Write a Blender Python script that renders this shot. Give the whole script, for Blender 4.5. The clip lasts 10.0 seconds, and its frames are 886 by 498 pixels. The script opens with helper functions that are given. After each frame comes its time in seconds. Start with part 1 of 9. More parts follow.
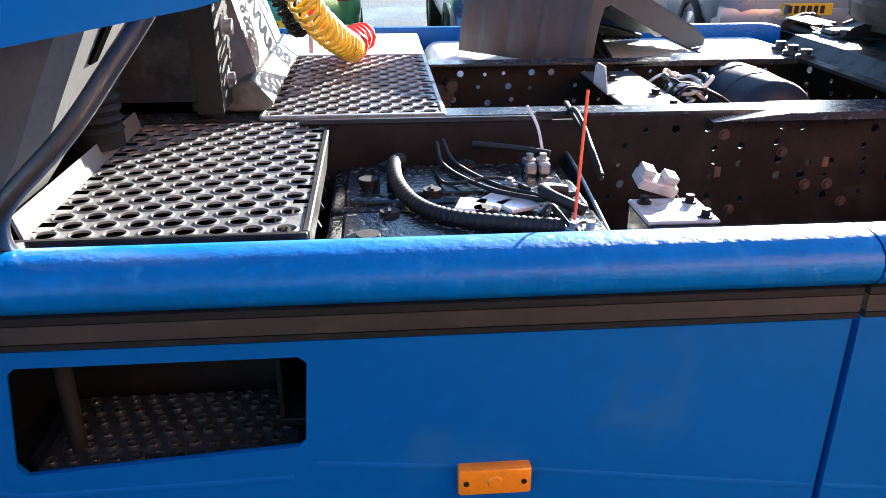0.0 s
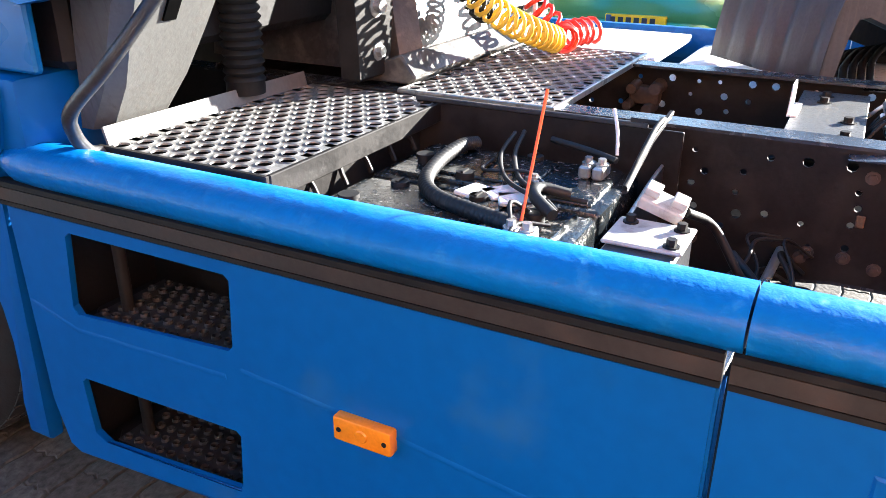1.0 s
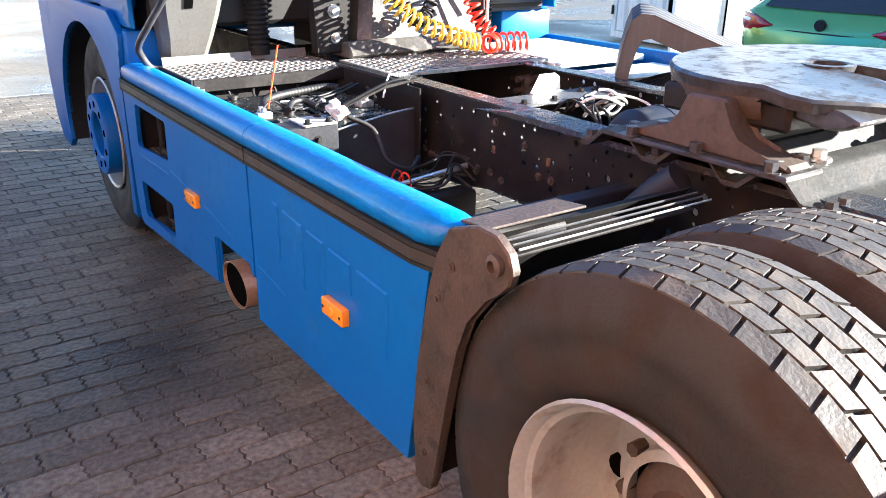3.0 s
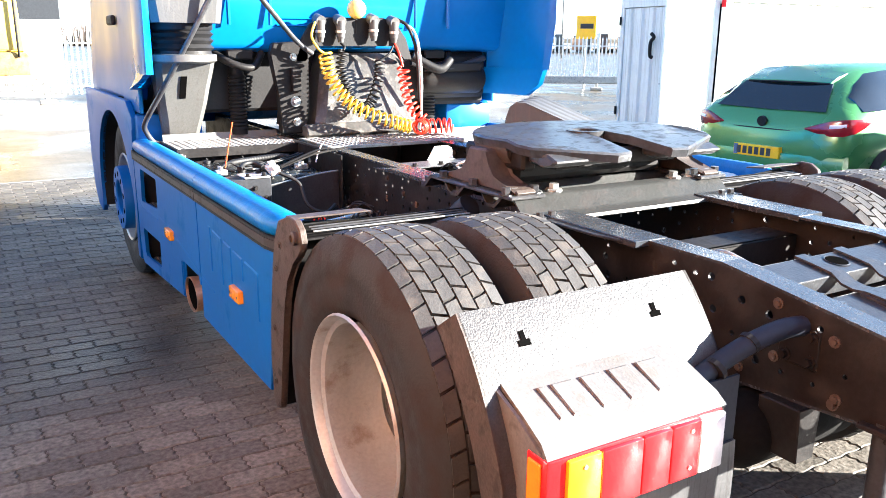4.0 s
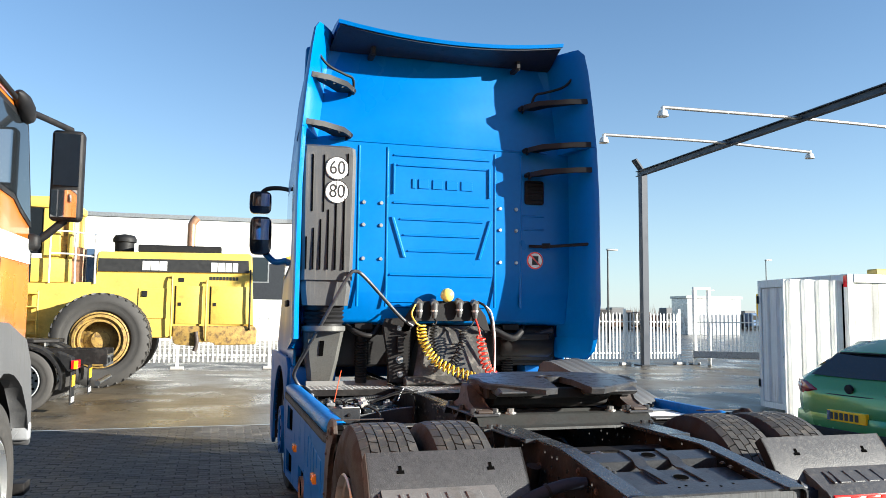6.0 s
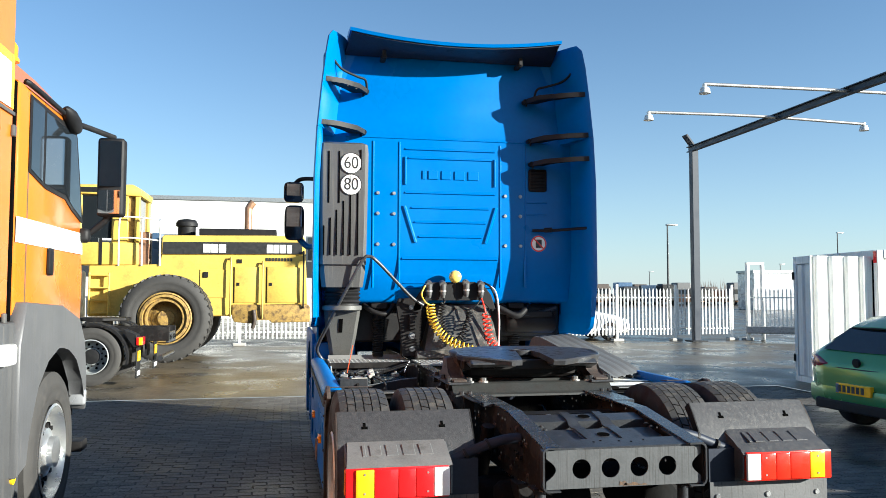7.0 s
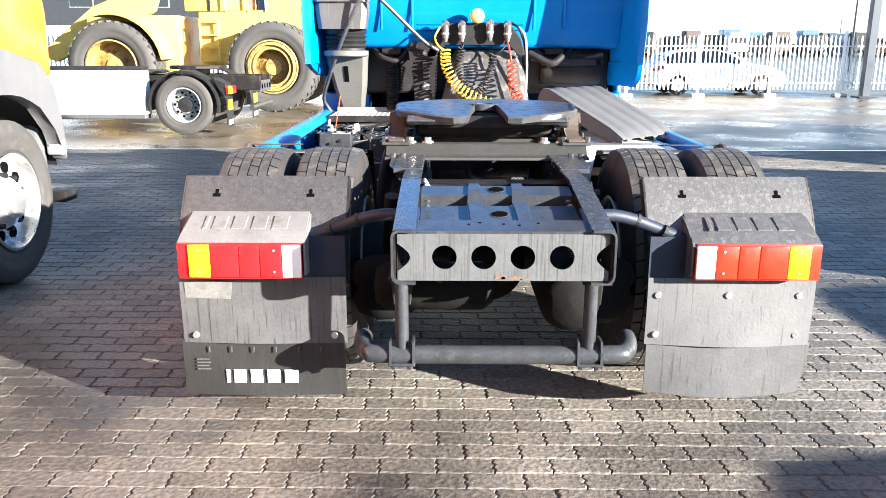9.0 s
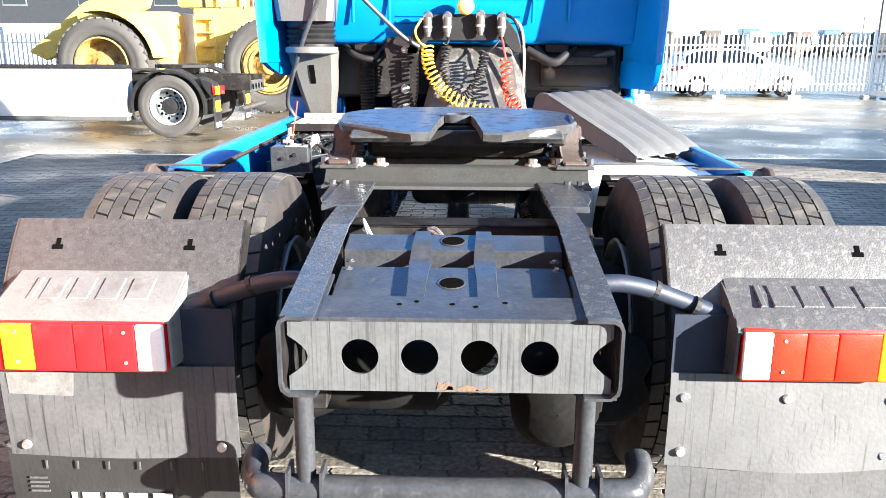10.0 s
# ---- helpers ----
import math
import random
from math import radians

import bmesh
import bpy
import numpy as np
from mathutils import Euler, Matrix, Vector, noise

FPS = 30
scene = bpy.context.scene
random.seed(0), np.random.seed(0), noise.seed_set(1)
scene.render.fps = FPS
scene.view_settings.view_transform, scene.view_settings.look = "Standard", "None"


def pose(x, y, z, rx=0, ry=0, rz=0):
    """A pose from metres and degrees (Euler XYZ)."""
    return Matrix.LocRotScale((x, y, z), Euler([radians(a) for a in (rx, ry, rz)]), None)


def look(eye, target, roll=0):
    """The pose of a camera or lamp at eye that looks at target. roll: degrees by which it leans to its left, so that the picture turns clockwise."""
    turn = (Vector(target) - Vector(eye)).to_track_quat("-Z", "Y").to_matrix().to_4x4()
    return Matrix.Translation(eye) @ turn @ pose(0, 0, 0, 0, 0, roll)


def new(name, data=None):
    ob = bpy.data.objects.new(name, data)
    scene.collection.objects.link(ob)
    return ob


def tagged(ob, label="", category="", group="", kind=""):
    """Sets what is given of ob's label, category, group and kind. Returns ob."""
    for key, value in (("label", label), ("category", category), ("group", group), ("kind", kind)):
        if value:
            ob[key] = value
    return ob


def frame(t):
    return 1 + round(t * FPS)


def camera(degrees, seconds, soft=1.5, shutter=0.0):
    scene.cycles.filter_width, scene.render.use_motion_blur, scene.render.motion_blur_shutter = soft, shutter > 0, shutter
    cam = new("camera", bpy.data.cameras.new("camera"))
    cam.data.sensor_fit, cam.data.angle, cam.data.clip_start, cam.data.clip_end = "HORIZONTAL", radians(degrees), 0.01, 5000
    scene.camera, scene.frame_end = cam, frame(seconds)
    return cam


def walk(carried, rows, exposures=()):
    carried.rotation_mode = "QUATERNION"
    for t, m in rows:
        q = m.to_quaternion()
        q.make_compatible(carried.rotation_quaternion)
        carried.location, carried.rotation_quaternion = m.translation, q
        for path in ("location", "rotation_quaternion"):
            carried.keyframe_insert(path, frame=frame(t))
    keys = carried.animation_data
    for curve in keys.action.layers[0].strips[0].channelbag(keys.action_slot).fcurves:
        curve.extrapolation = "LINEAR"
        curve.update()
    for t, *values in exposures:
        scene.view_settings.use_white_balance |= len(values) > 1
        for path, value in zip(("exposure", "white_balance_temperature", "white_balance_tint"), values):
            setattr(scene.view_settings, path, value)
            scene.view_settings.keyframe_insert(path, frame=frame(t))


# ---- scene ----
cam = camera(58.4, 10.0, 0.5)
PATH = [
    (0, (-2.304, 2.145, 1.47), (-0.472, 1.994, 0.682), -0.0),
    (0.5, (-2.272, 1.738, 1.46), (-0.481, 2.119, 0.653), -0.1),
    (1, (-2.219, 1.321, 1.47), (-0.599, 2.178, 0.669), 0.2),
    (1.5, (-2.178, 0.814, 1.496), (-0.781, 2.001, 0.699), -0.1),
    (2, (-2.079, 0.27, 1.489), (-0.88, 1.662, 0.699), 0.1),
    (2.5, (-2.081, -0.286, 1.556), (-0.985, 1.186, 0.762), 0.3),
    (3, (-2.13, -0.902, 1.559), (-1.063, 0.619, 0.819), 0.7),
    (3.2, (-2.133, -1.145, 1.562), (-1.071, 0.405, 0.877), 0.4),
    (4.3, (-2.073, -2.43, 1.572), (-1.128, -0.721, 1.143), 0.6),
    (4.5, (-2.073, -2.639, 1.609), (-1.169, -0.892, 1.248), 0.6),
    (5, (-1.999, -3.143, 1.588), (-1.269, -1.282, 1.513), 0.4),
    (5.5, (-1.926, -3.575, 1.574), (-1.31, -1.677, 1.71), 0.5),
    (5.7, (-1.911, -3.731, 1.558), (-1.318, -1.829, 1.727), 0.5),
    (6.8, (-1.595, -4.595, 1.615), (-1.187, -2.643, 1.773), 0.1),
    (7, (-1.513, -4.7, 1.6), (-1.124, -2.741, 1.714), 0.1),
    (7.5, (-1.184, -4.799, 1.611), (-0.853, -2.841, 1.376), 0.1),
    (8, (-0.775, -4.698, 1.615), (-0.592, -2.756, 1.176), -0.1),
    (8.5, (-0.457, -4.418, 1.606), (-0.398, -2.48, 1.114), 0.0),
    (9, (-0.195, -3.994, 1.549), (-0.207, -2.057, 1.048), 0.1),
    (9.5, (-0.089, -3.552, 1.51), (-0.129, -1.617, 1.007), 0.2),
    (10, (0.028, -3.005, 1.522), (-0.022, -1.07, 1.02), 0.2),
]
EXPOSURES = [(0.0, 2.75, 6200, 10), (0.5, 2.95, 6200, 10), (1.0, 3.15, 6250, 10), (1.5, 3.25, 6250, 10), (2.0, 3.25, 6250, 10), (3.0, 3.3, 6250, 10), (4.5, 3.35, 6300, 10), (5.0, 2.95, 6300, 10),
             (5.5, 2.2, 6350, 9), (7.0, 1.6, 6100, 4), (7.3, 1.7, 6200, 8), (8.0, 2.5, 6350, 10), (9.0, 2.95, 6300, 10), (10.0, 3.1, 6300, 10)]
walk(cam, [(t, look(eye, target, roll)) for t, eye, target, roll in PATH], EXPOSURES)

# ---- world ----
SUN_EL, SUN_AZ = radians(15.0), radians(122.3)
world = bpy.data.worlds.new("world")
scene.world = world
world.use_nodes = True
wt = world.node_tree
sky = wt.nodes.new("ShaderNodeTexSky")
sky.sky_type, sky.sun_disc = "NISHITA", False
sky.sun_elevation, sky.sun_rotation = SUN_EL, SUN_AZ
sky.air_density, sky.dust_density, sky.ozone_density = 0.95, 0.3, 3.2
# pale haze that thins out with height over the whole horizon
place = wt.nodes.new("ShaderNodeTexCoord")
axes = wt.nodes.new("ShaderNodeSeparateXYZ")
wt.links.new(place.outputs["Generated"], axes.inputs[0])
low = wt.nodes.new("ShaderNodeMath")
low.operation, low.use_clamp = "SUBTRACT", True
low.inputs[0].default_value = 1.0
wt.links.new(axes.outputs["Z"], low.inputs[1])
fall = wt.nodes.new("ShaderNodeMath")
fall.operation = "POWER"
fall.inputs[1].default_value = 7.0
wt.links.new(low.outputs[0], fall.inputs[0])
haze_share = wt.nodes.new("ShaderNodeMath")
haze_share.operation = "MULTIPLY"
haze_share.inputs[1].default_value = 0.6
wt.links.new(fall.outputs[0], haze_share.inputs[0])
haze = wt.nodes.new("ShaderNodeMix")
haze.data_type = "RGBA"
haze.inputs[7].default_value = (3.9, 4.6, 5.2, 1)
wt.links.new(haze_share.outputs[0], haze.inputs[0])
wt.links.new(sky.outputs[0], haze.inputs[6])
wt.links.new(haze.outputs[2], wt.nodes["Background"].inputs[0])
wt.nodes["Background"].inputs[1].default_value = 0.062
sun = new("sun", bpy.data.lights.new("sun", "SUN"))
sun.data.energy, sun.data.angle, sun.data.color = 5.0, radians(0.53), (1.0, 0.93, 0.82)
sun_dir = Vector((math.sin(SUN_AZ) * math.cos(SUN_EL), math.cos(SUN_AZ) * math.cos(SUN_EL), math.sin(SUN_EL)))
sun.matrix_world = look(sun_dir * 50, (0, 0, 0))


# ---- materials ----
def material(name, color, rough=0.5, metal=0.0, vary=0.12, scale=6.0, fine=60.0, bump=0.0, dirt=None, dirt_amount=0.0, coat=0.0,
             spec=0.5, streak=False, island=0.0, rand=0.0):
    """Surface with two scales of variation, optional dirt patches or streaks and fine relief."""
    m = bpy.data.materials.new(name)
    m.use_nodes = True
    nt = m.node_tree
    n, l = nt.nodes, nt.links
    b = n["Principled BSDF"]
    b.inputs["Roughness"].default_value, b.inputs["Metallic"].default_value = rough, metal
    b.inputs["Coat Weight"].default_value, b.inputs["Specular IOR Level"].default_value = coat, spec
    b.inputs["Coat Roughness"].default_value = 0.12
    tc = n.new("ShaderNodeTexCoord")
    big = n.new("ShaderNodeTexNoise")
    big.inputs["Scale"].default_value, big.inputs["Detail"].default_value = scale, 4.0
    small = n.new("ShaderNodeTexNoise")
    small.inputs["Scale"].default_value, small.inputs["Detail"].default_value = fine, 3.0
    l.new(tc.outputs["Object"], big.inputs["Vector"])
    l.new(tc.outputs["Object"], small.inputs["Vector"])
    both = n.new("ShaderNodeMath")
    both.operation = "ADD"
    l.new(big.outputs[0], both.inputs[0])
    l.new(small.outputs[0], both.inputs[1])
    ramp = n.new("ShaderNodeMapRange")
    ramp.inputs["From Min"].default_value, ramp.inputs["From Max"].default_value = 0.7, 1.3
    ramp.inputs["To Min"].default_value, ramp.inputs["To Max"].default_value = 1 - vary, 1 + vary
    l.new(both.outputs[0], ramp.inputs["Value"])
    mul = n.new("ShaderNodeVectorMath")
    mul.operation = "SCALE"
    mul.inputs[0].default_value = color
    l.new(ramp.outputs[0], mul.inputs["Scale"])
    last = mul.outputs[0]
    if rand or island:
        src = n.new("ShaderNodeObjectInfo") if rand else n.new("ShaderNodeNewGeometry")
        r2 = n.new("ShaderNodeMapRange")
        r2.inputs["To Min"].default_value, r2.inputs["To Max"].default_value = 1 - (rand or island), 1 + (rand or island)
        l.new(src.outputs["Random" if rand else "Random Per Island"], r2.inputs["Value"])
        m2 = n.new("ShaderNodeVectorMath")
        m2.operation = "SCALE"
        l.new(last, m2.inputs[0])
        l.new(r2.outputs[0], m2.inputs["Scale"])
        last = m2.outputs[0]
    if dirt:
        dn = n.new("ShaderNodeTexNoise")
        dn.inputs["Scale"].default_value, dn.inputs["Detail"].default_value, dn.inputs["Roughness"].default_value = scale * 1.7, 8.0, 0.65
        if streak:
            mp = n.new("ShaderNodeMapping")
            mp.inputs["Scale"].default_value = (6.0, 6.0, 0.12)
            l.new(tc.outputs["Object"], mp.inputs["Vector"])
            l.new(mp.outputs[0], dn.inputs["Vector"])
        else:
            l.new(tc.outputs["Object"], dn.inputs["Vector"])
        dr = n.new("ShaderNodeMapRange")
        dr.inputs["From Min"].default_value, dr.inputs["From Max"].default_value = 0.62 - dirt_amount * 0.35, 0.75 - dirt_amount * 0.25
        l.new(dn.outputs[0], dr.inputs["Value"])
        mix = n.new("ShaderNodeMix")
        mix.data_type = "RGBA"
        mix.inputs[7].default_value = (*dirt, 1)
        l.new(dr.outputs[0], mix.inputs[0])
        l.new(last, mix.inputs[6])
        last = mix.outputs[2]
        rr = n.new("ShaderNodeMapRange")
        rr.inputs["To Min"].default_value, rr.inputs["To Max"].default_value = rough, min(1.0, rough + 0.3)
        l.new(dr.outputs[0], rr.inputs["Value"])
        l.new(rr.outputs[0], b.inputs["Roughness"])
    else:
        rr = n.new("ShaderNodeMapRange")
        rr.inputs["From Min"].default_value, rr.inputs["From Max"].default_value = 0.35, 0.65
        rr.inputs["To Min"].default_value, rr.inputs["To Max"].default_value = max(0.02, rough * 0.8), min(1.0, rough * 1.2)
        l.new(big.outputs[0], rr.inputs["Value"])
        l.new(rr.outputs[0], b.inputs["Roughness"])
    l.new(last, b.inputs["Base Color"])
    if bump:
        bp = n.new("ShaderNodeBump")
        bp.inputs["Strength"].default_value, bp.inputs["Distance"].default_value = min(1.0, bump), 0.002
        l.new(small.outputs[0], bp.inputs["Height"])
        l.new(bp.outputs[0], b.inputs["Normal"])
    return m


BLUE = material("blue_paint", (0.001, 0.102, 0.38), 0.45, 0, 0.07, 2.0, 30, 0.0, coat=0.03, spec=0.22, dirt=(0.011, 0.115, 0.335), dirt_amount=0.12)
BLUE_RAIL = material("blue_weathered_paint", (0.001, 0.136, 0.45), 0.36, 0, 0.1, 14.0, 55, 1.0, coat=0.0, spec=0.3, dirt=(0.012, 0.19, 0.52), dirt_amount=0.16)
BLUE_DEEP = material("blue_glossy_paint", (0.001, 0.128, 0.415), 0.34, 0, 0.06, 1.2, 25, 0.0, coat=0.03, spec=0.22)
BLACK = material("black_plastic", (0.008, 0.008, 0.009), 0.6, 0, 0.3, 8, 90, 0.3, dirt=(0.022, 0.021, 0.020), dirt_amount=0.2, spec=0.3)
CHASSIS = material("chassis_paint", (0.011, 0.010, 0.010), 0.5, 0, 0.3, 5, 70, 0.4, dirt=(0.023, 0.021, 0.020), dirt_amount=0.35, spec=0.2)
STRIP = material("dusty_rubber_strip", (0.026, 0.021, 0.019), 0.55, 0, 0.3, 5, 80, 0.3, dirt=(0.05, 0.036, 0.03), dirt_amount=0.2)
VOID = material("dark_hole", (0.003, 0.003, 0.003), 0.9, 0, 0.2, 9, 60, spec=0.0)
CHASSIS_BLUE = material("chassis_blue_grey", (0.028, 0.030, 0.034), 0.32, 0, 0.3, 16, 90, 0.4, dirt=(0.046, 0.050, 0.055), dirt_amount=0.14, spec=0.4)
WET_STEEL = material("wet_speckled_steel", (0.036, 0.041, 0.048), 0.2, 0, 0.22, 22, 150, 0.45, dirt=(0.055, 0.058, 0.062), dirt_amount=0.25, spec=0.6)
PORTAL = material("grey_blue_steel_paint", (0.018, 0.026, 0.042), 0.5, 0, 0.06, 1.5, 30)
RUSTY = material("muddy_brown_steel", (0.056, 0.040, 0.032), 0.6, 0, 0.3, 6, 80, 0.6, dirt=(0.03, 0.025, 0.024), dirt_amount=0.3)
MUD = material("mud_caked_plastic", (0.047, 0.033, 0.026), 0.55, 0, 0.35, 12, 110, 0.8, dirt=(0.02, 0.015, 0.013), dirt_amount=0.28)
STEEL = material("galvanised_steel", (0.42, 0.42, 0.41), 0.38, 0.75, 0.18, 12, 90, 0.3, dirt=(0.16, 0.14, 0.12), dirt_amount=0.25)
TREADPLATE = material("perforated_steel", (0.19, 0.19, 0.188), 0.4, 0.15, 0.25, 9, 80, 0.3, dirt=(0.085, 0.082, 0.078), dirt_amount=0.3)
MOUNT = material("dull_grey_steel", (0.034, 0.036, 0.035), 0.5, 0.0, 0.2, 11, 90, 0.5, dirt=(0.027, 0.025, 0.024), dirt_amount=0.35, spec=0.3)
GREASE = material("greasy_steel", (0.05, 0.052, 0.056), 0.28, 0.15, 0.35, 10, 60, 0.5, dirt=(0.03, 0.026, 0.024), dirt_amount=0.35)
RUBBER = material("tyre_rubber", (0.010, 0.009, 0.009), 0.7, 0, 0.3, 4, 120, 0.6, dirt=(0.020, 0.0135, 0.0115), dirt_amount=0.45)
TYRE_GREY = material("dry_grey_tyre", (0.038, 0.036, 0.034), 0.75, 0, 0.15, 9, 140, 0.5, dirt=(0.055, 0.05, 0.045), dirt_amount=0.2)
TREAD = material("tyre_tread", (0.033, 0.032, 0.031), 0.6, 0, 0.25, 8, 140, 0.6, dirt=(0.062, 0.056, 0.05), dirt_amount=0.35)
GREY_PLASTIC = material("grey_plastic", (0.15, 0.15, 0.147), 0.5, 0, 0.12, 5, 100, 0.3, dirt=(0.20, 0.19, 0.17), dirt_amount=0.22, streak=True)
MUD_PLASTIC = material("wet_muddy_plastic", (0.055, 0.053, 0.05), 0.3, 0, 0.3, 9, 60, 0.6, dirt=(0.13, 0.12, 0.105), dirt_amount=0.33)
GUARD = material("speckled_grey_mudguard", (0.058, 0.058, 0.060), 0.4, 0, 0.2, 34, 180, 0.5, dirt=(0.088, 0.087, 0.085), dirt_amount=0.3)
GUARD_SHADED = material("smooth_grey_mudguard", (0.034, 0.034, 0.036), 0.4, 0, 0.35, 50, 220, 0.8, dirt=(0.06, 0.058, 0.056), dirt_amount=0.2)
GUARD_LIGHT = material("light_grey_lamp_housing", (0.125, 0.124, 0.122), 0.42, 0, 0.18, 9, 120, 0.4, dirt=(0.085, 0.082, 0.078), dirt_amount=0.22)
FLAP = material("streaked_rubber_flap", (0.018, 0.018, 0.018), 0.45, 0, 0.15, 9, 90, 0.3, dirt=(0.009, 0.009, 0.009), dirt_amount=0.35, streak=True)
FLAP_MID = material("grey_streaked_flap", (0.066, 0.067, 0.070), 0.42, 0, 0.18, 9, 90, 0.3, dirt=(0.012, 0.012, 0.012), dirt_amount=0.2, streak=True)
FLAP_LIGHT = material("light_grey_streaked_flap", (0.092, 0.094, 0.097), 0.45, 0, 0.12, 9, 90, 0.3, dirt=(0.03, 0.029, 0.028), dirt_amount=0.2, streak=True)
STREAKED = material("rain_streaked_grey_steel", (0.085, 0.09, 0.094), 0.4, 0.1, 0.15, 13, 90, 0.3, dirt=(0.022, 0.022, 0.022), dirt_amount=0.3, streak=True)
RIM = material("silver_wheel_rim", (0.39, 0.415, 0.42), 0.38, 0.35, 0.12, 6, 80, 0.2, dirt=(0.27, 0.25, 0.22), dirt_amount=0.2)
WHITE = material("white_paint", (0.8, 0.8, 0.79), 0.45, 0, 0.05, 3, 40, 0.0, dirt=(0.6, 0.58, 0.54), dirt_amount=0.15)
WHITE_METAL = material("white_weathered_steel", (0.76, 0.76, 0.73), 0.5, 0, 0.07, 4, 50, 0.1, dirt=(0.5, 0.48, 0.42), dirt_amount=0.25, streak=True)
ORANGE_LENS = material("orange_lens", (0.85, 0.26, 0.01), 0.22, 0, 0.08, 20, 120, 0.1, coat=0.4)
LAMP_YELLOW = material("pale_amber_lens", (0.82, 0.62, 0.14), 0.25, 0, 0.08, 20, 120, 0.1, coat=0.3)
YELLOW_LENS = material("amber_lens", (0.9, 0.5, 0.01), 0.22, 0, 0.08, 20, 120, 0.1, coat=0.4)
RED_LENS = material("red_lens", (0.68, 0.012, 0.015), 0.2, 0, 0.1, 15, 150, 0.2, coat=0.4)
CLEAR_LENS = material("clear_lens", (0.75, 0.75, 0.74), 0.2, 0, 0.06, 15, 150, 0.2, coat=0.4)
YELLOW_HOSE = material("yellow_hose", (0.66, 0.42, 0.035), 0.4, 0, 0.1, 20, 90, 0.0, coat=0.2)
RED_HOSE = material("red_hose", (0.72, 0.035, 0.015), 0.35, 0, 0.1, 20, 90, 0.0, coat=0.2)
RED_ROD = material("orange_red_rod", (0.85, 0.1, 0.02), 0.45, 0, 0.08, 20, 90)
BATTERY = material("wet_battery_case", (0.014, 0.017, 0.019), 0.14, 0, 0.5, 30, 110, 0.7, dirt=(0.22, 0.21, 0.19), dirt_amount=0.2)
CABLE = material("black_cable_sheath", (0.004, 0.004, 0.0045), 0.58, 0, 0.3, 20, 160, 0.4, dirt=(0.016, 0.015, 0.014), dirt_amount=0.25)
YELLOW = material("machine_yellow", (0.60, 0.42, 0.085), 0.42, 0, 0.12, 1.2, 20, 0.1, dirt=(0.42, 0.28, 0.06), dirt_amount=0.22)
YELLOW_RUST_SHADE = material("rusty_yellow_rim", (0.33, 0.21, 0.055), 0.6, 0, 0.25, 5, 40, 0.2, dirt=(0.10, 0.06, 0.03), dirt_amount=0.4)
GREY_MID = material("mid_grey_plastic", (0.085, 0.086, 0.09), 0.45, 0, 0.12, 5, 100, 0.3, dirt=(0.12, 0.117, 0.11), dirt_amount=0.2, streak=True)
GREY_DARK = material("dark_grey_plastic", (0.065, 0.066, 0.068), 0.5, 0, 0.15, 5, 100, 0.3, dirt=(0.10, 0.096, 0.09), dirt_amount=0.25, streak=True)
ORANGE = material("orange_truck_paint", (0.60, 0.155, 0.012), 0.3, 0, 0.06, 1.5, 30, 0.0, coat=0.4)
CONCRETE = material("grey_kerb_concrete", (0.35, 0.34, 0.32), 0.7, 0, 0.15, 3, 60, 0.4)
GREEN = material("metallic_green_paint", (0.065, 0.25, 0.075), 0.26, 0.25, 0.05, 2, 60, 0.0, coat=0.6)
CAR_BLUE = material("grey_blue_car_paint", (0.08, 0.14, 0.24), 0.26, 0.3, 0.05, 2, 60, 0.0, coat=0.6)
RUST = material("orange_brown_rust", (0.12, 0.07, 0.038), 0.8, 0, 0.35, 25, 120, 0.6, dirt=(0.075, 0.06, 0.05), dirt_amount=0.45)
TOWER = material("weathered_tower_plastic", (0.062, 0.062, 0.062), 0.45, 0, 0.15, 5, 100, 0.3, dirt=(0.095, 0.09, 0.082), dirt_amount=0.22, streak=True)
PALE = material("pale_grey_plastic", (0.42, 0.41, 0.38), 0.45, 0, 0.1, 12, 90, 0.2, dirt=(0.25, 0.235, 0.21), dirt_amount=0.2)
RED_DARK = material("dark_red_lens", (0.26, 0.008, 0.014), 0.15, 0, 0.1, 15, 150, 0.1, coat=0.5)
# near-black for parts below the frame; the shade there is in the colour
UNDER_SHADE = material("oily_black_grime", (0.005, 0.005, 0.005), 0.8, 0, 0.4, 7, 60, 0.5, dirt=(0.010, 0.009, 0.008), dirt_amount=0.3, spec=0.1)
DUCT = material("pale_weathered_duct", (0.098, 0.098, 0.093), 0.45, 0, 0.14, 6, 90, 0.3, dirt=(0.085, 0.082, 0.075), dirt_amount=0.25, streak=True)
# same red lens, with the sun on the right lamp put into its colour
RED_SUNLIT = material("sun_faded_red_lens", (0.70, 0.028, 0.012), 0.2, 0, 0.12, 15, 150, 0.2, coat=0.4)
BLACK_CAR = material("black_car_paint", (0.012, 0.013, 0.016), 0.25, 0.2, 0.05, 2, 60, 0.0, coat=0.6)
SILVER = material("silver_car_paint", (0.45, 0.46, 0.48), 0.28, 0.5, 0.05, 2, 60, 0.0, coat=0.5)
GLASS = material("dark_window_glass", (0.012, 0.015, 0.018), 0.05, 0, 0.1, 2, 30, 0.0, spec=0.8)
MIRROR = material("mirror_glass", (0.85, 0.87, 0.9), 0.03, 1.0, 0.02, 2, 30)
ALU = material("bright_aluminium", (0.78, 0.78, 0.77), 0.3, 0.9, 0.06, 5, 60, 0.1)
LETTER = material("white_marking", (0.78, 0.78, 0.76), 0.5, 0, 0.06, 10, 60)
BLACK_SIGN = material("black_marking", (0.02, 0.02, 0.02), 0.5, 0, 0.1, 10, 60)
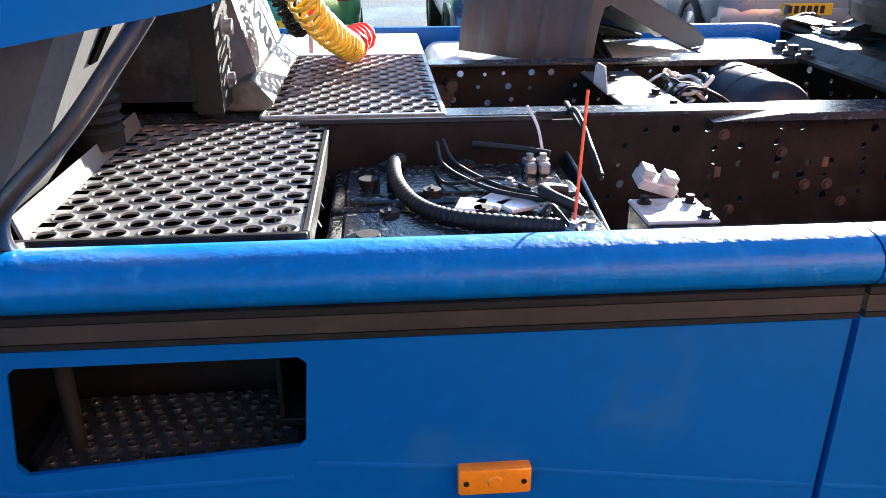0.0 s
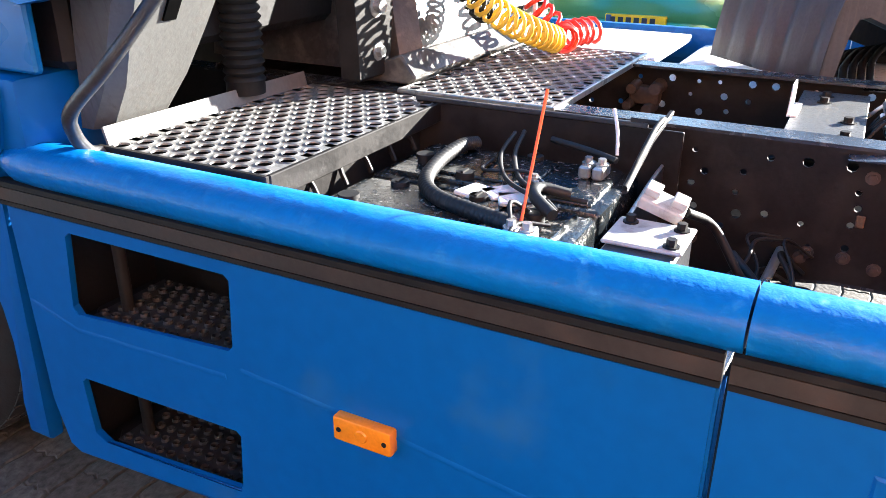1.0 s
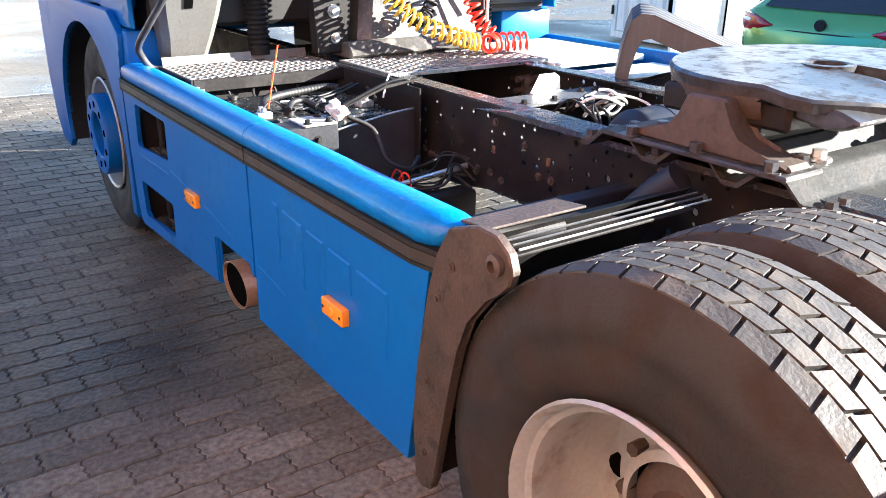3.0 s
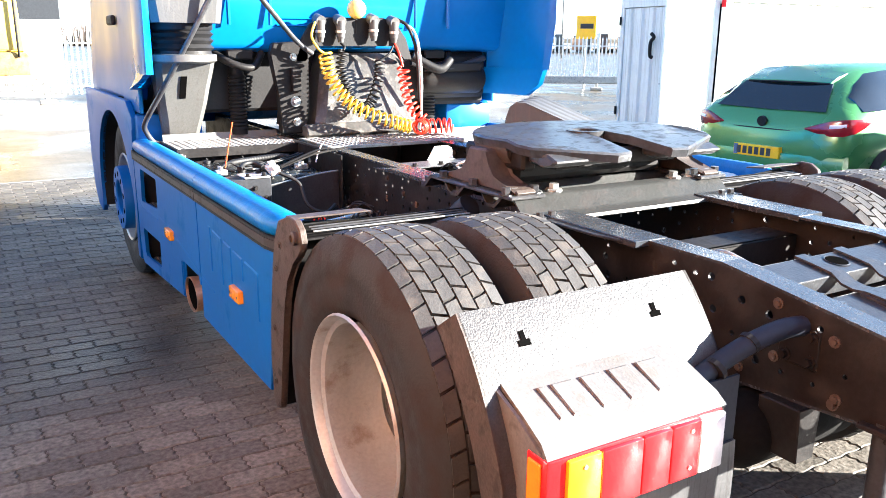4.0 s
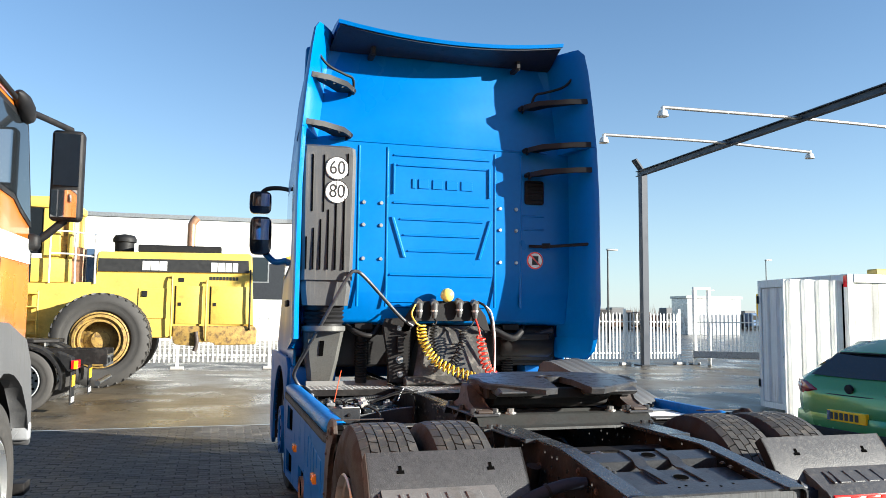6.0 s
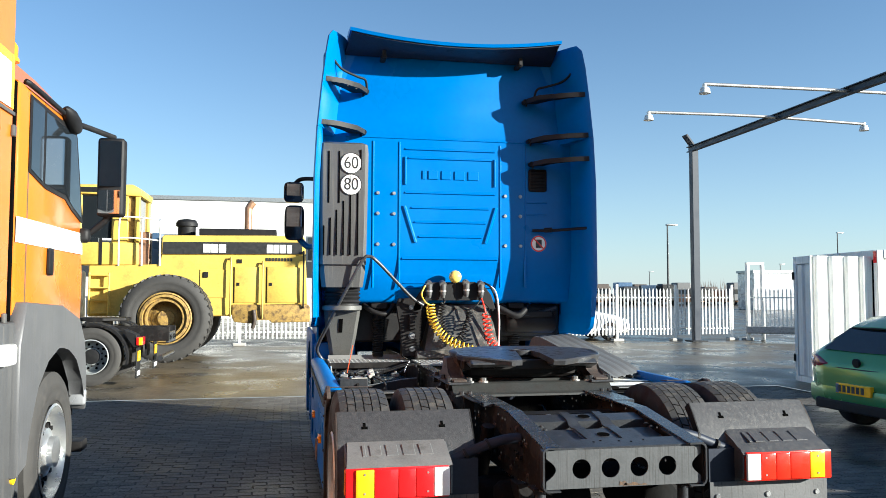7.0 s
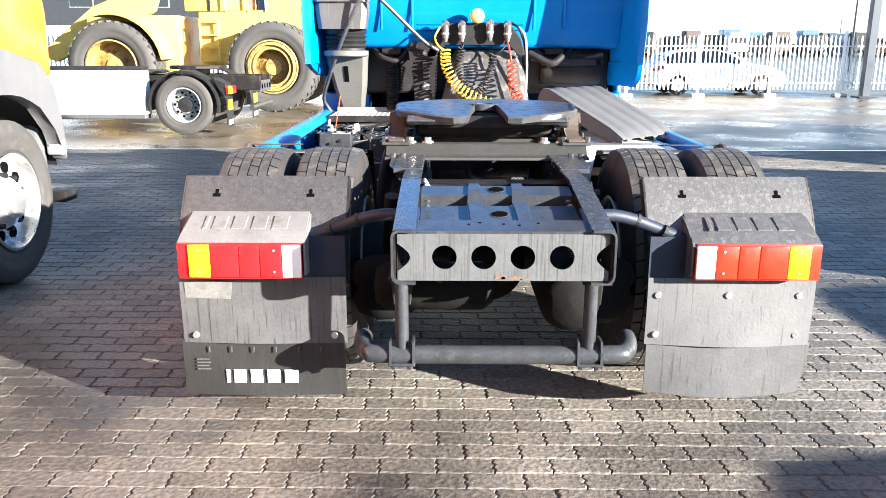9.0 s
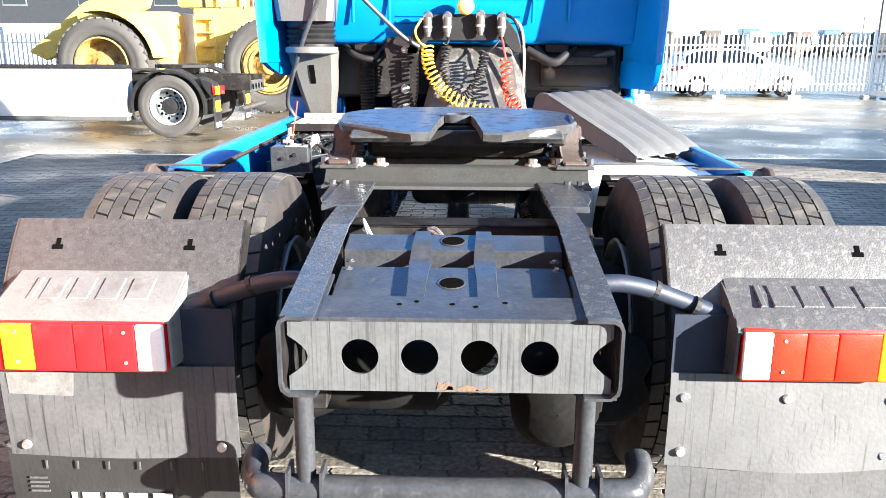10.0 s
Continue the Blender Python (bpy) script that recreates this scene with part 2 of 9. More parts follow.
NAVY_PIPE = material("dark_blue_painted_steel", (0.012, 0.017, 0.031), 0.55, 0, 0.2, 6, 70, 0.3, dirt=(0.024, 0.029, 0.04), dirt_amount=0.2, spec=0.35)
TAN = material("heat_tinted_steel", (0.42, 0.24, 0.15), 0.42, 0.6, 0.2, 10, 80, 0.2)


SAND = material("sandy_joint", (0.078, 0.068, 0.055), 0.8, 0, 0.35, 2, 90, 0.6, dirt=(0.05, 0.045, 0.036), dirt_amount=0.3, spec=0.2)


def paving_material(name, pattern):
    """Damp concrete pavers: grey-brown, with darker wet patches that are glossier. pattern draws joints where pieces are not built."""
    m = bpy.data.materials.new(name)
    m.use_nodes = True
    nt = m.node_tree
    n, l = nt.nodes, nt.links
    b = n["Principled BSDF"]
    geo = n.new("ShaderNodeNewGeometry")
    wet = n.new("ShaderNodeTexNoise")
    wet.inputs["Scale"].default_value, wet.inputs["Detail"].default_value = 0.7, 6.0
    grain = n.new("ShaderNodeTexNoise")
    grain.inputs["Scale"].default_value, grain.inputs["Detail"].default_value = 45.0, 6.0
    l.new(geo.outputs["Position"], wet.inputs["Vector"])
    l.new(geo.outputs["Position"], grain.inputs["Vector"])
    wr = n.new("ShaderNodeMapRange")
    wr.inputs["From Min"].default_value, wr.inputs["From Max"].default_value = 0.36, 0.6
    l.new(wet.outputs[0], wr.inputs["Value"])
    mix = n.new("ShaderNodeMix")
    mix.data_type = "RGBA"
    # far paving is warmer: yellow reflection and low sun put into its colours
    mix.inputs[6].default_value, mix.inputs[7].default_value = ((0.036, 0.030, 0.023, 1), (0.135, 0.108, 0.072, 1)) if pattern else ((0.032, 0.030, 0.0285, 1), (0.142, 0.129, 0.112, 1))
    l.new(wr.outputs[0], mix.inputs[0])
    g = n.new("ShaderNodeMapRange")
    g.inputs["From Min"].default_value, g.inputs["From Max"].default_value = 0.3, 0.7
    g.inputs["To Min"].default_value, g.inputs["To Max"].default_value = 0.6, 1.4
    l.new(grain.outputs[0], g.inputs["Value"])
    s = n.new("ShaderNodeVectorMath")
    s.operation = "SCALE"
    l.new(mix.outputs[2], s.inputs[0])
    l.new(g.outputs[0], s.inputs["Scale"])
    last, height = s.outputs[0], grain.outputs[0]
    if pattern:
        br = n.new("ShaderNodeTexBrick")
        br.inputs["Scale"].default_value, br.inputs["Mortar Size"].default_value = 1.0, 0.006
        br.inputs["Brick Width"].default_value, br.inputs["Row Height"].default_value = 0.2175, 0.1073
        br.inputs["Color1"].default_value, br.inputs["Color2"].default_value = (0.8, 0.8, 0.8, 1), (1.2, 1.2, 1.2, 1)
        br.inputs["Mortar"].default_value = (0.4, 0.4, 0.4, 1)
        l.new(geo.outputs["Position"], br.inputs["Vector"])
        mm = n.new("ShaderNodeVectorMath")
        mm.operation = "MULTIPLY"
        l.new(last, mm.inputs[0])
        l.new(br.outputs["Color"], mm.inputs[1])
        last = mm.outputs[0]
    else:
        oi = n.new("ShaderNodeNewGeometry" if pattern is None else "ShaderNodeObjectInfo")
        rr = n.new("ShaderNodeMapRange")
        rr.inputs["To Min"].default_value, rr.inputs["To Max"].default_value = 0.74, 1.24
        l.new(oi.outputs["Random Per Island" if pattern is None else "Random"], rr.inputs["Value"])
        m2 = n.new("ShaderNodeVectorMath")
        m2.operation = "SCALE"
        l.new(last, m2.inputs[0])
        l.new(rr.outputs[0], m2.inputs["Scale"])
        last = m2.outputs[0]
    l.new(last, b.inputs["Base Color"])
    ro = n.new("ShaderNodeMapRange")
    ro.inputs["To Min"].default_value, ro.inputs["To Max"].default_value = (0.18, 0.42) if pattern else (0.38, 0.75)
    b.inputs["Specular IOR Level"].default_value = 0.32 if pattern else 0.22
    l.new(wr.outputs[0], ro.inputs["Value"])
    l.new(ro.outputs[0], b.inputs["Roughness"])
    bp = n.new("ShaderNodeBump")
    bp.inputs["Strength"].default_value, bp.inputs["Distance"].default_value = 0.9, 0.006
    l.new(height, bp.inputs["Height"])
    l.new(bp.outputs[0], b.inputs["Normal"])
    return m


PAVER = paving_material("damp_paver", False)
PAVER_STUFF = paving_material("damp_paver_field", None)
PAVING_FAR = paving_material("damp_paving_far", True)


# ---- shaping helpers ----
def add_box(bm, x0, x1, y0, y1, z0, z1, bevel=0.0, seg=1, m=None):
    v = bmesh.ops.create_cube(bm, size=1.0)["verts"]
    mat = Matrix.Translation(((x0 + x1) / 2, (y0 + y1) / 2, (z0 + z1) / 2)) @ Matrix.Diagonal((x1 - x0, y1 - y0, z1 - z0, 1))
    bmesh.ops.transform(bm, matrix=(m @ mat) if m else mat, verts=v)
    if bevel:
        e = list({e for a in v for e in a.link_edges})
        bmesh.ops.bevel(bm, geom=e, offset=bevel, segments=seg, affect="EDGES", profile=0.5)
    return bm


def ring_frame(d):
    d = Vector(d).normalized()
    a = d.orthogonal().normalized() if abs(d.z) > 0.95 else Vector((0, 0, 1)).cross(d).normalized()
    return a, d.cross(a).normalized()


def skin(bm, rings, closed=True, cap0=True, cap1=True, loop=False):
    """Joins rings of vertices, of one length, into a skin."""
    vs = [[bm.verts.new(p) for p in r] for r in rings]
    n = len(vs[0])
    pairs = list(zip(vs, vs[1:])) + ([(vs[-1], vs[0])] if loop else [])
    for a, b in pairs:
        for i in range(n if closed else n - 1):
            j = (i + 1) % n
            bm.faces.new((a[i], a[j], b[j], b[i]))
    if closed and cap0 and not loop:
        bm.faces.new(vs[0][::-1])
    if closed and cap1 and not loop:
        bm.faces.new(vs[-1])
    return vs


def add_cyl(bm, p0, p1, r0, r1=None, seg=14, caps=True):
    p0, p1 = Vector(p0), Vector(p1)
    r1 = r0 if r1 is None else r1
    a, b = ring_frame(p1 - p0)
    circ = [(math.cos(2 * math.pi * i / seg), math.sin(2 * math.pi * i / seg)) for i in range(seg)]
    skin(bm, [[p + a * (c * r) + b * (s * r) for c, s in circ] for p, r in ((p0, r0), (p1, r1))], cap0=caps, cap1=caps)
    return bm


def smooth_path(pts, n=6):
    """Points of a Catmull-Rom curve through pts."""
    p = [Vector(q) for q in pts]
    p = [2 * p[0] - p[1]] + p + [2 * p[-1] - p[-2]]
    out = []
    for i in range(1, len(p) - 2):
        for k in range(n):
            t = k / n
            out.append(0.5 * (2 * p[i] + (p[i + 1] - p[i - 1]) * t + (2 * p[i - 1] - 5 * p[i] + 4 * p[i + 1] - p[i + 2]) * t * t
                              + (3 * p[i] - p[i - 1] - 3 * p[i + 1] + p[i + 2]) * t ** 3))
    return out + [p[-2]]


def add_tube(bm, pts, r, seg=8, curve=6):
    pts = smooth_path(pts, curve) if curve else [Vector(p) for p in pts]
    a, b = ring_frame(pts[1] - pts[0])
    rings, last = [], (pts[1] - pts[0]).normalized()
    for i, p in enumerate(pts):
        d = (pts[min(i + 1, len(pts) - 1)] - pts[max(i - 1, 0)]).normalized()
        q = last.rotation_difference(d)
        a, b, last = q @ a, q @ b, d
        rings.append([p + (a * math.cos(2 * math.pi * k / seg) + b * math.sin(2 * math.pi * k / seg)) * r for k in range(seg)])
    skin(bm, rings)
    return bm


def coil_points(path, turns, radius, per=10):
    """Points of a helix that winds round a path."""
    pts = smooth_path(path, 24)
    a, b = ring_frame(pts[1] - pts[0])
    out, last, n = [], (pts[1] - pts[0]).normalized(), turns * per
    for k in range(n + 1):
        f = k / n * (len(pts) - 1)
        i = min(int(f), len(pts) - 2)
        p = pts[i].lerp(pts[i + 1], f - i)
        d = (pts[i + 1] - pts[i]).normalized()
        q = last.rotation_difference(d)
        a, b, last = q @ a, q @ b, d
        w = 2 * math.pi * k / per
        out.append(p + (a * math.cos(w) + b * math.sin(w)) * radius)
    return out


def add_prism(bm, poly, axis, a0, a1, bevel=0.0, seg=1):
    """Extrudes a 2D polygon along x (poly in y, z), y (x, z) or z (x, y)."""
    put = {"x": lambda u, v, w: (w, u, v), "y": lambda u, v, w: (u, w, v), "z": lambda u, v, w: (u, v, w)}[axis]
    before = set(bm.verts)
    skin(bm, [[put(u, v, w) for u, v in poly] for w in (a0, a1)])
    if bevel:
        fresh = [v for v in bm.verts if v not in before]
        bmesh.ops.bevel(bm, geom=list({e for a in fresh for e in a.link_edges}), offset=bevel, segments=seg, affect="EDGES", profile=0.5)
    return bm


def add_lathe(bm, profile, centre, axis="x", seg=40, sign=1):
    """Turns a profile of (radius, along) round an axis."""
    c = Vector(centre)
    rings = []
    for r, h in profile:
        ring = []
        for i in range(seg):
            w = 2 * math.pi * i / seg
            u, v = r * math.cos(w), r * math.sin(w)
            ring.append(c + Vector({"x": (h * sign, u, v), "y": (u, h * sign, v), "z": (u, v, h)}[axis]))
        rings.append(ring)
    skin(bm, rings, cap0=False, cap1=False)
    return bm


def add_sheet(bm, outer, holes, put, thick):
    """A flat sheet with round holes: outer is a polygon, holes are (u, v, radius, corners); put(u, v, w) gives the place."""
    loops = [list(outer)] + [[(u + r * math.cos(2 * math.pi * k / n), v + r * math.sin(2 * math.pi * k / n)) for k in range(n)] for u, v, r, n in holes]
    sides = []
    for w in (0.0, thick):
        rings = [[bm.verts.new(put(u, v, w)) for u, v in loop] for loop in loops]
        edges = [bm.edges.new((r[i], r[(i + 1) % len(r)])) for r in rings for i in range(len(r))]
        bmesh.ops.triangle_fill(bm, use_beauty=True, use_dissolve=False, edges=edges)
        sides.append(rings)
    for a, b in zip(*sides):
        for i in range(len(a)):
            j = (i + 1) % len(a)
            bm.faces.new((a[i], a[j], b[j], b[i]))
    return bm


def add_perforated(bm, nu, nv, put, hole=0.32, lip=0.12, depth=0.25, oval=1.0):
    """A tread sheet of nu x nv cells in rows, each second row shifted by half a cell; every hole has a raised round rim and a wall.
    put(u, v, w): u, v in cells, w in cells upward."""
    sq = [(1, 0.5), (1, 0.75), (1, 1), (0.75, 1), (0.5, 1), (0.25, 1), (0, 1), (0, 0.75), (0, 0.5), (0, 0.25), (0, 0), (0.25, 0), (0.5, 0), (0.75, 0), (1, 0), (1, 0.25)]
    n = len(sq)
    for j in range(nv):
        for i in range(nu - (j % 2)):
            u0, v0 = i + 0.5 * (j % 2), j
            c = (u0 + 0.5, v0 + 0.5)
            o = [bm.verts.new(put(u0 + a, v0 + b, 0)) for a, b in sq]
            rings = []
            for r, w in ((hole * 1.22, 0.0), (hole * 1.12, lip * 0.75), (hole * 1.02, lip), (hole * 0.94, lip * 0.7), (hole * 0.9, -depth)):
                rings.append([bm.verts.new(put(c[0] + r * math.cos(2 * math.pi * k / n), c[1] + min(0.495, r * oval) * math.sin(2 * math.pi * k / n), w)) for k in range(n)])
            for a, b in zip([o] + rings, rings):
                for k in range(n):
                    bm.faces.new((a[k], a[(k + 1) % n], b[(k + 1) % n], b[k]))
        if j % 2:
            for u0 in (0.0, nu - 0.5):
                bm.faces.new([bm.verts.new(put(u, v, 0)) for u, v in ((u0, j), (u0 + 0.5, j), (u0 + 0.5, j + 1), (u0, j + 1))])
    bmesh.ops.remove_doubles(bm, verts=bm.verts, dist=1e-4)
    return bm


def part(name, bm, mat, parent=None, label="", smooth=None, kind=""):
    """One mesh object, under a thing or a part. smooth: the angle in degrees up to which edges are rounded."""
    me = bpy.data.meshes.new(name)
    bmesh.ops.recalc_face_normals(bm, faces=bm.faces)
    bm.to_mesh(me)
    bm.free()
    me.materials.append(mat)
    if smooth:
        me.polygons.foreach_set("use_smooth", [True] * len(me.polygons))
        me.set_sharp_from_angle(angle=radians(smooth))
    ob = new(name, me)
    if parent:
        ob.parent = parent
    if label:
        ob["label"] = label
    if kind or name.endswith(("bolts", "rivets", "screws", "nuts", "slots")):
        ob["kind"] = kind or "stuff"
    return ob


def again(ob, parent, m):
    """A further object on the mesh of ob, at the pose m."""
    o = new(ob.name.split(".")[0], ob.data)
    o.parent, o.matrix_basis = parent, m
    if ob.get("label"):
        o["label"] = ob["label"]
    return o


def thing(name, label, category, at=(0, 0, 0), group="", kind=""):
    e = new(name)
    e.matrix_basis = Matrix.Translation(at)
    e.empty_display_size = 0.2
    return tagged(e, label, category, group, kind)


def B():
    return bmesh.new()


def text_part(body, size, m, mat, parent, name, depth=0.002):
    """Letters of the built-in font as a mesh part."""
    cu = bpy.data.curves.new("letters", "FONT")
    cu.body, cu.size, cu.extrude, cu.align_x, cu.align_y = body, size, depth, "CENTER", "CENTER"
    tmp = bpy.data.objects.new("letters", cu)
    scene.collection.objects.link(tmp)
    me = bpy.data.meshes.new_from_object(tmp.evaluated_get(bpy.context.evaluated_depsgraph_get()))
    bpy.data.objects.remove(tmp)
    bpy.data.curves.remove(cu)
    me.transform(m)
    me.materials.append(mat)
    ob = new(name, me)
    ob.parent = parent
    return ob


def hex_bolt(bm, at, axis, r=0.012, h=0.012):
    """A hexagon bolt head on a washer."""
    at, d = Vector(at), Vector(axis).normalized()
    add_cyl(bm, at, at + d * 0.003, r * 1.6, seg=10)
    add_cyl(bm, at + d * 0.003, at + d * (0.003 + h), r, seg=6)


# ---- the blue tractor unit ----
truck = thing("tractor_truck", "blue two-axle tractor unit with dirty open chassis on block paving", "truck")
REAR_Y, FRONT_Y, TYRE_R = -0.19, 3.60, 0.53


# wheels
def tyre_profile(r, w):
    """Half-closed section of a truck tyre as (radius, along), along from the inner to the outer side."""
    b = 0.29
    return [(b, -w * 0.42), (b + 0.03, -w * 0.48), (r * 0.72, -w * 0.52), (r * 0.86, -w * 0.51), (r * 0.95, -w * 0.47), (r * 0.985, -w * 0.43),
            (r * 0.985, w * 0.43), (r * 0.95, w * 0.47), (r * 0.86, w * 0.51), (r * 0.80, w * 0.525), (r * 0.79, w * 0.518), (r * 0.72, w * 0.52),
            (r * 0.64, w * 0.505), (r * 0.63, w * 0.495), (b + 0.03, w * 0.48), (b, w * 0.42)]


def tread_blocks(bm, r, w, ribs, count, gap=0.006, lean=0.3):
    """Tread blocks in ribs round a tyre that turns about x."""
    for k in range(ribs):
        x0, x1 = -w / 2 + k * w / ribs + gap / 2, -w / 2 + (k + 1) * w / ribs - gap / 2
        for i in range(count):
            a0 = 2 * math.pi * (i + 0.5 * (k % 2)) / count
            a1 = a0 + 2 * math.pi / count - gap * 1.5 / r
            sk = lean * (x1 - x0) / r * (1 if k % 2 else -1)
            drop = 0.008 if k in (0, ribs - 1) else 0.0
            vs = []
            for rr in (r - 0.016, r):
                for x, s, o in ((x0, -sk / 2, k == 0), (x1, sk / 2, k == ribs - 1)):
                    for a in (a0, a1):
                        q = rr - (drop if o else 0)
                        vs.append(bm.verts.new((x, q * math.sin(a + s), q * math.cos(a + s))))
            f = vs
            for idx in ((4, 5, 7, 6), (0, 4, 6, 2), (1, 3, 7, 5), (0, 1, 5, 4), (2, 6, 7, 3)):
                bm.faces.new([f[q] for q in idx])


def build_wheel_meshes():
    """Meshes for a driven wheel and a steered wheel, outer side towards +x, hub at the origin."""
    out = {}
    tmp = thing("mould", "", "")
    b = B()
    add_lathe(b, tyre_profile(TYRE_R, 0.30), (0, 0, 0), "x", 56)
    out["tyre"] = part("tyre", b, RUBBER, tmp, "dusty black truck tyre", 40)
    b = B()
    tread_blocks(b, TYRE_R + 0.004, 0.262, 6, 46)
    out["tread"] = part("tread", b, TREAD, tmp, "worn block tread")
    # deep-dished outer rim of the driven wheels
    b = B()
    add_lathe(b, [(0.302, 0.150), (0.296, 0.158), (0.287, 0.15), (0.281, 0.128), (0.268, 0.120), (0.264, 0.06), (0.267, 0.052), (0.266, -0.01), (0.259, -0.085), (0.25, -0.10), (0.225, -0.085), (0.2, -0.07),
                  (0.17, -0.07), (0.155, -0.068), (0.15, -0.02), (0.13, -0.01)], (0, 0, 0), "x", 48)
    out["rim_deep"] = part("rim", b, RIM, tmp, "silver deep-dished steel rim", 40)
    b = B()
    add_cyl(b, (-0.10, 0.213, 0), (-0.0745, 0.213, 0), 0.027, seg=12)
    out["vents"] = part("vent_hole", b, VOID, tmp)
    b = B()
    add_cyl(b, (-0.072, 0.168, 0), (-0.035, 0.168, 0), 0.016, seg=6)
    out["nuts"] = part("wheel_nut", b, RUSTY, tmp)
    # steered wheel: disc bowed outward, blue hub ring
    b = B()
    add_lathe(b, [(0.302, 0.150), (0.296, 0.158), (0.286, 0.15), (0.278, 0.10), (0.272, 0.03), (0.262, 0.022), (0.245, 0.06), (0.23, 0.10), (0.215, 0.115), (0.19, 0.10), (0.1, 0.09)],
              (0, 0, 0), "x", 48)
    out["rim_front"] = part("rim", b, RIM, tmp, "polished silver front rim", 40)
    b = B()
    c, n = Vector((0.068, 0.246, 0)), Vector((0.55, 0.8, 0)).normalized()
    add_cyl(b, c - n * 0.012, c + n * 0.006, 0.022, seg=10)
    out["vents_front"] = part("vent_hole", b, VOID, tmp)
    b = B()
    add_lathe(b, [(0.215, 0.10), (0.217, 0.19), (0.212, 0.204), (0.128, 0.204), (0.120, 0.195), (0.118, 0.08)], (0, 0, 0), "x", 40)
    out["hub_ring"] = part("hub_ring", b, BLUE, tmp, "blue painted hub ring", 40)
    b = B()
    add_cyl(b, (0.195, 0.166, 0), (0.2058, 0.166, 0), 0.019, seg=12)
    out["hub_holes"] = part("ring_hole", b, VOID, tmp)
    b = B()
    add_lathe(b, [(0.14, 0.05), (0.125, 0.10), (0.10, 0.12), (0.09, 0.16), (0.0005, 0.165)], (0, 0, 0), "x", 24)
    out["hub_front"] = part("hub_cap", b, BLACK, tmp, "", 40)
    b = B()
    add_lathe(b, [(0.135, -0.06), (0.125, -0.03), (0.10, -0.015), (0.075, -0.01), (0.06, 0.01), (0.0005, 0.014)], (0, 0, 0), "x", 24)
    out["hub"] = part("hub", b, RUSTY, tmp, "", 40)
    return tmp, out


mould, WM = build_wheel_meshes()


def put_wheel(parent, x, y, outer, kinds, label, r=TYRE_R):
    """A wheel of the given kinds of pieces; outer: +1 if its outer side looks to +x."""
    hubm = WM["hub"].data
    w = new("wheel", hubm)
    w.parent = parent
    w.matrix_basis = Matrix.Translation((x, y, r)) @ (Matrix.Identity(4) if outer > 0 else Matrix.Rotation(math.pi, 4, "Z"))
    w["label"] = label
    for k in kinds:
        turn, n = random.uniform(0, 0.3), {"vents": 8, "nuts": 10, "vents_front": 10, "hub_holes": 10}.get(k, 1)
        for i in range(n):
            again(WM[k], w, Matrix.Rotation(turn + 2 * math.pi * i / n, 4, "X"))
    return w


for side in (-1, 1):
    put_wheel(truck, side * 1.095, REAR_Y, side, ("tyre", "tread", "rim_deep", "vents", "nuts"), "outer twin rear wheel with brown dust on its tyre")
    put_wheel(truck, side * 0.745, REAR_Y, -side, ("tyre", "tread", "rim_deep"), "inner twin rear wheel")
    put_wheel(truck, side * 1.05, FRONT_Y, side, ("tyre", "tread", "rim_front", "vents_front", "hub_ring", "hub_holes", "hub_front"), "steered front wheel with blue hub ring")

# frame rails: web with holes, top and bottom flange
RAIL_TOP = [(4.6, 0.995), (-0.72, 0.995), (-1.31, 0.915)]
RAIL_X, FLANGE = 0.387, 0.078


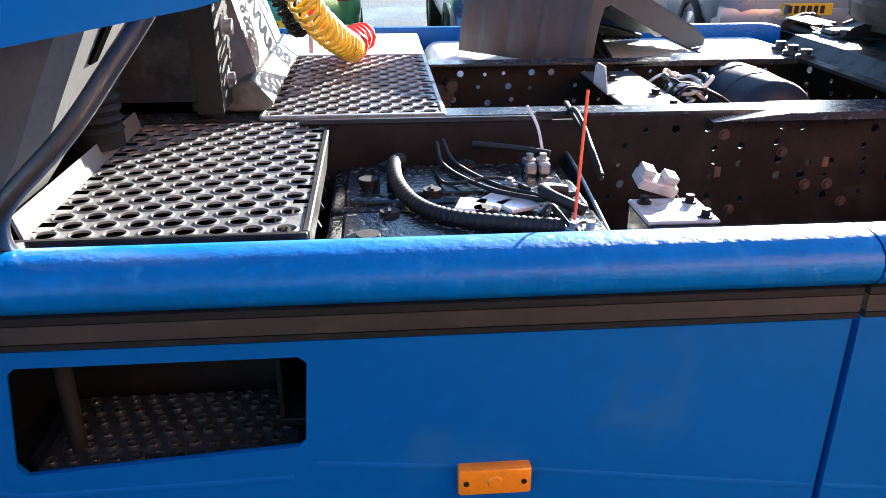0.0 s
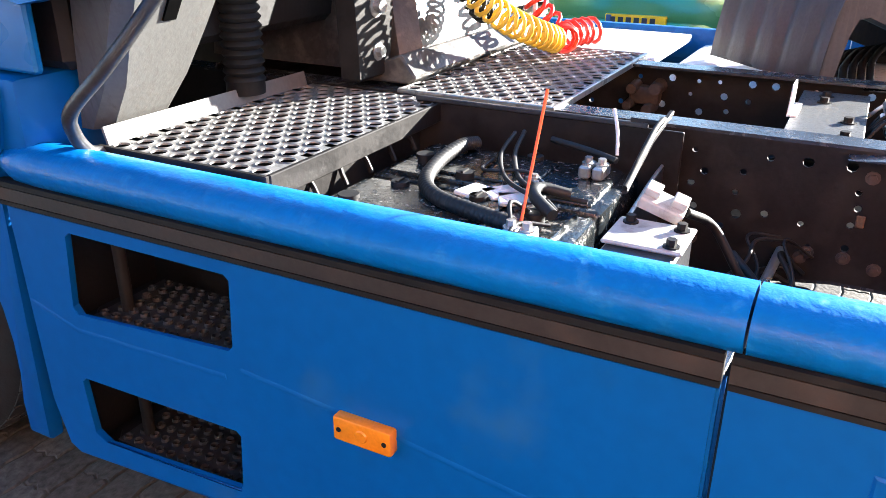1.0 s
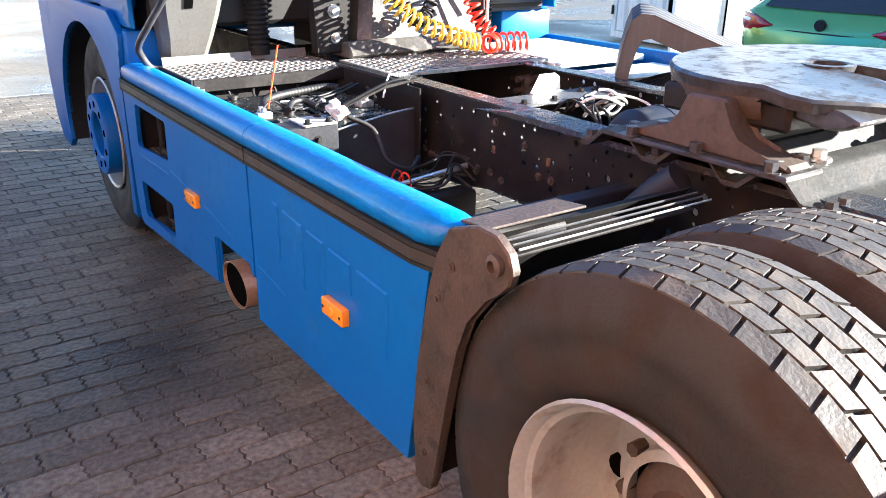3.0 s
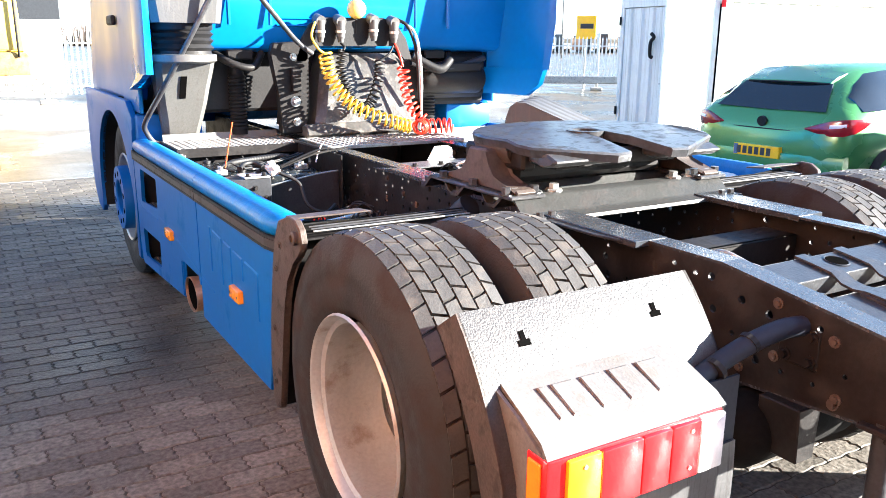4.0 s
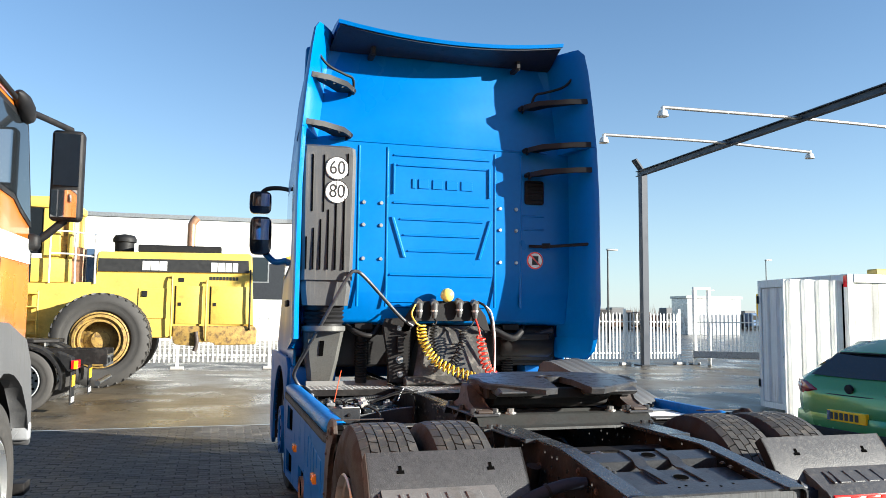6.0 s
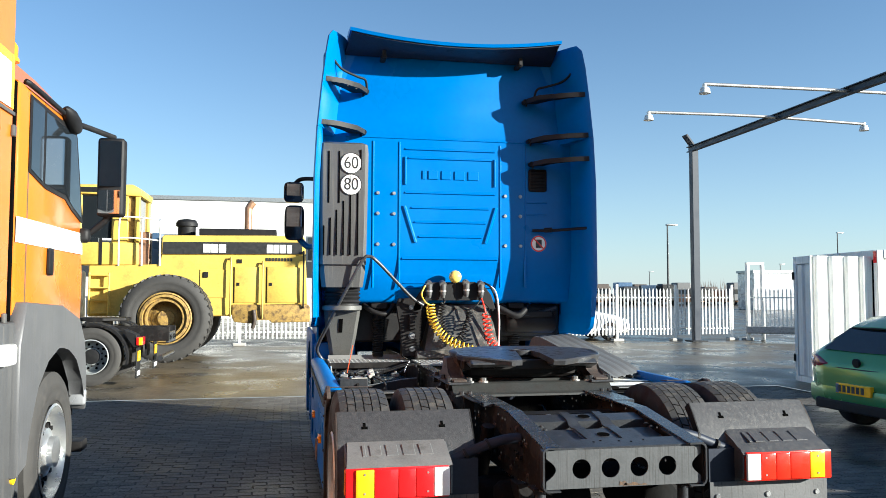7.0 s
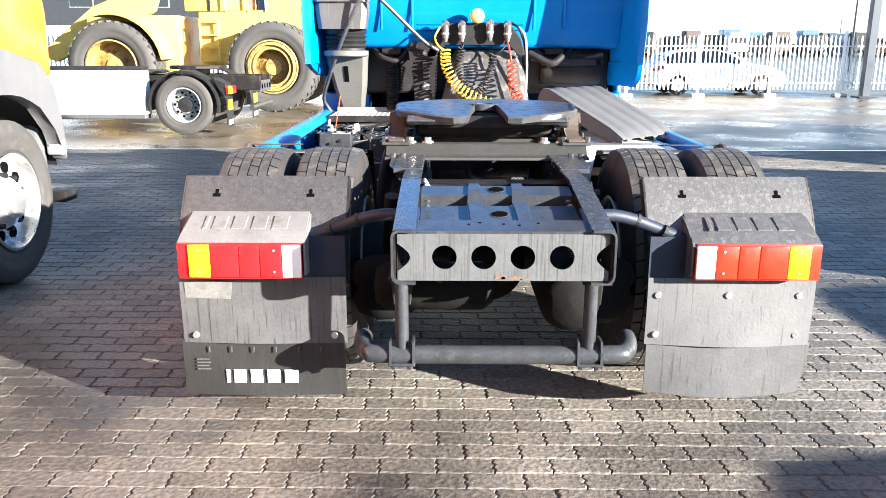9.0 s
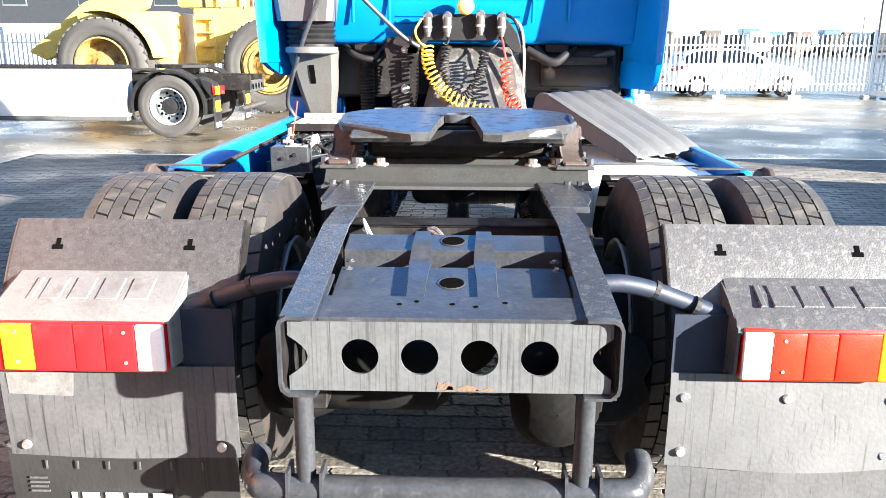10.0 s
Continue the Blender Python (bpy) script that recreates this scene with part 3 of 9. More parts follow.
def rail(side):
    rng = random.Random(5 if side < 0 else 6)
    outer = [(4.6, 0.995), (4.6, 0.66), (1.5, 0.66), (1.3, 0.69), (-0.75, 0.69), (-1.31, 0.732), (-1.31, 0.915), (-0.72, 0.995)]
    holes = []
    for y in np.arange(-1.2, 2.2, 0.083):
        for z in (0.955, 0.91, 0.865, 0.82, 0.77, 0.725):
            top = 0.995 - max(0.0, -0.72 - y) * 0.135
            if rng.random() < 0.7 and z < top - 0.035 and z > 0.735 + max(0.0, -0.75 - y) * 0.08:
                holes.append((float(y) + rng.uniform(-0.02, 0.02), z + rng.uniform(-0.008, 0.008), rng.choice((0.008, 0.009, 0.012, 0.007)), 8))
    b = B()
    x = side * RAIL_X
    add_sheet(b, outer, holes, lambda u, v, w: (x - side * w, u, v), 0.008)
    r = part("frame_rail", b, CHASSIS, truck, "dark brown-black perforated frame rail", 30)
    b = B()
    for z0, line in ((0.0, [(4.6, 0.995), (-0.72, 0.995), (-1.31, 0.915)]), (-0.008, [(4.6, 0.66), (1.5, 0.66), (1.3, 0.69), (-0.75, 0.69), (-1.31, 0.732)])):
        for (ya, za), (yb, zb) in zip(line, line[1:]):
            skin(b, [[(x, ya, za + z0), (x - side * FLANGE, ya, za + z0), (x - side * FLANGE, ya, za + z0 + 0.008), (x, ya, za + z0 + 0.008)],
                     [(x, yb, zb + z0), (x - side * FLANGE, yb, zb + z0), (x - side * FLANGE, yb, zb + z0 + 0.008), (x, yb, zb + z0 + 0.008)]])
    part("flange", b, WET_STEEL, r, "wet blue-grey rail flange")
    # rivets and bolt heads on the web
    b = B()
    for k in range(46):
        y, z = rng.uniform(-1.15, 2.0), rng.choice((0.965, 0.94, 0.89, 0.80, 0.75, 0.735))
        if z < 0.995 - max(0.0, -0.72 - y) * 0.135 - 0.03 and z > 0.7 + max(0.0, -0.75 - y) * 0.08:
            hex_bolt(b, (x, y, z), (side, 0, 0), 0.0095, 0.006)
    part("rail_bolts", b, RUSTY, r, kind="stuff")
    # doubler plates along the rail's top, where the fifth wheel sits
    b = B()
    add_prism(b, [(1.32, 0.985), (1.12, 1.006), (-0.45, 1.006), (-0.45, 0.985)], "x", x - side * 0.075, x + side * 0.055, 0.002)
    part("angle_plate", b, WET_STEEL, r, "wet blue-grey angle plate")
    for (y, z) in ((1.27, 0.84), (0.98, 0.86), (0.7, 0.82)):
        part("wear_plate", add_box(B(), x + side * 0.002 - 0.003, x + side * 0.002 + 0.003, y - 0.009, y + 0.009, z - 0.014, z + 0.014, 0.002), RUST, r, "rust-stained spacer plate")
    return r


for side in (-1, 1):
    rail(side)

# rear closing crossmember with round holes, slightly bent forward at its top
b = B()
Z0, Z1 = 0.738, 0.908
poly = []
for s in (1, -1):
    pts = [(0.372, Z0), (0.372, Z0 + 0.035)] + [(0.372 - 0.045 * math.sin(math.pi * k / 8), Z0 + 0.035 + 0.1 * k / 8) for k in range(1, 8)] + [(0.372, Z0 + 0.135), (0.372, Z1)]
    pts = [(s * u, v) for u, v in pts]
    poly += pts if s > 0 else pts[::-1]
add_sheet(b, poly, [(x, 0.823, 0.0435, 28) for x in (-0.207, -0.069, 0.069, 0.207)], lambda u, v, w: (u, -1.306 + w, v), 0.008)
CM = part("rear_crossmember", b, STREAKED, truck, "grey streaked rear crossmember with four round holes", 30)
b = B()
add_prism(b, [(-1.302, 0.906), (-1.302, 0.916), (-1.185, 0.932), (-1.185, 0.924)], "x", -0.305, 0.305, 0.002)
for s in (-1, 1):
    add_prism(b, [(-1.302, 0.906), (-1.302, 0.9155), (-1.06, 0.9485), (-1.06, 0.94)], "x", s * 0.30, s * 0.375, 0.0)
part("top_plate", b, CHASSIS_BLUE, CM, "blue-grey folded top plate")
for x in (-0.12, -0.08, 0.06, 0.13, 0.005):
    y = -1.23 + random.uniform(-0.02, 0.02)
    z = 0.916 + (y + 1.302) * 0.137
    part("drain_hole", add_cyl(B(), (x, y, z - 0.003), (x, y, z + 0.0015), 0.006, seg=8), VOID, CM)

for s in (-1, 1):
    b = B()
    lip = [(s * 0.31, 0.728), (s * 0.372, 0.728), (s * 0.390, 0.742), (s * 0.394, 0.76), (s * 0.394, 0.90), (s * 0.388, 0.916), (s * 0.372, 0.924), (s * 0.31, 0.924)]
    inn = [(s * 0.31, 0.735), (s * 0.369, 0.735), (s * 0.382, 0.746), (s * 0.386, 0.762), (s * 0.386, 0.898), (s * 0.381, 0.909), (s * 0.369, 0.916), (s * 0.31, 0.916)]
    skin(b, [[(lip[k][0], -1.325, lip[k][1]), (inn[k][0], -1.325, inn[k][1]), (inn[k][0], -1.28, inn[k][1]), (lip[k][0], -1.28, lip[k][1])] for k in range(8)])
    part("rail_end", b, CHASSIS_BLUE, CM, "rounded blue-grey rail end", 50)
for x, w, z0, z1 in ((0.03, 0.04, 0.742, 0.756), (-0.01, 0.02, 0.744, 0.764), (0.085, 0.025, 0.742, 0.750)):
    part("rust_patch", add_prism(B(), [(x - w, z0), (x + w, z0), (x + w * 0.7, z1 - 0.004), (x + w * 0.2, z1), (x - w * 0.3, z1 - 0.006), (x - w * 0.8, z1 - 0.002)], "y", -1.3075, -1.3062), RUST, CM, "orange-brown rust patch")

# drawbar carrier between the rails: two cross bars tied by two straps, with oval holes
DB = part("drawbar_carrier", add_prism(B(), [(-1.176, 0.898), (-0.935, 0.933), (-0.925, 0.930), (-0.925, 0.87), (-0.935, 0.87), (-0.935, 0.923), (-1.176, 0.888)], "x", -0.302, 0.302, 0.002), CHASSIS_BLUE, truck, "blue-grey cross plates between the rail ends")
b = B()
add_prism(b, [(-0.865, 0.962), (-0.75, 0.980), (-0.738, 0.976), (-0.735, 0.90), (-0.745, 0.90), (-0.748, 0.970), (-0.86, 0.953), (-0.858, 0.91), (-0.866, 0.91)], "x", -0.305, 0.305, 0.002)
part("front_bar", b, CHASSIS_BLUE, DB)
part("middle_plate", add_prism(B(), [(-1.18, 0.9065), (-0.96, 0.9385), (-0.95, 0.936), (-0.955, 0.925), (-1.18, 0.896)], "x", -0.118, 0.118, 0.002), CHASSIS_BLUE, DB)
for s in (-1, 1):
    b = B()
    skin(b, [[(s * 0.088 - w, y, z), (s * 0.088 + w, y, z), (s * 0.088 + w, y, z - 0.007), (s * 0.088 - w, y, z - 0.007)] for y, z, w in ((-0.742, 0.989, 0.022), (-0.80, 0.981, 0.024), (-0.862, 0.971, 0.027), (-0.895, 0.950, 0.029), (-0.93, 0.943, 0.03), (-0.965, 0.945, 0.028), (-1.05, 0.934, 0.024), (-1.17, 0.916, 0.022))])
    part("strap", b, CHASSIS_BLUE, DB, "", 30)
    b = B()
    add_prism(b, [(s * 0.14, 0.87), (s * 0.30, 0.87), (s * 0.30, 0.90), (s * 0.2, 0.955), (s * 0.14, 0.955)], "y", -0.80, -0.792)
    part("gusset", b, CHASSIS, DB)
    for k in range(2):
        b = B()
        hex_bolt(b, (s * 0.275, -1.0 + 0.055 * k, 0.945 + 0.006 * k), (0, 0, 1), 0.008, 0.005)
        part("bolt", b, GREASE, DB)
for y, z in ((-0.80, 0.9735), (-1.055, 0.9255)):
    M = Matrix.Translation((0, y, z)) @ Matrix.Rotation(radians(8.2), 4, "X")
    o = part("hole_rim", add_lathe(B(), [(0.031, 0.0), (0.034, 0.002), (0.037, 0.0)], (0, 0, 0), "z", 20), CHASSIS_BLUE, DB, "", 40)
    o.matrix_basis = M
    o = part("hole", add_cyl(B(), (0, 0, -0.003), (0, 0, 0.0015), 0.031, seg=20), VOID, DB)
    o.matrix_basis = M

# underrun bar: round tube hung on two posts
UB = part("underrun_bar", add_tube(B(), [(-0.525, -1.06, 0.435), (-0.52, -1.12, 0.428), (-0.495, -1.18, 0.42), (-0.43, -1.2, 0.418), (0, -1.2, 0.415), (0.41, -1.2, 0.418), (0.475, -1.18, 0.42), (0.50, -1.12, 0.428), (0.505, -1.06, 0.435)], 0.036, 14, 8),
          CHASSIS_BLUE, truck, "grey tubular underrun bar", 50)
for x in (-0.365, 0.335):
    p = part("post", add_cyl(B(), (x, -1.2, 0.44), (x, -1.2, 0.735), 0.025, seg=14), CHASSIS_BLUE, UB, "", 50)
    b = B()
    add_box(b, x - 0.05, x + 0.05, -1.25, -1.15, 0.385, 0.395, 0.003)
    for s in (-1, 1):
        add_prism(b, [(-1.245, 0.385), (-1.155, 0.385), (-1.165, 0.48), (-1.235, 0.48)], "x", x + s * 0.043 - 0.004, x + s * 0.043 + 0.004)
        hex_bolt(b, (x + s * 0.03, -1.23, 0.385), (0, 0, -1), 0.011)
        hex_bolt(b, (x + s * 0.03, -1.17, 0.385), (0, 0, -1), 0.011)
    part("clamp", b, CHASSIS_BLUE, p)
    b = B()
    add_box(b, x - 0.045, x + 0.045, -1.245, -1.155, 0.715, 0.728, 0.002)
    for s in (-1, 1):
        hex_bolt(b, (x + s * 0.028, -1.225, 0.715), (0, 0, -1), 0.01)
    part("foot_plate", b, CHASSIS, p)

# rear axle, springs and under-frame parts
AX = part("rear_axle", add_cyl(B(), (-0.6, REAR_Y, TYRE_R), (0.6, REAR_Y, TYRE_R), 0.075, seg=18), CHASSIS, truck, "dark muddy rear axle", 40)
b = B()
add_lathe(b, [(0.002, -0.19), (0.1, -0.18), (0.17, -0.12), (0.2, 0.0), (0.17, 0.12), (0.1, 0.2), (0.002, 0.21)], (0.0, REAR_Y, TYRE_R - 0.02), "y", 28)
part("differential", b, UNDER_SHADE, AX, "", 50)
for s in (-1, 1):
    b = B()
    prof = [(0.002, 0.0), (0.10, 0.0), (0.13, 0.02), (0.145, 0.07), (0.125, 0.115), (0.148, 0.165), (0.13, 0.22), (0.09, 0.24), (0.002, 0.24)]
    add_lathe(b, prof, (s * 0.46, -0.72, 0.42), "z", 24)
    part("air_spring", b, UNDER_SHADE, AX, "", 50)
    part("brake_drum", add_cyl(B(), (s * 0.50, REAR_Y, TYRE_R), (s * 0.62, REAR_Y, TYRE_R), 0.2, seg=28), BLACK, AX, "", 40)
    b = B()
    add_prism(b, [(0.35, 0.47), (-0.80, 0.40), (-0.80, 0.44), (-0.3, 0.50), (0.35, 0.53)], "x", s * 0.46 - 0.04, s * 0.46 + 0.04, 0.006)
    part("spring_arm", b, BLACK, AX)
    part("shock_absorber", add_cyl(B(), (s * 0.47, -0.42, 0.45), (s * 0.44, -0.55, 0.9), 0.035, seg=12), BLACK, AX, "", 50)
for x, r in ((-0.25, 0.10), (0.28, 0.12)):
    b = B()
    add_lathe(b, [(0.002, -0.25), (r * 0.7, -0.24), (r, -0.2), (r, 0.2), (r * 0.7, 0.24), (0.002, 0.25)], (x, -0.85, 0.58), "x" if x < 0 else "y", 24)
    part("air_tank", b, UNDER_SHADE, truck, "dark compressed-air tank below the frame", 50)

# brackets and tubes that carry the rear mudguards
for s in (-1, 1):
    b = B()
    add_tube(b, [(s * 0.39, -0.98, 0.905), (s * 0.45, -0.97, 0.904), (s * 0.53, -0.955, 0.884), (s * 0.63, -0.94, 0.845), (s * 0.76, -0.94, 0.795)], 0.025, 12, 8)
    t = part("guard_tube", b, NAVY_PIPE, truck, "dark bent tube that carries the mudguard", 50)
    b = B()
    add_box(b, s * 0.388 - 0.004, s * 0.388 + 0.004, -1.03, -0.92, 0.80, 0.90, 0.003)
    for y, z in ((-1.01, 0.82), (-0.94, 0.82), (-1.01, 0.885)):
        hex_bolt(b, (s * 0.392, y, z), (s, 0, 0), 0.011)
    part("tube_foot", b, CHASSIS, t)
    for f, z in ((0.54, 0.882), (0.65, 0.838)):
        part("clip", add_cyl(B(), (s * f, -0.95, z), (s * (f + 0.012), -0.95, z - 0.006), 0.029, seg=14), BLACK, t)
    b = B()
    add_prism(b, [(s * 0.34, 0.55), (s * 0.41, 0.55), (s * 0.42, 0.70), (s * 0.33, 0.70)], "y", -1.02, -0.90, 0.004)
    part("bracket", b, CHASSIS, t)


# rear mudguards with lamp housing, lamp and spray flap
def brand_bars(put, width, height, mat, parent, label="", rise=1.0):
    """Plain raised bars in place of a lettered badge."""
    edges = [0.0, 0.09, 0.31, 0.53, 0.76, 1.0]
    for a, c in zip(edges, edges[1:]):
        m = 0.03 if c > 0.1 else 0.02
        q = [((a + m) * width, 0), ((c - m) * width, 0), ((c - m) * width, height), ((a + m) * width, height)]
        h = [(u + (0.003 if k in (0, 3) else -0.003), v + (0.003 if k < 2 else -0.003)) for k, (u, v) in enumerate(q)]
        bm = B()
        skin(bm, [[put(u - width / 2, v, d) for u, v in ring] for ring, d in ((q, -0.002), (q, 0.0006 * rise), (h, 0.0026 * rise))])
        part("badge_bar", bm, mat, parent, label)


def mudguard(side):
    x0, x1 = side * 0.60, side * 1.262
    g = None
    b = B()
    prof = []
    for k in range(9):
        a = radians(43.5 - 30 * k / 8)
        prof.append((-0.20 - 0.80 * math.cos(a), 0.475 + 0.80 * math.sin(a)))
    prof = [(y, z) for y, z in prof if z > 0.68] + [(-0.970, 0.62)]
    rings = [[(x, y, z) for x in (x0, x1)] for y, z in prof]
    inner = [(y + 0.006, z - 0.004) for y, z in prof]
    skin(b, [[(x0, y, z), (x1, y, z), (x1, yi, zi), (x0, yi, zi)] for (y, z), (yi, zi) in zip(prof, inner)])
    # left guard is smoother, and darker with its shade put into the colour
    g = part("mudguard", b, GUARD if side > 0 else GUARD_SHADED, truck, "grey speckled plastic mudguard behind the rear wheels", 50)
    # turned edge on both sides
    for xe in (x0, x1):
        b = B()
        wd = 0.075 if xe == x1 else 0.04
        skin(b, [[(xe - 0.004, y, z), (xe + 0.004, y, z), (xe + 0.004, y + wd, z - wd * 0.7), (xe - 0.004, y + wd, z - wd * 0.7)] for y, z in prof + ([(-0.965, 0.40)] if xe == x1 else [])])
        part("rolled_edge", b, MUD if xe == x1 else CHASSIS, g, "", 50)
    for u in (0.75, 1.13):
        b = B()
        xx = side * u
        m = Matrix.Translation((xx, -0.2 - 0.80 * math.cos(radians(37)), 0.475 + 0.80 * math.sin(radians(37)))) @ Matrix.Rotation(radians(-37), 4, "X")
        add_box(b, -0.015, 0.015, -0.002, 0.003, -0.008, 0.006, 0, 1, m)
        add_box(b, -0.006, 0.006, -0.002, 0.003, 0.006, 0.026, 0, 1, m)
        part("slot", b, VOID, g)
    # folded lamp housing
    b = B()
    lx0, lx1 = side * 0.742, side * 1.232
    dent = 0.012 if side > 0 else 0.0
    top = [(-0.806, 0.925), (-0.86, 0.905), (-0.96, 0.865), (-1.03, 0.835), (-1.058, 0.812)]
    rings = []
    for k, (y, z) in enumerate(top):
        sh = 0.02 * (4 - k) / 4
        xs = [lx0 + side * sh * 0.5, lx0 + side * 0.12, lx0 + side * 0.3, lx1 - side * sh]
        zs = [z - dent * (k > 1), z - dent * 0.6 * (k == 3), z, z]
        rings.append([(x, y, zz) for x, zz in zip(xs, zs)] + [(x, y + 0.004, zz - 0.008) for x, zz in list(zip(xs, zs))[::-1]])
    skin(b, rings)
    h = part("lamp_housing", b, GUARD_LIGHT if side < 0 else GUARD, g, "light grey lamp housing with raised badge" if side < 0 else "dented speckled lamp housing with raised badge", 40)
    for xx in (lx0 + side * 0.004, lx1 - side * 0.004):
        b = add_prism(B(), [(-0.81, 0.918), (-0.96, 0.858), (-1.052, 0.808), (-1.05, 0.68), (-0.985, 0.67), (-0.86, 0.80)], "x", xx - 0.004, xx + 0.004)
        part("side_cheek", b, GUARD_LIGHT if side < 0 else GUARD, h)
    sl = Vector((0, -0.16, -0.07)).normalized()
    nrm = Vector((0, -0.4, 0.92)).normalized()
    base = Vector((side * 0.985, -0.995, 0.8505))
    brand_bars(lambda u, v, d: base + Vector((u, 0, 0)) - sl * v + nrm * d, 0.35, 0.088, GUARD_LIGHT if side < 0 else GUARD, h, "", 1.1)
    b = B()
    for u in (0.83, 1.1):
        hex_bolt(b, (side * u, -0.845, 0.912), (0, -0.35, 0.94), 0.011, 0.01)
    part("screws", b, STEEL, h)
    if side < 0:
        part("rubber_plug", add_cyl(B(), (-0.68, -0.812, 0.905), (-0.68, -0.822, 0.908), 0.017, seg=16), BLACK, g)
    # rear lamp cluster
    b = B()
    add_box(b, min(side * 0.757, side * 1.235), max(side * 0.757, side * 1.235), -1.062, -0.995, 0.668, 0.812, 0.006, 2)
    L = part("rear_lamp", b, RED_LENS if side < 0 else RED_SUNLIT, g, "rear lamp cluster in red, amber and white", 40)
    red = RED_LENS if side < 0 else RED_SUNLIT
    segs = [(0.757, 0.83, CLEAR_LENS, "reversing_lens", "clear white lens"), (0.832, 0.915, red, "lens", ""), (0.917, 0.995, red, "lens", ""), (0.997, 1.105, red, "lens", ""),
            (1.107, 1.19, YELLOW_LENS, "turn_lens", "amber turn lens")]
    for a, c, mt, nm, lb in segs:
        b = B()
        add_box(b, min(side * a, side * c), max(side * a, side * c), -1.072, -1.055, 0.676, 0.805, 0.004, 2)
        part(nm, b, mt, L, lb, 40)
    b = B()
    for a in (0.86, 1.15):
        for z in (0.70, 0.785):
            add_cyl(b, (side * a, -1.07, z), (side * a, -1.0745, z), 0.005, seg=8)
    part("lens_screws", b, STEEL, L)
    part("side_marker_lens", add_box(B(), side * 1.237 - 0.003, side * 1.237 + 0.003, -1.045, -1.005, 0.69, 0.80, 0.002), ORANGE_LENS, L)
    b = B()
    add_prism(b, [(x0, 0.82), (lx0, 0.82), (lx0, 0.60), (x0, 0.60)], "y", -0.975, -0.967)
    part("inner_panel", b, NAVY_PIPE, g, "dark blue inner panel")
    # flap: upper plate and lower rubber, gently bowed
    rng = random.Random(3)
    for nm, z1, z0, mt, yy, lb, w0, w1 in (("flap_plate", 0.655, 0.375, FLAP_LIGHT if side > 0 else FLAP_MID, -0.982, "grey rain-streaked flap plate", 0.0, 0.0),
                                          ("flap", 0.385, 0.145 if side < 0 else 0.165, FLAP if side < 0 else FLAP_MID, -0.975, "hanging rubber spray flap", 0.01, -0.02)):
        b = B()
        rings = []
        nn = 12
        for j in range(5):
            z = z1 + (z0 - z1) * j / 4
            row = []
            for i in range(nn + 1):
                f = i / nn
                x = x0 + (x1 - x0) * f + side * (w0 + (w1 - w0) * j / 4 * (f if side > 0 else 0))
                bow = 0.018 * math.sin(math.pi * f) * (j / 4) * (1.6 if side > 0 else 0.5) + 0.004 * math.sin(7 * f + j)
                zz = z - (0.012 * math.sin(math.pi * f) if side > 0 and j == 4 and nm == "flap" else 0)
                row.append((x, yy - bow, zz))
            rings.append(row + [(x, y + 0.006, z) for x, y, z in row[::-1]])
        skin(b, rings)
        f = part(nm, b, mt, g, lb, 40)
        if nm == "flap_plate":
            b = B()
            for u in ((0.65, 1.21) if side < 0 else (0.64, 0.92, 1.2)):
                for z in ((0.41,) if side < 0 else (0.42, 0.585)):
                    add_cyl(b, (side * u, -0.985, z), (side * u, -0.994, z), 0.015, 0.012, seg=12)
            part("rivets", b, ALU, f, "", 40)
            if side < 0:
                b = B()
                add_prism(b, [(-1.24, 0.568), (-1.06, 0.562), (-1.052, 0.632), (-1.13, 0.637), (-1.242, 0.63)], "y", -0.9875, -0.984)
                part("label_plate", b, GUARD_LIGHT, f, "pale worn patch")
        elif side < 0:
            brand_bars(lambda u, v, d: Vector((-0.95 + u, -0.987 - d, 0.203 + v)), 0.31, 0.056, LETTER, f, "white badge bar")
            b = B()
            for k in range(6):
                add_box(b, -1.16 + k * 0.09 - 0.002, -1.16 + k * 0.09 + 0.002, -0.9885, -0.985, 0.335, 0.36)
            for k in range(4):
                add_box(b, -1.215, -1.16 - 0.005 * (k % 2), -0.9885, -0.985, 0.26 + k * 0.014, 0.266 + k * 0.014)
            part("moulded_marks", b, GUARD, f, kind="stuff")
    return g


for side in (-1, 1):
    mudguard(side)

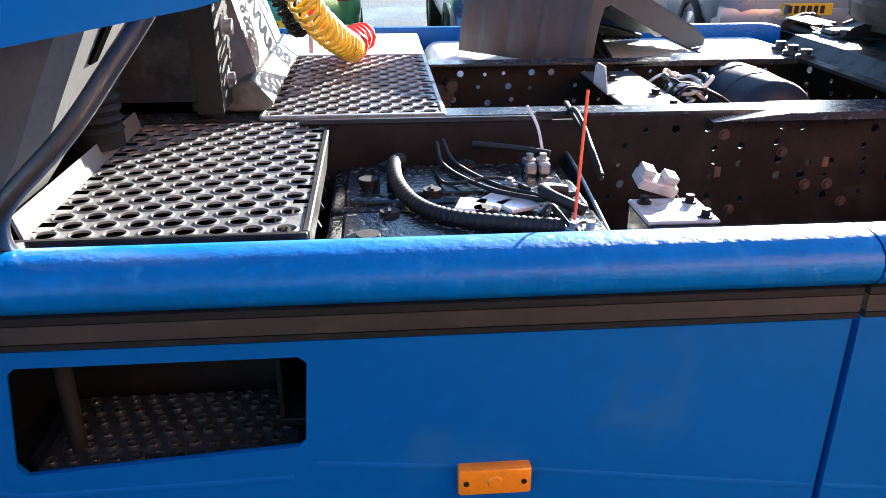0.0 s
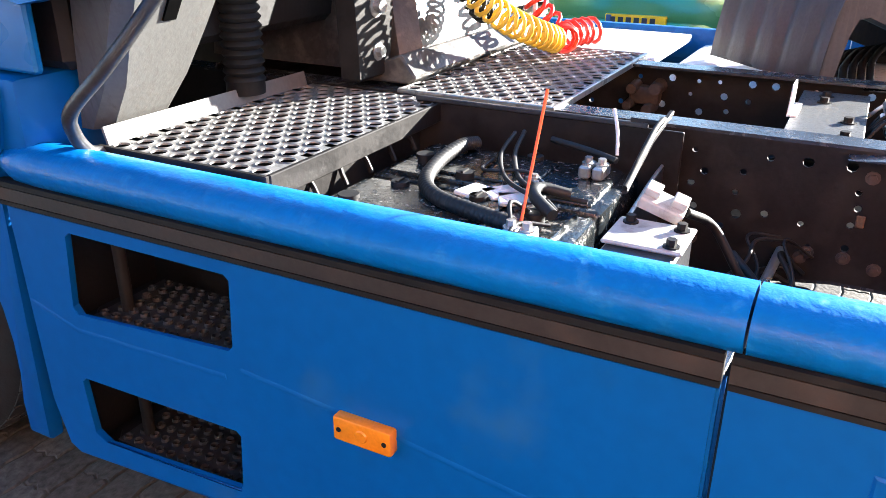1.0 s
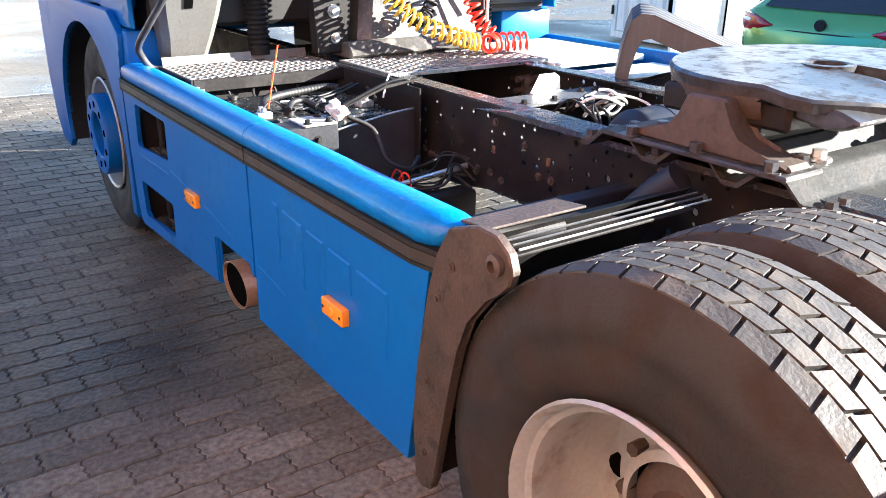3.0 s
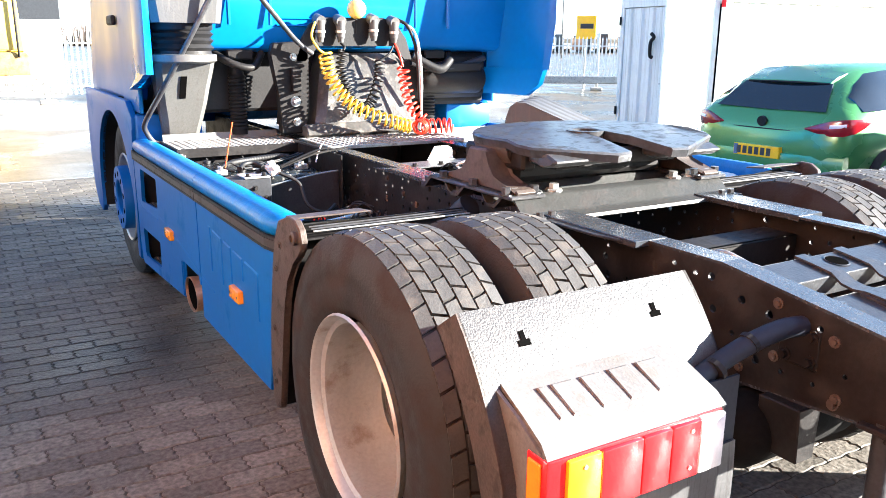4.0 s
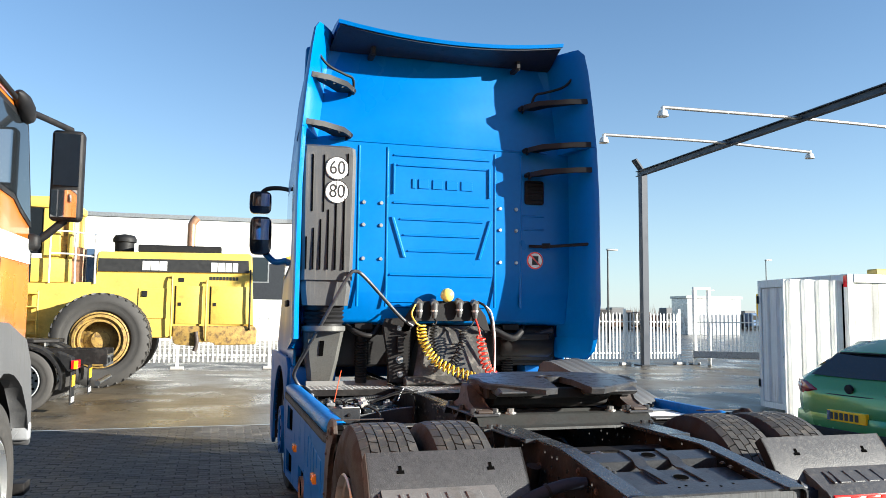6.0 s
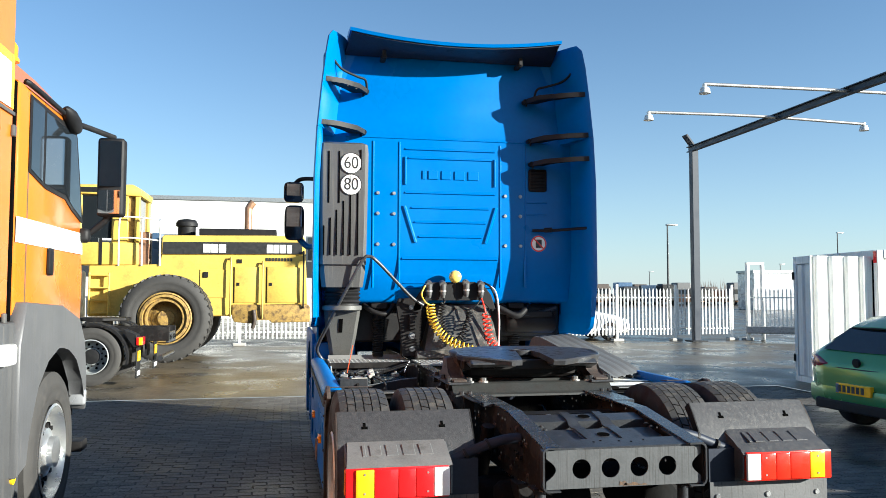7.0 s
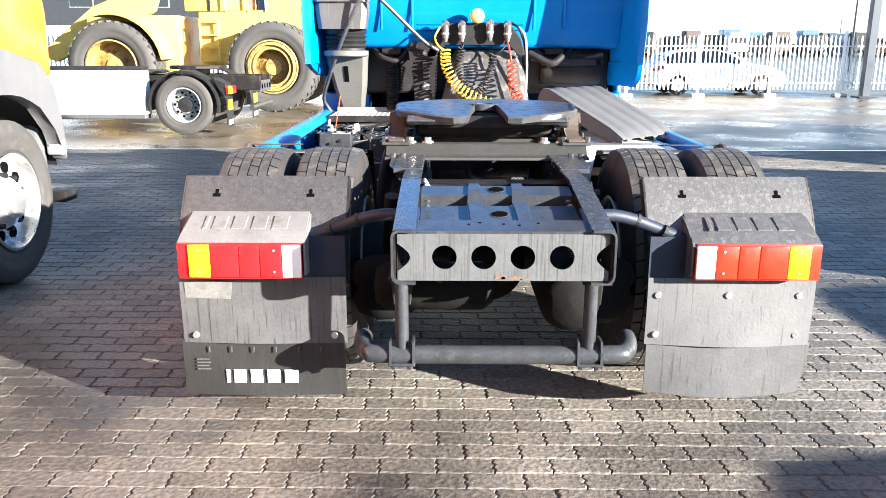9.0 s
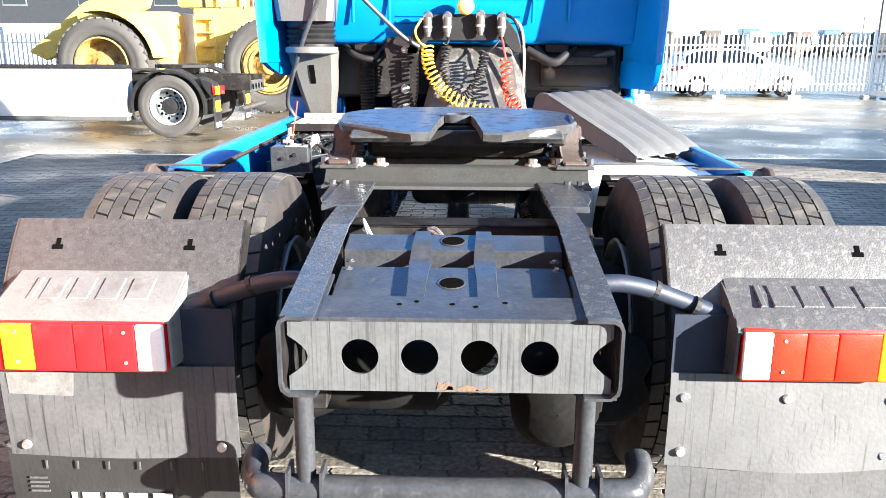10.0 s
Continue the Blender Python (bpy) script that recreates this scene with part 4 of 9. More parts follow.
# front quarter of the rear mudguards, rusty brown
for side in (-1, 1):
    b = B()
    prof = []
    for k in range(10):
        a = radians(-18 + 66 * k / 9)
        prof.append((REAR_Y + 0.66 * math.cos(a), TYRE_R - 0.02 + 0.66 * math.sin(a)))
    xa, xb = side * 0.60, side * 1.252
    skin(b, [[(xa, y, z), (xb, y, z), (xb, y - 0.006, z), (xa, y - 0.006, z)] for y, z in prof])
    g = part("front_guard", b, CHASSIS, truck, "dirty front quarter of the rear mudguard", 50)
    b = B()
    ear = [(0.44, 0.33), (0.447, 0.50), (0.43, 0.64), (0.405, 0.755), (0.385, 0.85), (0.36, 0.938), (0.315, 1.01), (0.22, 1.042), (0.165, 1.04), (0.125, 1.015), (0.112, 0.982), (0.12, 0.95), (0.15, 0.925), (0.19, 0.90), (0.25, 0.827), (0.28, 0.74), (0.305, 0.64), (0.335, 0.50), (0.36, 0.36), (0.375, 0.325), (0.41, 0.31)]
    add_prism(b, ear, "x", side * 1.252 - 0.012, side * 1.252 + 0.012, 0.004)
    part("guard_edge", b, MUD, g, "muddy brown guard edge", 30)
    part("top_sheet", add_prism(B(), [(0.215, 1.034), (0.31, 1.024), (0.31, 1.018), (0.215, 1.028)], "x", side * 1.238, side * 0.98, 0.002), MUD, g, "muddy brown top sheet")
    part("ear_boss", add_lathe(B(), [(0.022, 0.0), (0.022, 0.012), (0.012, 0.016), (0.011, 0.004), (0.001, 0.004)], (side * 1.264, 0.155, 0.985), "x", 16, side), RUSTY, g, "", 40)
    b = B()
    for k, (y, z) in enumerate(((0.40, 0.42), (0.39, 0.62), (0.35, 0.84), (0.30, 0.93))):
        hex_bolt(b, (side * 1.264, y, z), (side, 0, 0), 0.007, 0.005)
    part("rivets", b, RUSTY, g)
    b = B()
    add_prism(b, [(0.215, 0.955), (0.33, 0.965), (0.33, 0.972), (0.215, 0.962)], "x", side * 1.23, side * 0.62, 0.002)
    part("guard_top", b, CHASSIS, g, "dark top strip of the guard")
    for k in (0, 1, 2):
        b = B()
        add_prism(b, [(0.17 + k * 0.02, 0.992 + 0.003 * k), (0.174 + k * 0.02, 0.992 + 0.003 * k), (0.174 + k * 0.02, 0.998 + 0.003 * k), (0.17 + k * 0.02, 0.998 + 0.003 * k)], "x", side * 1.2, side * 0.62, 0.002)
        part("carrier_strip", b, STEEL if k == 0 else GREASE, g, "thin bright carrier strip" if k == 0 else "thin dark carrier strip")
    b = B()
    add_tube(b, [(side * 1.19, 0.29, 0.985), (side * 1.12, 0.28, 0.98), (side * 1.0, 0.27, 0.975)], 0.022, 12)
    part("end_cap", b, BLACK, g, "", 50)


# side skirts: flat panel with openings, black strip, round top rail
def rounded(u0, u1, v0, v1, r, n=4):
    """Corner-rounded rectangle as a polygon."""
    out = []
    for cu, cv, a0 in ((u1 - r, v1 - r, 0), (u0 + r, v1 - r, 90), (u0 + r, v0 + r, 180), (u1 - r, v0 + r, 270)):
        out += [(cu + r * math.cos(radians(a0 + 90 * k / n)), cv + r * math.sin(radians(a0 + 90 * k / n))) for k in range(n + 1)]
    return out


def add_window_sheet(bm, outer, openings, put, thick):
    loops = [outer] + openings
    sides = []
    for w in (0.0, thick):
        rings = [[bm.verts.new(put(u, v, w)) for u, v in lp] for lp in loops]
        edges = [bm.edges.new((r[i], r[(i + 1) % len(r)])) for r in rings for i in range(len(r))]
        bmesh.ops.triangle_fill(bm, use_beauty=True, use_dissolve=True, edges=edges)
        sides.append(rings)
    for a, c in zip(*sides):
        for i in range(len(a)):
            j = (i + 1) % len(a)
            bm.faces.new((a[i], a[j], c[j], c[i]))
    return bm


def skirt(side):
    X = side * 1.262
    put = lambda u, v, w: (X - side * w, u, v)
    top = 0.885
    WIN_A = [(2.285, 0.685), (2.71, 0.655), (2.725, 0.675), (2.705, 0.845), (2.69, 0.858), (2.275, 0.858), (2.26, 0.845), (2.27, 0.70)]
    WIN_B = [(2.30, 0.355), (2.70, 0.325), (2.735, 0.345), (2.745, 0.485), (2.73, 0.50), (2.29, 0.51), (2.275, 0.498), (2.285, 0.37)]
    front = [(1.412, top), (1.412, 0.49), (1.435, 0.49), (1.455, 0.525), (1.77, 0.525), (1.785, 0.515), (1.785, 0.335), (2.25, 0.305), (2.80, 0.262), (2.835, 0.28), (2.865, 0.40), (2.875, top)]
    b = B()
    add_window_sheet(b, front, [WIN_A, WIN_B] if side < 0 else [], put, 0.022)
    bmesh.ops.bevel(b, geom=[e for e in b.edges if e.calc_length() > 0.015 and len(e.link_faces) == 2 and e.calc_face_angle(0) > 1.0], offset=0.005, segments=2, affect="EDGES")
    A = part("front_panel", b, BLUE, truck, "blue front side skirt panel with two step openings", 40)
    rear = [(0.36, top), (0.375, 0.365), (0.40, 0.352), (1.385, 0.345), (1.402, 0.355), (1.402, top)]
    b = B()
    xs = lambda u: 0.0 if u > 0.46 else 0.02 * ((0.46 - u) / 0.12) ** 2
    n = 14
    rings = []
    for k in range(n + 1):
        u = 1.402 + (0.395 - 1.402) * k / n
        ub = u + 0.08 * (k / n) ** 5
        rings.append([(X - side * xs(ub), ub, 0.348 + 0.006 * k / n), (X - side * xs((u + ub) / 2), u * 0.6 + ub * 0.4, 0.66), (X - side * (0.0 + xs(u)), u, top), (X - side * (0.022 + xs(u)), u, top), (X - side * (0.022 + xs((u + ub) / 2)), u * 0.6 + ub * 0.4, 0.66), (X - side * (0.022 + xs(ub)), ub, 0.348 + 0.006 * k / n)])
    skin(b, rings)
    bmesh.ops.bevel(b, geom=[e for e in b.edges if len(e.link_faces) == 2 and e.calc_face_angle(0) > 1.0], offset=0.004, segments=2, affect="EDGES")
    R = part("rear_panel", b, BLUE, truck, "blue rear side skirt panel with raised badge bars", 40)
    # moulded crease lines
    for pr, lines in ((A, [[(2.26, 0.655), (1.98, 0.63), (1.42, 0.555)], [(2.86, 0.66), (2.72, 0.62), (2.30, 0.63)]]), (R, [[(1.40, 0.555), (1.18, 0.525)]])):
        b = B()
        for ln in lines:
            for (ua, va), (ub, vb) in zip(ln, ln[1:]):
                skin(b, [[(X - side * 0.001, u, v - 0.012), (X + side * 0.0022, u, v), (X - side * 0.001, u, v + 0.008)] for u, v in ((ua, va), (ub, vb))])
        part("crease", b, BLUE, pr, "", 60)
    b = B()
    for (ua, za, zb), (uc, zc, zd) in (((1.215, 0.815, 0.62), (1.185, 0.812, 0.618)), ((1.15, 0.808, 0.612), (1.02, 0.798, 0.60)), ((0.99, 0.796, 0.598), (0.89, 0.79, 0.592)), ((0.86, 0.786, 0.70), (0.74, 0.78, 0.69)), ((0.71, 0.778, 0.60), (0.56, 0.768, 0.585))):
        q = [(ua, zb), (uc, zd), (uc, zc), (ua, za)]
        i = [(ua - 0.004, zb + 0.004), (uc + 0.004, zd + 0.004), (uc + 0.004, zc - 0.004), (ua - 0.004, za - 0.004)]
        b = B()
        skin(b, [[(X + side * d, u, v) for u, v in r] for r, d in ((q, -0.002), (q, 0.001), (i, 0.0045))])
        part("badge_bar", b, BLUE, R)
    # black ribbed strip
    for u0, u1, pr in ((1.412, 2.885, A), (0.345, 1.402, R)):
        for k, (z0, z1, mt) in enumerate(((0.886, 0.895, BLACK), (0.897, 0.925, STRIP), (0.927, 0.938, BLACK))):
            b = B()
            n = 10
            rings = []
            for q in range(n + 1):
                u = u0 + (u1 - u0) * q / n
                o = xs(u) if u < 0.5 else 0.0
                rings.append([(X - side * (o - 0.008), u, z0), (X - side * (o - 0.008), u, z1), (X - side * (o + 0.02), u, z1), (X - side * (o + 0.02), u, z0)])
            skin(b, rings)
            part("strip", b, mt, pr, "black rubber strip with brown dust")
    # round top rail, ends capped and bent inward
    for u0, u1, pr in ((1.392, 2.90, A), (0.345, 1.388, R)):
        b = B()
        sec = [(0.0, 0.94), (0.010, 0.955), (0.013, 0.975), (0.008, 0.990), (-0.008, 1.003), (-0.03, 1.011), (-0.06, 1.013), (-0.09, 1.006), (-0.112, 0.99), (-0.115, 0.96), (-0.03, 0.93)]
        if side > 0:
            sec = [(0.0, 0.94), (0.010, 0.955), (0.013, 0.975), (0.006, 0.992), (-0.008, 1.0), (-0.03, 1.003), (-0.045, 1.0), (-0.05, 0.98), (-0.05, 0.90), (-0.045, 0.88), (-0.03, 0.88)]
        rings = []
        n = 22
        for q in range(n + 1):
            u = u0 + (u1 - u0) * q / n
            o = xs(u) if u < 0.5 else 0.0
            k = 1.0
            if q == 0 and u0 < 1 or q == n and u1 > 2:
                k = 0.55
            elif q == 1 and u0 < 1 or q == n - 1 and u1 > 2:
                k = 0.93
            rings.append([(X + side * ((a + 0.05) * k - 0.05 - o), u, 0.975 + (v - 0.975) * k) for a, v in sec])
        skin(b, rings)
        part("top_rail", b, BLUE_RAIL, pr, "rounded blue top rail with worn paint", 60)
    # side markers
    for y, z, pr in ((1.976, 0.617, A), (0.819, 0.62, R)):
        b = B()
        add_box(b, X - 0.004 if side > 0 else X - 0.022, X + 0.022 if side > 0 else X + 0.004, y - 0.06, y + 0.06, z - 0.025, z + 0.025, 0.005, 2)
        M = part("side_marker", b, ORANGE_LENS, pr, "orange side marker lamp", 40)
        b = B()
        add_cyl(b, (X + side * 0.022, y, z), (X + side * 0.025, y, z), 0.013, 0.011, 14)
        part("reflector_ring", b, ORANGE_LENS, M)
        b = B()
        for d in (-0.047, 0.047):
            add_cyl(b, (X + side * 0.021, y + d, z), (X + side * 0.0235, y + d, z), 0.005, seg=8)
        part("screws", b, BLACK, M)
    if side > 0:
        return A
    # step wells behind the openings
    for (z, zb), tilt in (((0.655, 0.87), 0.0), ((0.325, 0.52), 0.0)):
        for bx in ((X + 0.024, X + 0.30, 2.22, 2.80, z - 0.06, z - 0.05), (X + 0.29, X + 0.30, 2.22, 2.80, z - 0.05, zb), (X + 0.024, X + 0.29, 2.79, 2.80, z - 0.05, zb), (X + 0.024, X + 0.29, 2.22, 2.23, z - 0.05, zb)):
            part("well_wall", add_box(B(), *bx), BLACK, A, "dark step well wall")
        b = B()
        nu, nv, c = 12, 6, 0.034
        add_perforated(b, nu, nv, lambda u, v, w: (X + 0.035 + v * c, 2.30 + u * c, z - 0.012 + w * c), 0.26, 0.22, 0.3)
        st = part("step_tread", b, CHASSIS_BLUE, A, "dark perforated step tread")
        b = B()
        add_prism(b, [(X + 0.03, 2.285), (X + 0.03, 2.70), (X + 0.07, 2.735), (X + 0.245, 2.735), (X + 0.245, 2.27)], "z", z - 0.04, z - 0.014, 0.003)
        part("step_frame", b, BLACK, A)
        part("step_post", add_cyl(B(), (X + 0.09, 2.66, z - 0.05), (X + 0.09, 2.66, zb), 0.014, seg=10), CHASSIS, A, "", 50)
    # exhaust outlet, oval, in its cut-out
    b = B()
    rings = []
    for x, sc in ((-0.95, 0.85), (-1.18, 0.95), (-1.268, 1.0), (-1.268, 0.95), (-1.15, 0.90), (-1.0, 0.6)):
        rings.append([(x, 1.60 + 0.115 * sc * math.cos(w) - 0.1 * (x + 1.268) * 0, 0.40 + 0.083 * sc * math.sin(w)) for w in [2 * math.pi * k / 32 for k in range(32)]])
    skin(b, rings, cap0=False, cap1=True)
    E = part("exhaust_pipe", b, TAN, truck, "oval heat-tinted exhaust outlet below the skirt", 50)
    # black disc just inside the lip stands for the pipe's unlit inside
    b = B()
    skin(b, [[(-1.256 + d, 1.60 + 0.1085 * math.cos(w), 0.40 + 0.0775 * math.sin(w)) for w in [2 * math.pi * k / 32 for k in range(32)]] for d in (0.0, 0.01)])
    part("pipe_mouth", b, VOID, E, "black disc for the shade inside the pipe")
    return A


for side in (-1, 1):
    skirt(side)

# ---- deck behind the cab ----
b = B()
NU, NV = 8, 18
add_perforated(b, NU, NV, lambda u, v, w: (-1.13 + v * 0.72 / NV, 2.272 + u * 0.425 / NU, 1.0 + w * 0.035), 0.33, 0.06, 0.05, 1.25)
P1 = part("catwalk_plate", b, TREADPLATE, truck, "dark perforated steel catwalk plate", 35)
# folded edges in chassis colour, darker than the plate: shade put into colour
b = B()
add_box(b, -1.142, -1.13, 2.262, 2.71, 0.945, 1.004, 0.002)
add_box(b, -1.13, -0.408, 2.26, 2.272, 0.955, 1.004, 0.002)
add_box(b, -0.412, -0.40, 2.272, 2.70, 0.975, 1.003, 0.002)
part("edge_angle", b, CHASSIS, P1, "folded plate edge darkened for shade")
b = B()
add_prism(b, [(2.697, 0.992), (2.703, 0.99), (2.716, 1.034), (2.710, 1.038)], "x", -1.12, -0.43, 0.001)
part("kick_strip", b, GREY_PLASTIC, P1, "grey bent kick strip")
b = B()
for y in (2.32, 2.42, 2.53, 2.64):
    hex_bolt(b, (-1.142, y, 0.972), (-1, 0, 0), 0.009, 0.006)
part("bolts", b, RUSTY, P1)
b = B()
NU, NV = 8, 21
add_perforated(b, NU, NV, lambda u, v, w: (-0.375 + v * 0.86 / NV, 1.99 + u * 0.435 / NU, 1.006 + w * 0.035), 0.33, 0.06, 0.05, 1.25)
P2 = part("catwalk_plate", b, TREADPLATE, truck, "dark perforated steel plate between the frame rails", 35)
b = B()
add_box(b, -0.38, 0.49, 1.978, 1.99, 0.99, 1.009, 0.002)
add_box(b, -0.392, -0.375, 1.98, 2.43, 0.995, 1.01, 0.002)
add_box(b, 0.485, 0.497, 1.98, 2.43, 0.98, 1.009, 0.002)
add_box(b, -0.38, 0.49, 2.425, 2.435, 0.99, 1.009, 0.002)
part("edge_angle", b, STEEL, P2, "worn bright plate edge")

# battery box with two batteries and cables
BOX = part("battery_tray", add_box(B(), -1.12, -0.42, 1.62, 2.30, 0.60, 0.615, 0.002), CHASSIS, truck, "dark steel battery tray")
BOX.matrix_basis = Matrix.Translation((-0.03, 0.03, 0.05))
part("tray_side", add_box(B(), -0.43, -0.42, 1.62, 2.30, 0.615, 0.955, 0.002), CHASSIS, BOX)
part("tray_side", add_box(B(), -1.12, -0.43, 2.29, 2.30, 0.615, 0.93, 0.002), CHASSIS, BOX)
part("tray_front", add_prism(B(), [(-1.12, 0.615), (-0.43, 0.615), (-0.42, 0.87), (-0.55, 0.86), (-0.93, 0.80), (-1.12, 0.78)], "y", 1.655, 1.663, 0.002), CHASSIS_BLUE, BOX)
part("worn_edge", add_tube(B(), [(-0.42, 1.659, 0.873), (-0.55, 1.659, 0.863), (-0.93, 1.659, 0.803), (-1.12, 1.659, 0.783)], 0.0045, 6, 2), STEEL, BOX, "bright worn tray edge", 60)
part("loop_bar", add_tube(B(), [(-0.74, 1.66, 0.915), (-0.66, 1.66, 0.945), (-0.55, 1.66, 0.982), (-0.47, 1.66, 0.99), (-0.43, 1.67, 0.97), (-0.43, 1.74, 0.97)], 0.006, 6, 4), BLACK, BOX, "thin bent frame bar", 60)
part("tray_lip", add_box(B(), -0.436, -0.424, 1.70, 2.30, 0.955, 0.967, 0.002), CHASSIS_BLUE, BOX)
b = B()
add_prism(b, [(-0.39, 0.993), (-0.56, 0.973), (-0.74, 0.91), (-0.743, 0.902), (-0.565, 0.963), (-0.39, 0.983)], "y", 1.654, 1.665, 0.002)
part("tray_rim", b, CHASSIS, BOX, "worn tray rim")
for x0, x1, k in ((-1.10, -0.80, 0), (-0.78, -0.50, 1)):
    b = B()
    add_box(b, x0, x1, 1.69, 2.22, 0.62, 0.868, 0.012, 2)
    add_box(b, x0 + 0.02, x1 - 0.02, 1.72, 2.19, 0.86, 0.878, 0.006)
    bt = part("battery", b, BATTERY, BOX, "wet dirty black truck battery", 40)
    b = B()
    add_box(b, x0 + 0.05, x1 - 0.05, 1.86, 2.12, 0.876, 0.884, 0.003)
    part("lid_strip", b, BATTERY, bt)
    for y in (1.78, 2.14):
        c = Vector(((x0 + x1) / 2 + (0.05 if y < 2 else -0.03), y, 0.878))
        b = B()
        add_cyl(b, c, c + Vector((0, 0, 0.016)), 0.019, 0.017, 14)
        add_cyl(b, c + Vector((0, 0, 0.012)), c + Vector((0, 0, 0.020)), 0.022, 0.021, 16)
        part("terminal_cap", b, BLACK, bt, "", 40)
    b = B()
    for y in (1.72, 1.75):
        xc = x0 + 0.09 if k == 0 else x1 - 0.09
        add_box(b, xc - 0.03, xc + 0.03, y + 0.02, y + 0.045, 0.878, 0.905, 0.004)
        hex_bolt(b, (xc, y + 0.032, 0.905), (0, 0, 1), 0.009)
    part("pole_clamp", b, STEEL, bt, "grey battery clamp")
rng = random.Random(31)
for x0, x1 in ((-1.10, -0.80), (-0.78, -0.50)):
    for k in range(4):
        x, y = x0 + 0.05 + (k % 2) * (x1 - x0 - 0.1), 1.83 + 0.09 * k
        b = B()
        add_cyl(b, (x, y, 0.876), (x, y, 0.892), 0.021, 0.019, 14)
        add_box(b, x - 0.015, x + 0.015, y - 0.003, y + 0.003, 0.891, 0.896)
        part("cell_cap", b, BLACK, BOX, "", 40)
for k in range(3):
    x, y = -1.05 + 0.2 * k, 2.235
    part("handle_loop", add_tube(B(), [(x, y, 0.86), (x + 0.01, y + 0.02, 0.90), (x + 0.09, y + 0.02, 0.90), (x + 0.10, y, 0.86)], 0.006, 6, 4), BLACK, BOX, "", 60)
for k in range(4):
    x, y = rng.uniform(-0.95, -0.6), rng.uniform(1.72, 1.85)
    a = rng.uniform(0, 6.3)
    d = Vector((math.cos(a), math.sin(a), 0)) * rng.uniform(0.08, 0.16)
    p = Vector((x, y, 0.895))
    part("cable", add_tube(B(), [p, p + d * 0.5 + Vector((0, 0, rng.uniform(0.01, 0.035))), p + d + Vector((-d.y, d.x, 0)) * 0.4, p + d * 1.5 + Vector((0, 0, -0.005))], rng.choice((0.004, 0.005, 0.007)), 8, 6), CABLE, BOX, "", 60)
    if k % 2:
        b = B()
        q = p + d * 0.3
        add_box(b, -0.02, 0.02, -0.012, 0.012, -0.006, 0.008, 0.002, 1, Matrix.Translation(q) @ Matrix.Rotation(a, 4, "Z"))
        hex_bolt(b, q + Vector((0, 0, 0.008)), (0, 0, 1), 0.007, 0.006)
        part("cable_lug", b, STEEL, BOX, "grey cable lug")
b = B()
run = smooth_path([Vector(p) for p in ((-0.545, 2.07, 0.90), (-0.60, 2.085, 0.905), (-0.72, 2.08, 0.90), (-0.84, 2.045, 0.896), (-0.91, 1.98, 0.895), (-0.955, 1.88, 0.898), (-0.985, 1.79, 0.90))], 24)
skin(b, [[p + u * r * math.cos(math.pi * q / 6) + w * r * math.sin(math.pi * q / 6) for q in range(12)] for p, u, w, r in
         [(Vector(p), *ring_frame(Vector(run[min(i + 1, len(run) - 1)]) - Vector(run[max(i - 1, 0)])), 0.0165 if i % 3 else 0.0145) for i, p in enumerate(run)]])
part("battery_cable", b, CABLE, BOX, "thick ribbed black battery conduit", 60)
cables = [([(-0.50, 1.97, 0.93), (-0.6, 1.95, 0.905), (-0.74, 1.88, 0.90), (-0.82, 1.80, 0.90), (-0.9, 1.74, 0.905)], 0.0055), ([(-0.52, 1.985, 0.93), (-0.62, 1.975, 0.905), (-0.76, 1.90, 0.9), (-0.84, 1.80, 0.9)], 0.005),
          ([(-0.80, 1.75, 0.905), (-0.83, 1.80, 0.92), (-0.88, 1.79, 0.92), (-0.92, 1.74, 0.905)], 0.012), ([(-0.5, 1.9, 0.92), (-0.53, 1.8, 0.915), (-0.56, 1.73, 0.91)], 0.008)]
for pts, r in cables:
    part("cable", add_tube(B(), pts, r, 8, 8), CABLE, BOX, "", 60)
b = B()
add_tube(b, [(-0.52, 1.74, 0.91), (-0.50, 1.75, 0.96), (-0.47, 1.77, 1.0)], 0.004, 6, 6)
part("thin_cable", b, CLEAR_LENS, BOX)
# pale chips on the battery top, a white highlight put in as shapes
b = B()
for k in range(3):
    add_box(b, -0.86 + k * 0.05, -0.80 + k * 0.05, 1.83 + 0.02 * k, 1.9 + 0.02 * k, 0.882, 0.892, 0.003, 1, Matrix.Translation((-0.8, 1.86, 0.89)) @ Matrix.Rotation(0.5 + 0.4 * k, 4, "Z") @ Matrix.Translation((0.8, -1.86, -0.89)))
part("torn_label", b, CLEAR_LENS, BOX, "pale chips for a white highlight")
part("dip_rod", add_cyl(B(), (-0.985, 1.775, 0.90), (-0.94, 1.755, 1.135), 0.003, seg=8), RED_ROD, BOX, "thin orange-red plastic rod")
b = B()
for y in (1.66, 1.72):
    add_cyl(b, (-1.09, y + 0.5, 0.88), (-1.09, y + 0.5, 0.93), 0.008, seg=6)
add_box(b, -1.11, -1.07, 2.18, 2.26, 0.875, 0.885, 0.002)
part("hold_down", b, STEEL, BOX)
# junction box with a plug beside the battery tray
b = B()
add_box(b, -0.99, -0.77, 1.475, 1.60, 0.72, 0.895, 0.005, 1)
JB = part("junction_box", b, CHASSIS_BLUE, truck, "grey steel junction box with pale lid", 30)
JB.matrix_basis = Matrix.Translation((-0.10, 0.06, 0.045))
part("lid", add_box(B(), -0.90, -0.775, 1.468, 1.605, 0.896, 0.904, 0.003), PALE, JB, "pale grey lid")
b = B()
for x, y in ((-0.88, 1.49), (-0.80, 1.49), (-0.80, 1.58)):
    hex_bolt(b, (x, y, 0.904), (0, 0, 1), 0.009)
